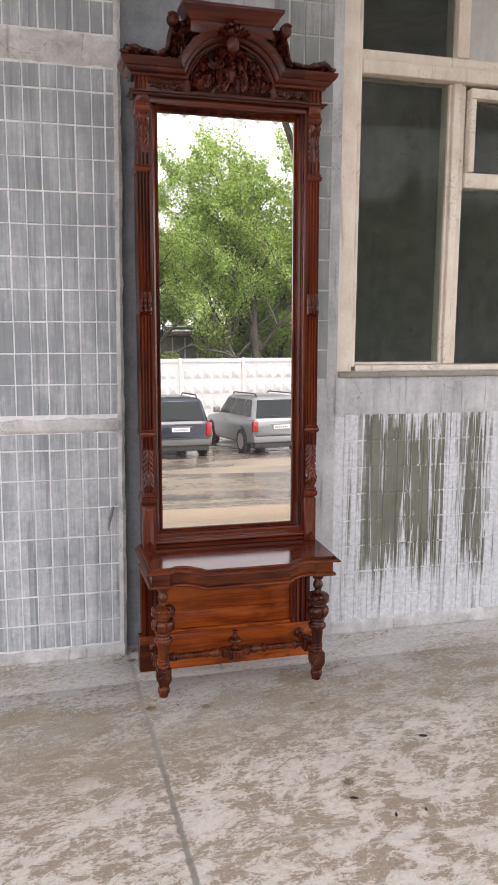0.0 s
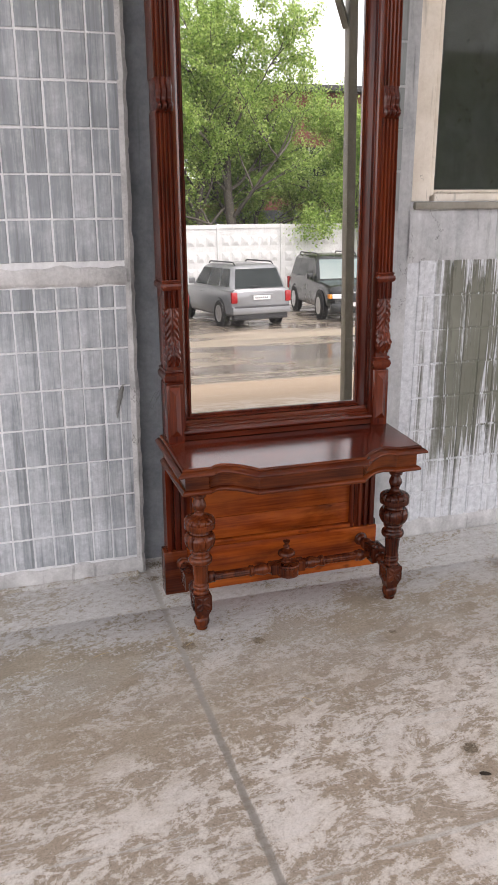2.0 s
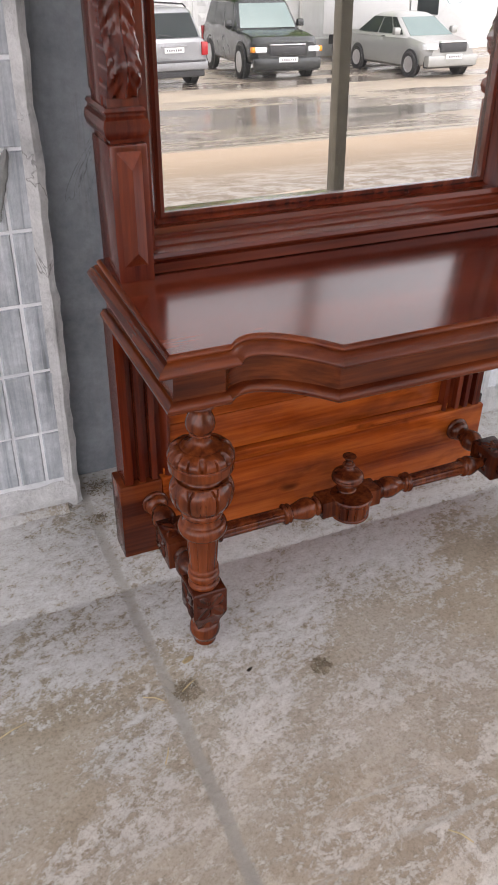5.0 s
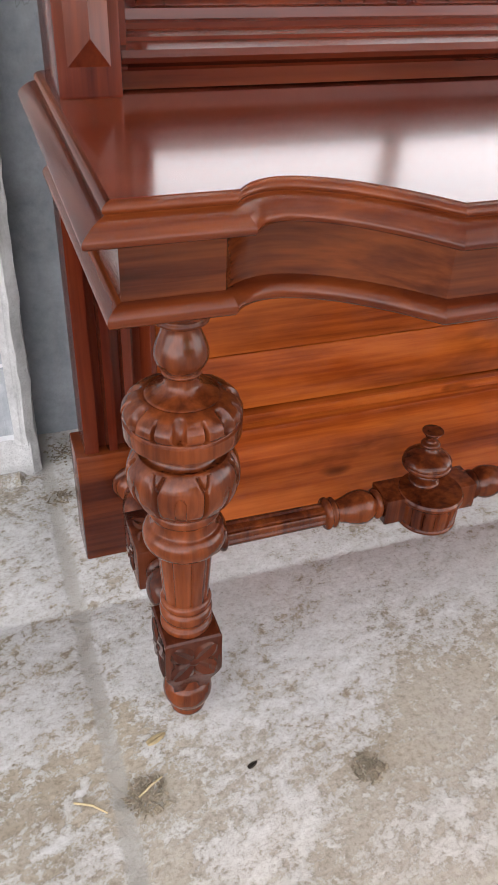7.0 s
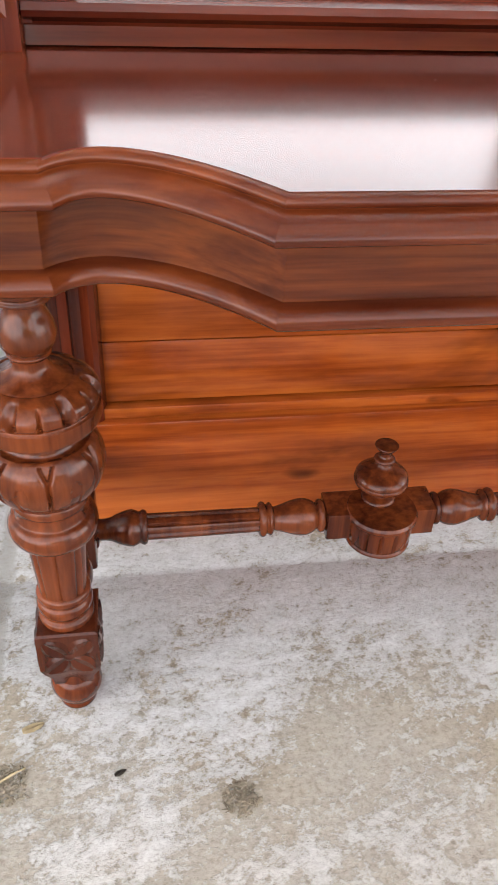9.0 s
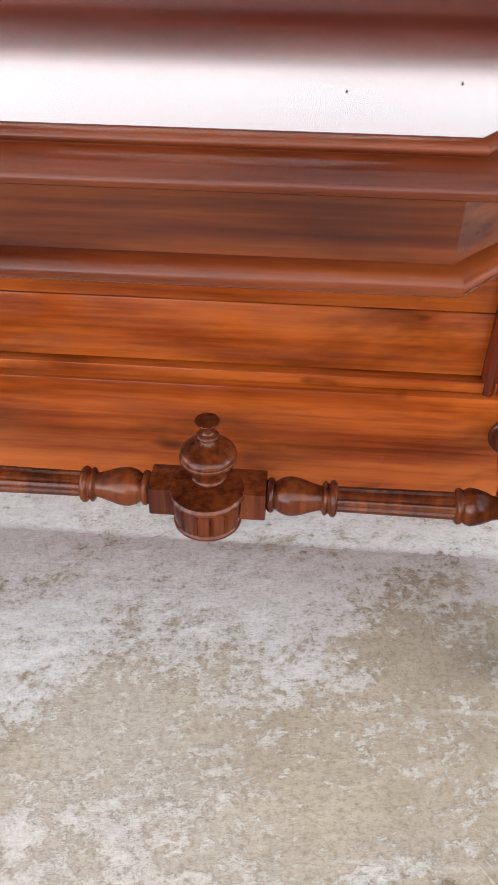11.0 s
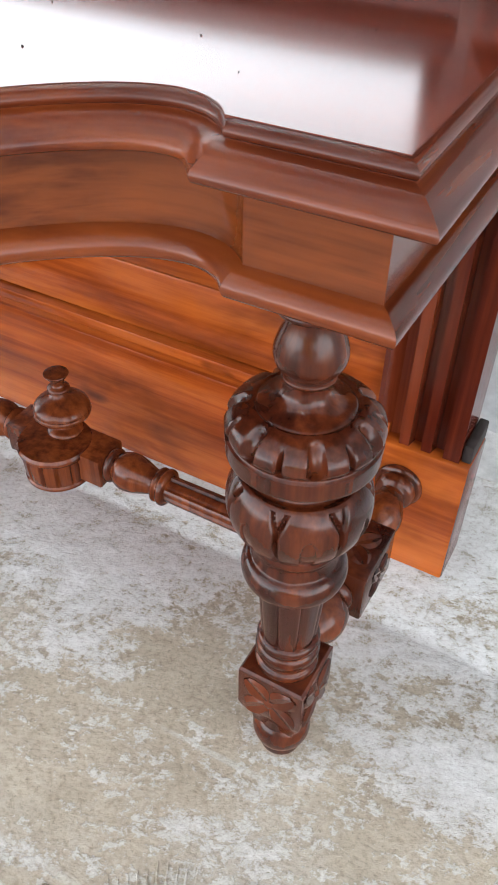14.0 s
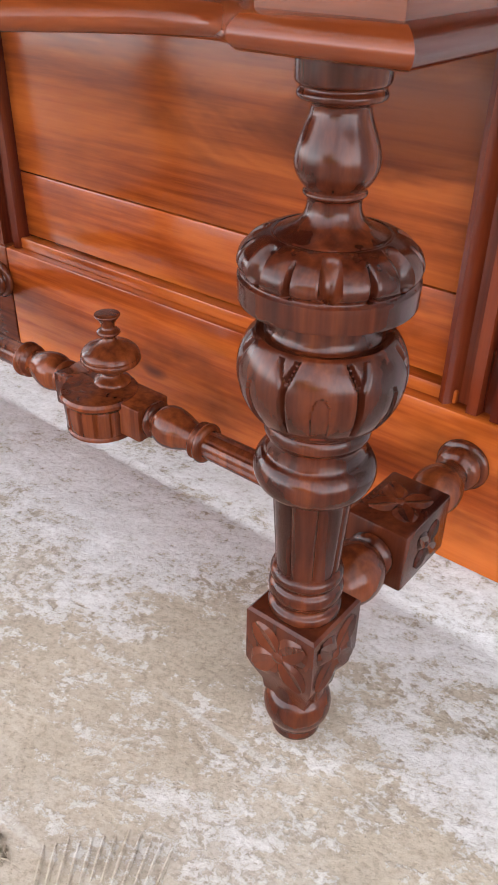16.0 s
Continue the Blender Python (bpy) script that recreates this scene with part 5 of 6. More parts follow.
mpart("leafage", foliage(-0.165, 0.165, lambda x: 2.446, lambda x: 2.446 + 0.185 * (1 - (x / 0.172) ** 2) ** 0.5, FY - 0.004, 0.016, 21.0, 60, 30), WOOD_CARVED, "", tymp, 40)
carved("shield", bump_ball, (0, FY - 0.006, 2.505), 0.030, 0.016, 0.047, 0, 18, 12)
for s in (-1, 1):
    turn = (lambda a: a) if s > 0 else (lambda a: math.pi - a)
    for (x, z, ang, ln, w) in ((0.03, 2.455, 1.9, 0.065, 0.019), (0.045, 2.46, 1.2, 0.06, 0.020), (0.062, 2.465, 1.75, 0.085, 0.021), (0.085, 2.462, 1.1, 0.065, 0.021), (0.105, 2.46, 1.6, 0.07, 0.020), (0.125, 2.46, 0.8, 0.05, 0.018),
                               (0.035, 2.54, 1.2, 0.045, 0.018), (0.06, 2.545, 1.9, 0.050, 0.018), (0.085, 2.54, 1.35, 0.045, 0.018), (0.11, 2.525, 1.0, 0.040, 0.016), (0.03, 2.585, 0.7, 0.045, 0.017), (0.02, 2.57, 2.2, 0.04, 0.016),
                               (0.15, 2.465, 1.2, 0.045, 0.016), (0.14, 2.495, 1.9, 0.035, 0.015)):
        carved("carved_leaf", leaf_lobe, (s * x, FY - 0.008, z), turn(ang), ln, w, 0.017)
        carved("carved_leaf", leaf_lobe, (s * x, FY - 0.010, z + 0.010), turn(ang + 0.7), ln * 0.6, w * 0.85, 0.014)
    for _ in range(14):
        a = rnd.uniform(0.05, 1.5)
        r = rnd.uniform(0.05, 0.152)
        carved("bead", bump_ball, (s * r * math.cos(a) * 1.05, FY - 0.010, 2.462 + r * math.sin(a) * 0.92), rnd.uniform(0.007, 0.013), rnd.uniform(0.008, 0.016), rnd.uniform(0.008, 0.015), rnd.uniform(-1, 1), 10, 6)
    sp = [(s * (0.10 + (0.020 - 0.0016 * i) * math.cos(0.7 * i)), FY - 0.014, 2.495 + (0.020 - 0.0016 * i) * math.sin(0.7 * i)) for i in range(11)]
    carved("tendril", tube, sp, [0.006 - 0.0004 * i for i in range(11)], 6)
bm = bmesh.new()                                         # cartouche over the crown of the arch
bump_ball(bm, (0, FY - 0.045, 2.625), 0.030, 0.020, 0.036, 0, 16, 10)
cart = mpart("cartouche", bm, WOOD_CARVED, "carved cartouche with curled leaves", smooth=55)
for k in range(9):
    a = math.pi * (0.1 + 0.8 * k / 8)
    carved_on(cart, "carved_leaf", leaf_lobe, (0.030 * math.cos(a), FY - 0.050, 2.650 + 0.010 * math.sin(a)), a, 0.042, 0.011, 0.016)
for k in range(7):
    a = -math.pi * (0.1 + 0.8 * k / 6)
    carved_on(cart, "carved_leaf", leaf_lobe, (0.024 * math.cos(a), FY - 0.042, 2.600), a, 0.038, 0.010, 0.012)
for k in range(4):
    carved_on(cart, "bead", bump_ball, (0.012 * (k % 2 * 2 - 1), FY - 0.056, 2.672 + 0.012 * k), 0.014, 0.014, 0.012, 0, 10, 6)

def crest_top(x):
    """Height of the crest's edge over a place along it."""
    pts = sorted((abs(px), pz) for px, pz in crest_pts)
    for (xa, za), (xb, zb) in zip(pts, pts[1:]):
        if xa <= abs(x) <= xb:
            return za + (zb - za) * (abs(x) - xa) / (xb - xa) if xb > xa else za
    return pts[0][1] if abs(x) < pts[0][0] else pts[-1][1]


# crest: board, top bar, side scrolls and leaf wings
crest_pts = [(-0.432, 2.552), (-0.430, 2.580), (-0.415, 2.592), (-0.392, 2.597), (-0.365, 2.588), (-0.335, 2.579), (-0.305, 2.577), (-0.280, 2.583), (-0.262, 2.596), (-0.250, 2.614), (-0.244, 2.636), (-0.241, 2.658), (-0.226, 2.712), (-0.195, 2.72)]
cp = [(-x, z) for x, z in crest_pts[::-1]]
outline = crest_pts + cp
bm = bmesh.new()
grid_faces(bm, [[(x, FY + 0.020, 2.55), (x, FY + 0.020, z), (x, FY + 0.048, z), (x, FY + 0.048, 2.55)] for x, z in outline], wrap=True, caps=True)
mpart("crest_board", bm, WOOD_CARVED, "shaped crest board", smooth=20)
BARP = [(q, z + 0.041) for q, z in ((0.0, 2.668), (0.006, 2.668), (0.010, 2.674), (0.014, 2.680), (0.020, 2.686), (0.024, 2.694), (0.030, 2.704), (0.038, 2.711), (0.042, 2.716), (0.042, 2.727), (0.0, 2.730))]
p = [(-0.165, FY + 0.05), (-0.165, FY - 0.030), (0.165, FY - 0.030), (0.165, FY + 0.05)]
mpart("crest_bar", sweep(bmesh.new(), p, BARP, xy), WOOD_RAIL, "heavy moulded top bar", smooth=25)
mpart("crest_bar_core", boxed(-0.168, 0.168, FY - 0.032, FY + 0.048, 2.664, 2.770, 0.002), WOOD_RAIL)
for s in (-1, 1):
    bm = bmesh.new()
    edge = [(s * -x, FY + 0.018, z - 0.004) for x, z in crest_pts[1:-1]]
    tube(bm, edge, [0.010, 0.012, 0.013, 0.011, 0.010, 0.010, 0.010, 0.011, 0.012, 0.013, 0.013, 0.012], 8)      # rolled edge
    wing = mpart("crest_wing", bm, WOOD_CARVED, "carved leaf wing with a rolled volute", smooth=55)
    mpart("leafage", foliage(s * 0.150, s * 0.262, lambda x: 2.552 + 0.11 * max(0.0, 1 - (abs(x) - 0.15) / 0.055), lambda x: crest_top(x) - 0.004, FY + 0.012, 0.026, 3.0 + s), WOOD_CARVED, "", wing, 40)
    mpart("leafage", foliage(s * 0.262, s * 0.430, lambda x: 2.553, lambda x: crest_top(x) + 0.006 + 0.008 * math.sin(x * 130), FY - 0.004, 0.030, 8.0 + s), WOOD_CARVED, "", wing, 40)
    carved_on(wing, "bead", bump_ball, (s * 0.232, FY + 0.004, 2.712), 0.026, 0.026, 0.027, 0, 16, 10)
    vol = [(s * (0.232 + (0.026 - 0.0016 * i) * math.cos(0.6 * i + 0.6)), FY - 0.016, 2.712 + (0.026 - 0.0016 * i) * math.sin(0.6 * i + 0.6)) for i in range(13)]
    carved_on(wing, "scroll", tube, vol, [0.006 - 0.0003 * i for i in range(13)], 6)
    for (x, z, ang, ln, w) in ((0.205, 2.552, 1.5, 0.10, 0.022), (0.222, 2.556, 1.35, 0.085, 0.020), (0.195, 2.62, 1.2, 0.06, 0.019), (0.250, 2.560, 0.75, 0.05, 0.017), (0.275, 2.558, 0.12, 0.055, 0.013),
                               (0.315, 2.560, 0.10, 0.060, 0.013), (0.355, 2.566, 0.25, 0.055, 0.016), (0.385, 2.570, 0.10, 0.045, 0.017), (0.17, 2.66, 0.4, 0.05, 0.016)):
        carved_on(wing, "carved_leaf", leaf_lobe, (s * x, FY + 0.014, z), ang if s > 0 else math.pi - ang, ln, w, 0.020)
    for x, z, a, b_ in ((0.285, 2.578, 0.020, 0.013), (0.318, 2.574, 0.017, 0.014), (0.350, 2.580, 0.018, 0.016), (0.380, 2.589, 0.017, 0.017), (0.408, 2.584, 0.016, 0.015), (0.428, 2.570, 0.013, 0.013)):
        carved_on(wing, "curl", bump_ball, (s * x, FY - 0.020, z), a * 1.45, 0.013, b_ * 0.72, s * rnd.uniform(-1.0, 0.5), 12, 8)
    for k in range(9):
        t = k / 8
        carved_on(wing, "bead", bump_ball, (s * (0.225 + 0.19 * t), FY + 0.008, 2.566 + 0.004 * math.sin(k * 2.1)), 0.013, 0.012, 0.009, rnd.uniform(-0.5, 0.5), 10, 6)

# ---------------------------------------------------------------- the yard, seen in the mirror
def paint(name, colour, rough=0.25, metal=0.0):
    return plain(name, colour, rough, metal, 1.5, 0.08, 0, 0.3)


NAVY, SILVER, BLACK, GREY = paint("navy_car_paint", (0.016, 0.021, 0.036)), paint("silver_car_paint", (0.21, 0.215, 0.222), 0.3, 0.3), paint("black_car_paint", (0.012, 0.014, 0.014)), paint("grey_car_paint", (0.30, 0.30, 0.285), 0.3, 0.3)
WHITE = paint("white_vehicle_paint", (0.62, 0.62, 0.61), 0.35)
CARGLASS = plain("tinted_car_glass", (0.02, 0.026, 0.026), 0.09, 0, 2, 0.1)
CARGLASS.node_tree.nodes["Principled BSDF"].inputs["Specular IOR Level"].default_value = 0.14
SCREEN = plain("windscreen_glass", (0.11, 0.155, 0.148), 0.06, 0, 2, 0.1)
RUBBER = plain("tyre_rubber", (0.018, 0.018, 0.018), 0.75)
ALLOY = plain("wheel_alloy", (0.55, 0.55, 0.56), 0.3, 0.8)
CHROME = plain("chrome_trim", (0.65, 0.65, 0.66), 0.15, 1.0)
REDLENS, AMBER, LAMP = plain("red_lens", (0.30, 0.008, 0.010), 0.15), plain("amber_lens", (0.75, 0.26, 0.02), 0.15), plain("clear_lamp_lens", (0.72, 0.74, 0.76), 0.1)
PLASTIC = plain("black_bumper_plastic", (0.03, 0.03, 0.032), 0.55)
BUMPER = plain("grey_bumper_paint", (0.11, 0.108, 0.105), 0.4)
PLATE = plain("plate_white", (0.75, 0.75, 0.74), 0.5)
PLATEBAR = plain("plate_bar", (0.08, 0.08, 0.09), 0.5)


def section(w, zb, zt):
    half_s = [(w * 0.90, zb), (w * 0.985, zb + 0.06), (w, zb + 0.20), (w * 0.995, zb + (zt - zb) * 0.60), (w * 0.965, zt - 0.09), (w * 0.90, zt - 0.02), (w * 0.70, zt)]
    return [(-y, z) for y, z in half_s] + [(y, z) for y, z in reversed(half_s)]


def car(name, label, at, heading, stations, house, wheels, colour, screen, rear_lamps, rails, bumper):
    """A parked car along +x: stations (x, half width, underside, top) of the lower body, the glass house, wheels."""
    c = thing(name, label, "car", at, heading, "parked cars")
    bm = bmesh.new()
    rows = []
    fine = []
    for (a, p) in zip(stations, stations[1:]):
        for k in range(4):
            t = k / 4
            e = t * t * (3 - 2 * t) * 0.6 + t * 0.4
            fine.append((a[0] + (p[0] - a[0]) * t,) + tuple(a[q] + (p[q] - a[q]) * e for q in range(1, 4)))
    fine.append(stations[-1])
    for x, w, zb, zt in fine:
        rows.append([(x, y, z) for y, z in section(w, zb, zt)])
    grid_faces(bm, rows, wrap=True, caps=True)
    body = part("body", bm, colour, c, "", 40)
    (xr0, xf0, w0, z0), (xr1, xf1, w1, z1) = house[:2]
    mid = lambda t: (xr0 + (xr1 - xr0) * t, xf0 + (xf1 - xf0) * t, w0 + (w1 - w0) * t, z0 + (z1 - z0) * t)
    def ring(t, inset, dz=0.0, ch=0.10):
        r, f, w, z = mid(t)
        r, f, w = r + inset, f - inset, w - inset
        return [(r, -w + ch, z + dz), (r + ch, -w, z + dz), (f - ch, -w, z + dz), (f, -w + ch, z + dz), (f, w - ch, z + dz), (f - ch, w, z + dz), (r + ch, w, z + dz), (r, w - ch, z + dz)]

    bm = bmesh.new()
    grid_faces(bm, [ring(-0.06, -0.02), ring(0.0, 0.0), ring(0.45, 0.0), ring(0.86, 0.0), ring(0.94, 0.018), ring(0.985, 0.05, 0.008), ring(1.0, 0.10, 0.026), ring(1.0, 0.19, 0.042), ring(1.0, 0.34, 0.055)], wrap=True, caps=True)
    part("cabin", bm, colour, c, "", 40)
    cuts = [0.055] + list(house[2]) + [0.945]
    for s in (-1, 1):
        for qa, qb in zip(cuts, cuts[1:]):
            bm = bmesh.new()
            quad = []
            for q, t in ((qa + 0.012, 0.10), (qb - 0.012, 0.10), (qb - 0.012, 0.88), (qa + 0.012, 0.88)):
                r, f, w, z = mid(t)
                quad.append((r + (f - r) * q, w, z))
            grid_faces(bm, [[(x, s * (w + d), z) for x, w, z in quad] for d in (-0.01, 0.008)], wrap=True, caps=True)
            part("side_window", bm, CARGLASS, c, "tinted glass", 20)
    for k, (e0, e1, mat, nm) in enumerate(((xf0, xf1, SCREEN, "windscreen"), (xr0, xr1, CARGLASS, "rear_window"))):
        d = 0.012 if k == 0 else -0.012
        bm = bmesh.new()
        lo, hi = 0.05, 0.88
        xa, xb = e0 + (e1 - e0) * lo, e0 + (e1 - e0) * hi
        wa, wb_ = w0 + (w1 - w0) * lo - 0.10, w0 + (w1 - w0) * hi - 0.09
        za, zb_ = z0 + (z1 - z0) * lo, z0 + (z1 - z0) * hi
        q = [(xa + d, -wa, za), (xa + d, wa, za), (xb + d, wb_, zb_), (xb + d, -wb_, zb_)]
        grid_faces(bm, [[(x - d * 1.6, y, z) for x, y, z in q], q], wrap=True, caps=True)
        part(nm, bm, mat, c, "", 20)
    part("rear_wiper", tube(bmesh.new(), [(xr0 - 0.03, 0.02, z0 + 0.06), (xr0 - 0.02, -0.30, z0 + 0.10)], 0.012, 5), PLASTIC, c)
    part("tailgate_bar", boxed(stations[0][0] - 0.03, stations[0][0] + 0.06, -0.34, 0.34, stations[0][3] - 0.10, stations[0][3] - 0.06, 0.008), bumper, c)
    for s in (-1, 1):
        if rails:
            part("roof_rail", tube(bmesh.new(), [(xr1 + 0.1, s * w1 * 0.85, z1 + 0.03), (xr1 + 0.25, s * w1 * 0.85, z1 + 0.10), (xf1 - 0.3, s * w1 * 0.85, z1 + 0.10), (xf1 - 0.15, s * w1 * 0.85, z1 + 0.04)], 0.02, 6), PLASTIC, c, "black roof rail")
        part("wing_mirror", boxed(xf0 - 0.42, xf0 - 0.27, s * (w0 + 0.05), s * (w0 + 0.24), z0 + 0.04, z0 + 0.22, 0.03) if s > 0 else boxed(xf0 - 0.42, xf0 - 0.27, -(w0 + 0.24), -(w0 + 0.05), z0 + 0.04, z0 + 0.22, 0.03), colour, c)
    (wx0, wx1, wy, wr) = wheels
    for x in (wx0, wx1):
        for s in (-1, 1):
            ar = [(0.05, 0.0), (wr * 1.17, 0.0), (wr * 1.20, 0.01), (wr * 1.17, 0.02), (0.05, 0.021)]
            part("wheel_arch", lathe([(r, s * (wy + 0.075 + z)) for r, z in ar], 30, axis="y", at=(x, 0, wr * 1.03)), PLASTIC, c)
            ty = [(wr * 0.6, -0.10), (wr * 0.93, -0.11), (wr, -0.085), (wr, 0.085), (wr * 0.93, 0.11), (wr * 0.66, 0.112), (wr * 0.62, 0.10)]
            wh = part("wheel", lathe([(r, s * (wy + 0.02 + z)) for r, z in ty], 30, axis="y", at=(x, 0, wr)), RUBBER, c, "black tyre")
            rm = [(0.02, 0.085), (wr * 0.16, 0.090), (wr * 0.20, 0.075), (wr * 0.55, 0.085), (wr * 0.64, 0.112), (wr * 0.66, 0.105)]
            rim = part("rim", lathe([(r, s * (wy + 0.02 + z)) for r, z in rm], 30, axis="y", at=(x, 0, wr)), ALLOY, wh, "alloy rim")
            for k in range(5):
                a = k * 2 * math.pi / 5 + 0.3
                bump_ball_at = (x + math.cos(a) * wr * 0.42, s * (wy + 0.103), wr + math.sin(a) * wr * 0.42)
                bm = bmesh.new()
                bump_ball(bm, bump_ball_at, wr * 0.09, 0.012, wr * 0.15, a - math.pi / 2, 8, 5)
                part("slot", bm, PLASTIC, wh)
    xe0, xe1 = stations[0][0], stations[-1][0]
    wb = stations[2][1]
    zt_r, zt_f = stations[0][3], stations[-1][3]
    part("rear_bumper", boxed(xe0 - 0.06, xe0 + 0.16, -wb * 0.97, wb * 0.97, 0.40, 0.62, 0.04), bumper, c)
    for xa, xb in ((xe0 + 0.02, xe0 + 0.24), (xe1 - 0.24, xe1 - 0.02)):
        part("valance", boxed(xa, xb, -wb * 0.90, wb * 0.90, 0.24, 0.40, 0.03), PLASTIC, c, "black lower valance")
    part("bumper_strip", boxed(xe0 - 0.075, xe0 + 0.02, -wb * 0.90, wb * 0.90, 0.585, 0.625, 0.01), PLASTIC, c, "dark step strip")
    part("front_bumper", boxed(xe1 - 0.16, xe1 + 0.06, -wb * 0.94, wb * 0.94, 0.28, 0.56, 0.04), bumper, c)
    for s in (-1, 1):
        y0, y1 = sorted((s * wb * 0.80, s * wb * 0.985))
        part("tail_lamp", boxed(xe0 - 0.03, xe0 + 0.10, y0, y1, rear_lamps[0], rear_lamps[1], 0.02), REDLENS, c, "red tail lamp")
        y0, y1 = sorted((s * wb * 0.58, s * wb * 0.90))
        part("headlamp", boxed(xe1 - 0.16, xe1 + 0.03, y0, y1, 0.69, 0.82, 0.03), LAMP, c, "clear headlamp")
        y0, y1 = sorted((s * wb * 0.90, s * wb * 0.985))
        part("indicator", boxed(xe1 - 0.22, xe1 + 0.005, y0, y1, 0.69, 0.82, 0.02), AMBER if colour is BLACK else LAMP, c, "indicator lamp")
        for z in ((0.93, 0.95),):
            part("door_handle", boxed(-0.1, 0.06, *sorted((s * (wb - 0.005), s * (wb + 0.02))), z[0], z[1], 0.006), PLASTIC, c)
    part("grille", boxed(xe1 - 0.10, xe1 + 0.045, -wb * 0.50, wb * 0.50, 0.62, 0.85, 0.03), PLASTIC, c, "dark grille")
    part("grille_trim", boxed(xe1 - 0.08, xe1 + 0.055, -wb * 0.50, wb * 0.50, 0.852, 0.882, 0.010), CHROME, c, "chrome grille bar")
    for x, d in ((xe0 - 0.07, -1), (xe1 + 0.065, 1)):
        z = 0.80 if d < 0 else 0.46
        x2 = x if d > 0 else xe0 - 0.02
        pl = part("number_plate", boxed(*sorted((x2, x2 + d * 0.02)), -0.26, 0.26, z, z + 0.115, 0.004), PLATE, c, "white plate")
        for k in range(7):
            part("plate_mark", boxed(*sorted((x2 + d * 0.0205, x2 + d * 0.024)), -0.21 + k * 0.06, -0.175 + k * 0.06, z + 0.03, z + 0.085), PLATEBAR, pl)
    return c


suv = [(-2.38, 0.80, 0.42, 1.02), (-2.32, 0.90, 0.36, 1.10), (-1.5, 0.93, 0.30, 1.13), (0.6, 0.93, 0.30, 1.12), (1.0, 0.93, 0.30, 1.10), (1.5, 0.91, 0.32, 1.05), (2.1, 0.87, 0.36, 0.98), (2.36, 0.74, 0.42, 0.86)]
suv_house = ((-2.24, 0.98, 0.86, 1.09), (-1.98, 0.30, 0.70, 1.72), (0.30, 0.62))
car("silver_car", "silver estate SUV parked with its tail to the building", (6.85, -18.35, YARD), -96, suv, suv_house, (-1.45, 1.45, 0.83, 0.38), SILVER, SCREEN, (0.72, 1.02), True, SILVER)
car("navy_car", "dark navy SUV with a grey rear bumper", (3.95, -18.2, YARD), -92, suv, suv_house, (-1.45, 1.45, 0.83, 0.38), NAVY, SCREEN, (0.66, 1.05), True, BUMPER)
big = [(-2.55, 0.82, 0.45, 1.10), (-2.48, 0.94, 0.40, 1.18), (-1.6, 0.98, 0.34, 1.20), (0.7, 0.98, 0.34, 1.18), (1.05, 0.98, 0.34, 1.15), (1.6, 0.96, 0.36, 1.12), (2.25, 0.92, 0.40, 1.05), (2.55, 0.80, 0.46, 0.92)]
big_house = ((-2.42, 1.0, 0.90, 1.15), (-2.15, 0.35, 0.74, 1.84), (0.33, 0.64))
car("black_car", "black full-size SUV with a chrome grille, nose to the building", (10.55, -18.75, YARD), 96, big, big_house, (-1.5, 1.5, 0.88, 0.41), BLACK, SCREEN, (0.7, 1.1), True, BLACK)
sed = [(-2.02, 0.70, 0.36, 0.92), (-1.96, 0.80, 0.30, 1.02), (-1.4, 0.86, 0.24, 1.05), (-0.6, 0.87, 0.22, 1.00), (0.7, 0.87, 0.22, 0.99), (1.1, 0.86, 0.24, 0.97), (1.65, 0.82, 0.28, 0.88), (2.02, 0.68, 0.32, 0.74)]
sed_house = ((-1.66, 1.08, 0.81, 0.95), (-0.82, 0.22, 0.60, 1.46), (0.46, 0.76))
car("grey_car", "grey saloon car nose to the building", (14.5, -17.0, YARD), 88, sed, sed_house, (-1.3, 1.3, 0.77, 0.31), GREY, SCREEN, (0.68, 0.92), False, GREY)

# white box van behind the saloon
van = thing("box_van", "white box van with a sloping cab", "van", (15.46, -20.74, YARD), 50, "parked cars")
part("cargo_box", boxed(-1.2, 1.55, -1.05, 1.05, 0.75, 3.05, 0.03), WHITE, van, "plain white cargo box")
part("chassis", boxed(-1.1, 3.2, -0.8, 0.8, 0.45, 0.74, 0.02), PLASTIC, van)
bm = bmesh.new()
grid_faces(bm, [[(x, -w, z0), (x, w, z0), (x, w, z1), (x, -w, z1)] for x, w, z0, z1 in ((1.6, 0.95, 0.45, 2.25), (2.3, 0.95, 0.42, 2.22), (2.75, 0.94, 0.40, 1.60), (3.3, 0.92, 0.40, 1.18), (3.55, 0.80, 0.45, 0.95))], wrap=True, caps=True)
part("cab", bm, WHITE, van, "white cab", 30)
bm = bmesh.new()
grid_faces(bm, [[(2.345 + d, -0.86, 2.17), (2.345 + d, 0.86, 2.17), (2.735 + d, 0.86, 1.635), (2.735 + d, -0.86, 1.635)] for d in (-0.01, 0.02)], wrap=True, caps=True)
part("windscreen", bm, SCREEN, van, "sloping windscreen", 20)
for s in (-1, 1):
    part("side_window", boxed(1.8, 2.45, *sorted((s * 0.94, s * 0.962)), 1.35, 2.0, 0.008), CARGLASS, van)
    part("headlamp", boxed(3.30, 3.50, *sorted((s * 0.55, s * 0.85)), 0.85, 1.08, 0.03), LAMP, van)
    for x in (-0.6, 2.7):
        ty = [(0.2, -0.10), (0.32, -0.11), (0.34, -0.08), (0.34, 0.08), (0.32, 0.11), (0.2, 0.10)]
        part("wheel", lathe([(r, s * (0.80 + z)) for r, z in ty], 26, axis="y", at=(x, 0, 0.34)), RUBBER, van)

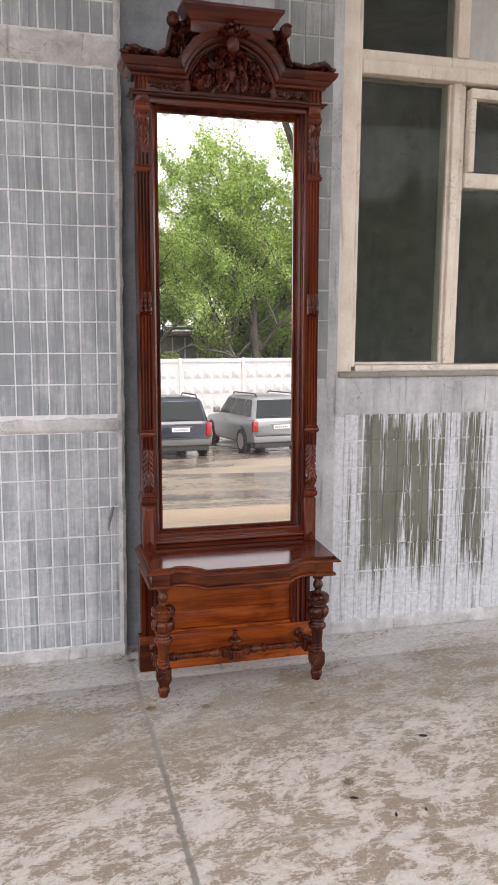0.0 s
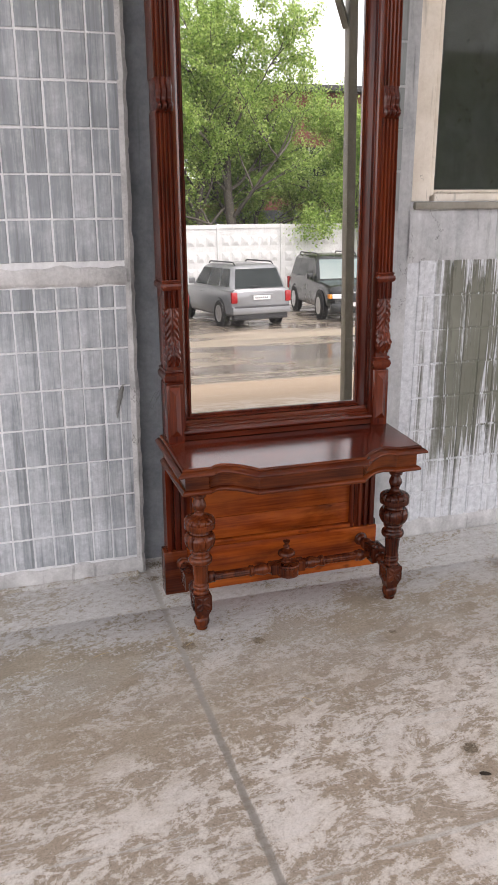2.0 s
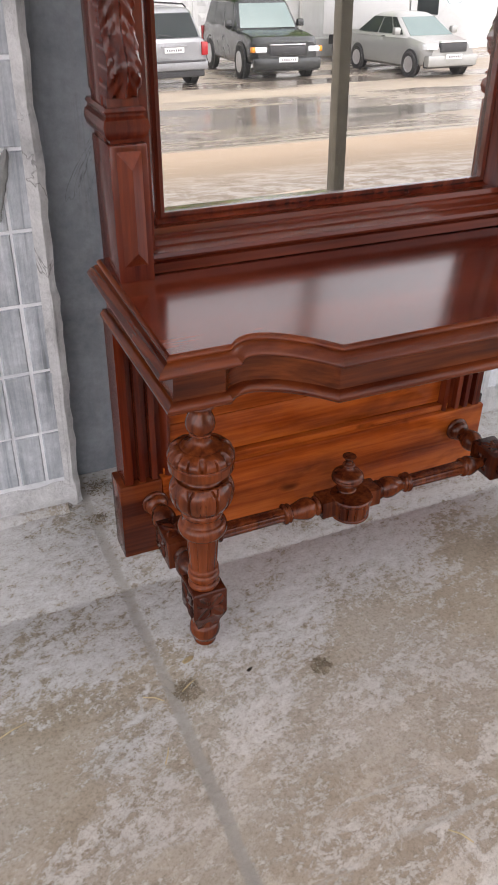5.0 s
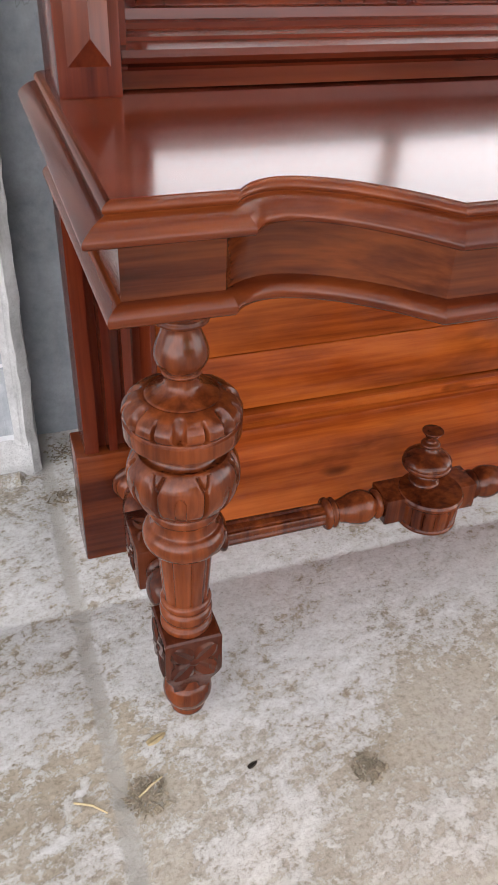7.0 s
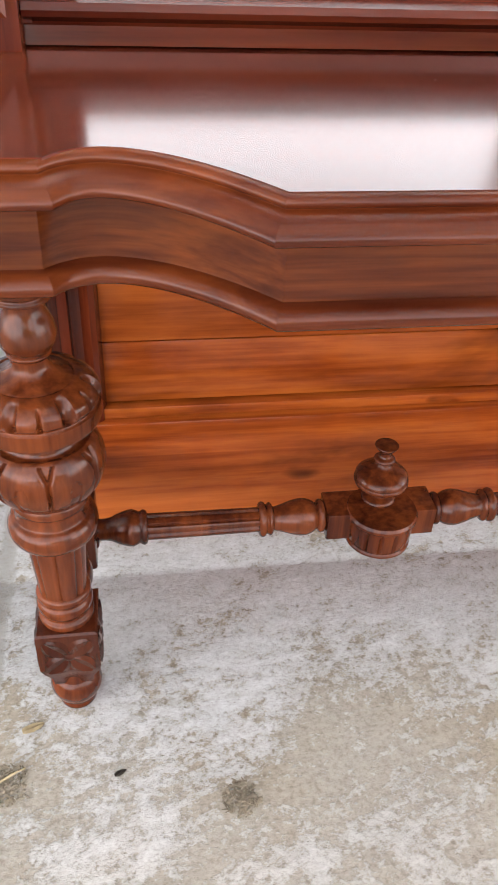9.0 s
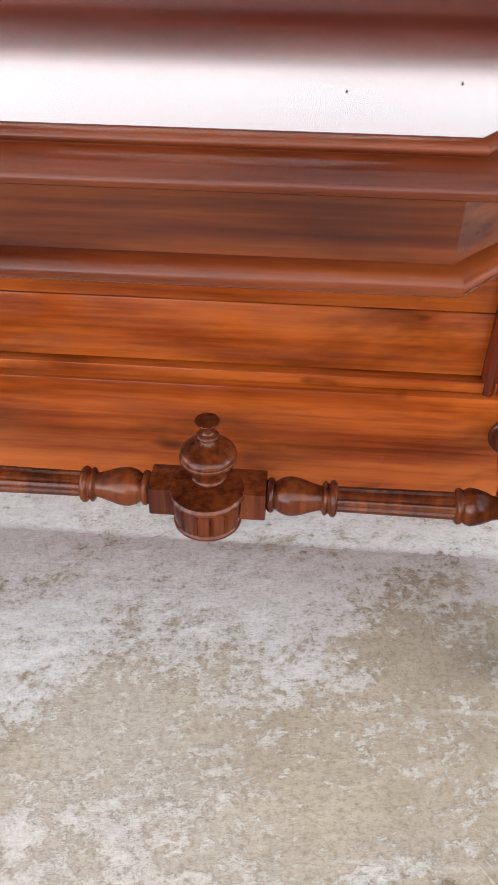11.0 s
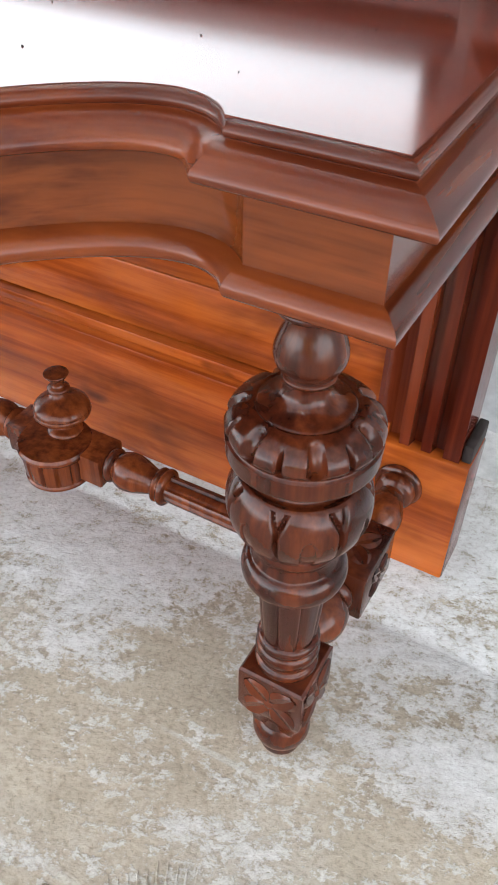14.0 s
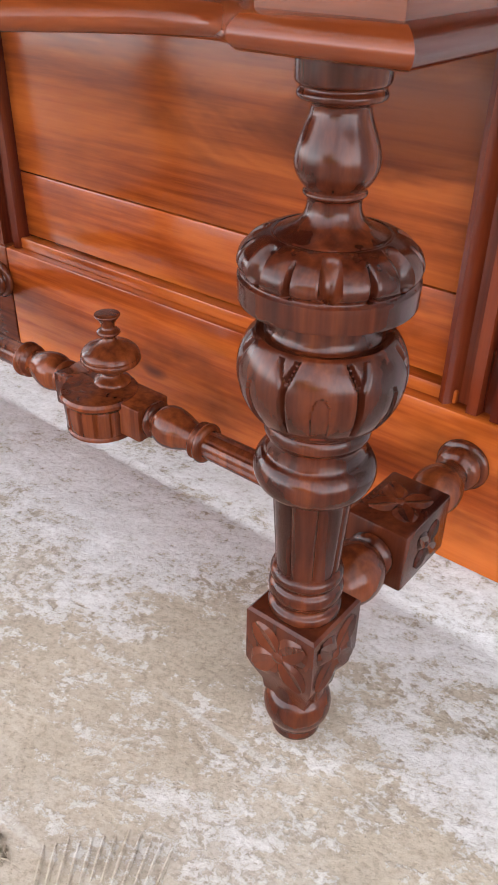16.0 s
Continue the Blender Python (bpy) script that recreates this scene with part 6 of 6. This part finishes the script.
# whitewashed concrete fence: slabs with rows of raised pyramids between slim posts
FEN_Y, FEN_TOP, PITCH = -22.6, 1.38, 2.40
fence = thing("fence", "whitewashed precast concrete fence with raised pyramid studs", "fence", kind="structure")
bm = boxed(0.04, PITCH - 0.04, -0.04, 0.04, YARD, FEN_TOP, 0.0)
box(bm, 0.04, PITCH - 0.04, 0.04, 0.07, FEN_TOP - 0.14, FEN_TOP)
for r in range(4):
    for k in range(6):
        x0 = 0.13 + k * 0.365
        z0 = YARD + 0.45 + r * 0.56
        vs = [bm.verts.new(p) for p in ((x0, 0.04, z0), (x0 + 0.31, 0.04, z0), (x0 + 0.31, 0.04, z0 + 0.36), (x0, 0.04, z0 + 0.36), (x0 + 0.10, 0.085, z0 + 0.13), (x0 + 0.21, 0.085, z0 + 0.13), (x0 + 0.21, 0.085, z0 + 0.24), (x0 + 0.10, 0.085, z0 + 0.24))]
        for f in ((0, 1, 5, 4), (1, 2, 6, 5), (2, 3, 7, 6), (3, 0, 4, 7), (4, 5, 6, 7)):
            bm.faces.new([vs[q] for q in f])
slab = mesh_of("slab", bm, 10)
slab.materials.append(WHITEWASH)
postm = mesh_of("fence_post", boxed(-0.05, 0.05, -0.07, 0.09, YARD, FEN_TOP + 0.02, 0.01), 20)
postm.materials.append(WHITEWASH)
for k in range(-5, 4):
    x = 5.27 + PITCH * (k - 1)
    for nm, me in (("slab", slab), ("fence_post", postm)):
        o = new(nm, me)
        o.parent, o.location = fence, (x, FEN_Y, 0.01 * (k % 3))
yardwall = solid("yard_wall", boxed(10.2 + 2.3, 40, FEN_Y - 0.6, FEN_Y - 0.35, YARD, 1.2), WHITEWASH, "plain whitewashed yard wall", "wall", "structure")
for k in range(4):
    solid("kerb_block", boxed(0, 1.15, -0.25, 0.25, 0, 0.55, 0.04), WHITEWASH, "whitewashed concrete foundation block at the foot of the wall", "block", at=(12.6 + 1.2 * k, FEN_Y + 0.2, YARD), group="foundation blocks")
solid("wall_pipe", lathe([(0.06, YARD), (0.06, 1.3)], 14, at=(14.0, FEN_Y - 0.25, 0)), CONCRETE, "pale drainpipe on the yard wall", "pipe", "structure")

# buildings behind the fence
BRICKM = cement("red_brick", (0.12, 0.04, 0.03), (0.20, 0.075, 0.055), 0.9, 7, 0.004, 0.1)
shed = thing("shed", "low grey corrugated shed with a dark roof and a silver duct", "shed", (0, 0, 0))
part("wall", boxed(-14, 8.5, -28.2, -28.0, YARD, 2.3), cement("shed_sheet", (0.14, 0.14, 0.13), (0.24, 0.24, 0.23), 0.8, 3, 0.004, 0.6), shed, "weathered sheet wall")
for k in range(40):
    part("rib", boxed(-13.9 + k * 0.55, -13.84 + k * 0.55, -28.0, -27.95, YARD, 2.3), CONCRETE, shed)
part("roof", boxed(-14.4, 8.9, -28.6, -26.9, 2.3, 2.62, 0.02), PLASTIC, shed, "dark flat roof with deep eaves")
part("duct", lathe([(0.20, 0.0), (0.22, 0.02), (0.22, 1.7), (0.20, 1.72)], 16, axis="x", at=(5.3, -26.7, 2.55)), CHROME, shed, "silver duct")
house = thing("brick_house", "red brick building with dark windows behind the trees", "building", (0, 0, 0))
part("wall", boxed(9.5, 34, -33.0, -32.6, YARD, 7.5), BRICKM, house, "red brick wall")
part("lean_to", boxed(8.9, 26, -30.0, -28.4, YARD, 2.0, 0.02), RENDER_GREY, house, "grey lean-to")
part("roof", boxed(9.2, 34.3, -33.3, -32.2, 7.5, 7.8, 0.03), PLASTIC, house, "dark roof edge")
for k in range(9):
    w = part("window", boxed(11.6 + k * 2.6, 13.4 + k * 2.6, -32.62, -32.55, 3.0, 5.0, 0.01), CARGLASS, house, "dark window")
    part("frame", boxed(12.46 + k * 2.6, 12.54 + k * 2.6, -32.56, -32.53, 3.0, 5.0), CONCRETE, w)

# trees
leafm, nd, lk, b = nodes_of("maple_leaves")
geo = nd.new("ShaderNodeNewGeometry")
lcol = ramp(nd, lk, geo.outputs["Random Per Island"], [(0.0, (0.15, 0.25, 0.062)), (0.5, (0.31, 0.45, 0.11)), (1.0, (0.54, 0.66, 0.22))])
lk.new(lcol, b.inputs["Base Color"])
b.inputs["Roughness"].default_value = 0.5
tr = nd.new("ShaderNodeBsdfTranslucent")
lk.new(lcol, tr.inputs["Color"])
mx = nd.new("ShaderNodeMixShader")
mx.inputs[0].default_value = 0.62
lk.new(b.outputs[0], mx.inputs[1])
lk.new(tr.outputs[0], mx.inputs[2])
lk.new(mx.outputs[0], nd["Material Output"].inputs["Surface"])
BARK = cement("bark", (0.05, 0.042, 0.034), (0.13, 0.115, 0.095), 0.9, 9, 0.02, 0.6)


def tree(label, at, height, limbs, leaves, size, seed, droop=0.0, first=0.25):
    """Tapered trunk, limbs that fork twice, and leaves in uneven sprays along the twigs."""
    rg = random.Random(seed)
    nr = np.random.RandomState(seed)
    t = thing("tree", label, "tree", at, group="yard trees")
    bm = bmesh.new()
    top = Vector((rg.uniform(-0.6, 0.6), rg.uniform(-0.4, 0.4), height * 0.8))
    trunk = [Vector((0.10 * math.sin(i * 1.1), 0.08 * math.cos(i * 0.9), 0)) + top * (i / 9) for i in range(10)]
    tube(bm, trunk, [0.20 * (1 - 0.085 * i) * height / 9 for i in range(10)], 9)
    twigs = []

    def grow(start, d, ln, r, level):
        pts = [start]
        cur, dd = start.copy(), d.normalized()
        for i in range(6):
            dd = (dd + Vector((rg.uniform(-0.22, 0.22), rg.uniform(-0.22, 0.22), rg.uniform(-0.10, 0.18) - droop * (i / 5) * (1 if level else 0.5)))).normalized()
            cur = cur + dd * ln / 6
            pts.append(cur.copy())
        tube(bm, pts, [max(0.006, r * (1 - 0.14 * i)) for i in range(7)], 5 if level else 7)
        if level >= 2:
            twigs.append(pts)
            return
        for k in range(5 if level == 0 else 4):
            i = rg.randint(2, 6)
            side = Vector((rg.uniform(-1, 1), rg.uniform(-1, 1), rg.uniform(-0.3, 0.8))).normalized()
            grow(pts[i], (dd * 0.8 + side).normalized(), ln * rg.uniform(0.42, 0.62), r * 0.5, level + 1)

    for i in range(limbs):
        f = first + (1 - first) * (i / limbs) ** 0.9
        a = i * 2.4 + rg.uniform(-0.4, 0.4)
        p = trunk[min(9, int(f * 9))]
        grow(p, Vector((math.cos(a), math.sin(a) * 0.75, 0.45 + 0.7 * f)), height * (0.44 - 0.20 * f) * rg.uniform(0.85, 1.15), 0.085 * height / 9 * (1.2 - f), 0)
    part("trunk", bm, BARK, t, "grey-brown trunk and limbs", 60)
    pts = np.array([[p[:] for p in tw] for tw in twigs])                  # twigs x 7 x 3
    nt = len(pts)
    spray_of = nr.randint(0, nt, leaves)
    u = nr.rand(leaves) * 5.99
    i0 = u.astype(int)
    fr_ = (u - i0)[:, None]
    c = pts[spray_of, i0] * (1 - fr_) + pts[spray_of, i0 + 1] * fr_
    c = c + nr.normal(0, 0.17, (leaves, 3)) * (0.5 + 0.9 * nr.rand(nt)[spray_of])[:, None]
    c[:, 2] -= 0.10 * nr.rand(leaves)
    ax = nr.normal(0, 1, (leaves, 3))
    ax[:, 2] = ax[:, 2] * 0.6 - 0.4
    ax /= np.linalg.norm(ax, axis=1)[:, None]
    bx = np.cross(ax, nr.normal(0, 1, (leaves, 3)) + np.array([0, 0, 0.01]))
    bx /= np.linalg.norm(bx, axis=1)[:, None]
    s = (size * (0.6 + 0.8 * nr.rand(leaves)))[:, None]
    v = np.stack([c - ax * s * 0.5, c + bx * s * 0.30, c + ax * s * 0.5, c - bx * s * 0.30], axis=1).reshape(-1, 3)
    f = np.arange(leaves * 4).reshape(-1, 4)
    me = bpy.data.meshes.new("crown")
    me.from_pydata(v.tolist(), [], f.tolist())
    me.materials.append(leafm)
    o = new("crown", me)
    o.parent = t
    o["label"] = "light green leaves in loose sprays"
    return t


tree("tall maple with a broad light green crown", (8.9, -24.6, YARD), 11.5, 17, 62000, 0.10, 3, 0.05, 0.24)
tree("tall maple with a broad light green crown", (4.6, -25.8, YARD), 11.0, 14, 42000, 0.10, 14, 0.04, 0.42)
tree("maple whose boughs hang over the yard wall", (13.9, -23.9, YARD), 7.2, 13, 64000, 0.10, 8, 0.16, 0.20)
tree("tall maple with a broad light green crown", (0.2, -27.0, YARD), 10.0, 10, 30000, 0.20, 21, 0.05, 0.22)
tree("tall maple with a broad light green crown", (18.5, -27.5, YARD), 9.5, 10, 30000, 0.20, 33, 0.05, 0.2)
tree("young maple with dense low boughs", (10.6, -26.6, YARD), 7.0, 13, 50000, 0.10, 41, 0.08, 0.25)
tree("broad maple with dense low boughs over the fence", (7.4, -24.3, YARD), 9.2, 16, 44000, 0.105, 77, 0.03, 0.42)
tree("maple standing behind the shed", (6.4, -30.6, YARD), 9.0, 13, 45000, 0.13, 52, 0.05, 0.30)
tree("maple standing behind the shed", (2.4, -31.2, YARD), 8.6, 12, 36000, 0.13, 61, 0.05, 0.30)

# ---------------------------------------------------------------- bits on the floor
def tuft(at, r, n, seed):
    rg = random.Random(seed)
    bm = bmesh.new()
    for _ in range(n):
        a, q = rg.uniform(0, 6.28), r * rg.random() ** 0.7
        p = Vector((q * math.cos(a), q * math.sin(a), 0.001))
        d = Vector((rg.uniform(-1, 1), rg.uniform(-1, 1), rg.uniform(0, 0.2))).normalized()
        ln = rg.uniform(0.003, 0.011)
        tube(bm, [p, p + d * ln * 0.5, p + d * ln], [0.0010, 0.0009, 0.0004], 3)
    for _ in range(int(n * 1.4)):
        a, q = rg.uniform(0, 6.28), r * rg.random() ** 0.8
        w = rg.uniform(0.0006, 0.0024)
        bump_ball(bm, (q * math.cos(a), q * math.sin(a), w * 0.4), w, w, w * 0.5, 0, 6, 4)
    return solid("debris_tuft", bm, DEBRIS, "small heap of dry plant litter and grit on the concrete", "litter", at=at, group="floor litter")


DEBRIS = plain("dry_plant_litter", (0.22, 0.18, 0.13), 0.9, 0, 40, 0.6)
STRAW = plain("straw", (0.48, 0.38, 0.22), 0.8, 0, 30, 0.3)
DRYLEAF = plain("dry_brown_leaf", (0.045, 0.033, 0.022), 0.75, 0, 30, 0.4)
tuft((0.368, 2.921, 0), 0.022, 90, 1)
tuft((0.587, 2.882, 0), 0.018, 80, 2)
tuft((0.941, 2.239, 0), 0.020, 80, 3)
tuft((1.01, 2.80, 0), 0.012, 24, 4)
tuft((0.375, 3.50, 0.004), 0.032, 60, 6)
tuft((0.352, 3.40, 0), 0.020, 40, 7)
for k, (x, y, a, ln) in enumerate(((0.314, 2.924, -0.6, 0.035), (0.373, 2.928, 0.5, 0.03), (0.30, 2.82, 1.1, 0.028), (0.10, 2.95, 0.3, 0.05), (0.62, 2.55, 2.2, 0.035), (1.35, 3.05, 0.3, 0.05))):
    bm = bmesh.new()
    d = Vector((math.cos(a), math.sin(a), 0)) * ln
    tube(bm, [(-d / 2 + Vector((0, 0, 0.002)))[:], (0.002, 0.001, 0.004), (d / 2 + Vector((0, 0, 0.002)))[:]], [0.0011, 0.0013, 0.0008], 5)
    solid("straw", bm, STRAW, "short broken straw lying on the concrete", "straw", at=(x, y, 0), group="floor litter")
for k, (x, y, a, ln) in enumerate(((1.315, 2.456, -0.5, 0.034), (0.910, 2.150, -0.5, 0.028), (1.015, 2.017, 1.3, 0.02), (1.12, 2.02, 1.3, 0.018), (0.47, 2.918, 0.4, 0.012), (0.38, 2.975, 0.3, 0.022))):
    bm = bmesh.new()
    leaf_lobe(bm, (0, 0, 0), 0, ln, ln * 0.22, ln * 0.12)
    for v in bm.verts:
        v.co = Vector((v.co.x * math.cos(a) - v.co.z * math.sin(a), v.co.x * math.sin(a) + v.co.z * math.cos(a), 0.002 - v.co.y))
    bmesh.ops.solidify(bm, geom=bm.faces[:], thickness=0.0006)
    solid("fallen_leaf", bm, DRYLEAF if k < 5 else STRAW, "curled dry leaf lying on the concrete", "leaf", at=(x, y, 0), group="floor litter")
# ridges of dust pressed by a tyre tread
bm = bmesh.new()
rg = random.Random(17)
for k in range(12):
    c = Vector((1.045, 2.81, 0.0)) + Vector((0.79, 0.62, 0)) * (0.0075 * k) + Vector((-0.62, 0.79, 0)) * (0.010 * math.sin(k * 0.25) + rg.uniform(-0.002, 0.002))
    d = Vector((-0.62 + 0.03 * k, 0.79, 0)).normalized() * rg.uniform(0.014, 0.020)
    tube(bm, [(c - d)[:], (c + Vector((0, 0, 0.0006)))[:], (c + d)[:]], [0.0010, 0.0016, 0.0010], 6)
solid("tread_mark", bm, FLOOR, "ridges of dust pressed by a tyre tread on the concrete", "tread mark", "stuff")
# by the post: a sheet of card, a lath, gravel and a dark sheet
solid("card_sheet", boxed(-0.115, 0.115, -0.075, 0.075, 0.0, 0.006, 0.002), plain("old_card", (0.62, 0.50, 0.38), 0.8), "pale card sheet lying by the post", "card", at=(1.97, 0.82, 0.002), rz=-8)
solid("lath", boxed(-0.10, 0.10, -0.008, 0.008, 0, 0.008, 0.001), STRAW, "short wooden lath on the concrete", "lath", at=(1.80, 0.95, 0.001), rz=20)
bm = bmesh.new()
rg = random.Random(9)
for _ in range(420):
    x, y = rg.gauss(1.83, 0.16), rg.gauss(1.08, 0.10)
    w = rg.uniform(0.003, 0.011)
    bump_ball(bm, (x, y, w * 0.4), w, w * rg.uniform(0.6, 1), w * 0.6, rg.random() * 3, 5, 4)
solid("gravel", bm, CONCRETE, "loose gravel strewn round the post", "gravel", "stuff")
# thin sheet put in for a dark patch of the floor
bm = bmesh.new()
grid_faces(bm, [[(x, y, z) for x, y in ((2.16, 1.06), (3.4, 0.98), (3.6, 2.0), (2.52, 1.80))] for z in (0.0, 0.006)], wrap=True, caps=True)
solid("dark_mat", bm, DARK_SHEET, "thin dark sheet lying on the concrete beside the post", "mat")

# ---------------------------------------------------------------- facade tiles, one by one
def tile_mesh(name, w, h, mat):
    t, c = 0.012, 0.0022
    bm = bmesh.new()
    grid_faces(bm, [[(-w / 2, t, -h / 2), (w / 2, t, -h / 2), (w / 2, t, h / 2), (-w / 2, t, h / 2)],
                    [(-w / 2, c, -h / 2), (w / 2, c, -h / 2), (w / 2, c, h / 2), (-w / 2, c, h / 2)],
                    [(-w / 2 + c, 0, -h / 2 + c), (w / 2 - c, 0, -h / 2 + c), (w / 2 - c, 0, h / 2 - c), (-w / 2 + c, 0, h / 2 - c)]], wrap=True, caps=True)
    me = mesh_of(name, bm, 15)
    me.materials.append(mat)
    return me


def lay(parent, mat, x0, cols, pitch, zs, y, seed, last=None):
    rg = random.Random(seed)
    cache = {}
    for za, zb in zs:
        h = abs(zb - za) - 0.0066
        for k in range(cols):
            w = (last if last and k == cols - 1 else pitch) - 0.0062
            key = (round(w, 4), round(h, 4))
            if key not in cache:
                cache[key] = tile_mesh("tile", w, h, mat)
            o = new("tile", cache[key])
            o.parent = parent
            o.matrix_basis = pose(x0 + pitch * k + (w + 0.0062) / 2 + rg.uniform(-0.0012, 0.0012), y + 0.0025 + rg.uniform(-0.0010, 0.0012), (za + zb) / 2 + rg.uniform(-0.0012, 0.0012),
                                  rg.uniform(-0.5, 0.5), rg.uniform(-0.35, 0.35), rg.uniform(-0.5, 0.5))


def courses(top, pitch, n):
    return [(top - pitch * (i + 1), top - pitch * i) for i in range(n)]


TILE_W = 0.0694
UPPER = [(2.487, 2.583)] + courses(2.485, 0.1354, 10)
ABOVE = [(2.715, 2.845), (2.846, 2.980), (2.981, 3.115)]
LOWER = [(0.979, 1.054)] + courses(0.978, 0.1325, 6) + [(0.068, 0.183)]
lay(pier, TILE_PIER, 0.226 - TILE_W * 9, 9, TILE_W, UPPER, PIER_Y, 1)
lay(pier, TILE_PIER, 0.226 - TILE_W * 9, 9, TILE_W, ABOVE, PIER_Y, 2)
lay(pier, TILE_PIER, 0.220 - TILE_W * 9, 9, TILE_W, LOWER, PIER_Y, 3)
lay(pier, TILE_PIER, 0.226, 2, 0.0545, UPPER, PIER_Y, 8)
lay(pier, TILE_PIER, 0.226, 2, 0.0545, ABOVE, PIER_Y, 9)
lay(pier, TILE_PIER, 0.220, 2, 0.0520, LOWER, PIER_Y, 12)
lay(bay, TILE_RIGHT_UP, 1.290 - 0.0705 * 4, 4, 0.0705, courses(3.195, 0.1370, 14), BAY_Y, 4)
lay(bay, TILE_RIGHT, 1.378, 14, 0.0705, courses(1.110, 0.1305, 8), BAY_Y, 5)
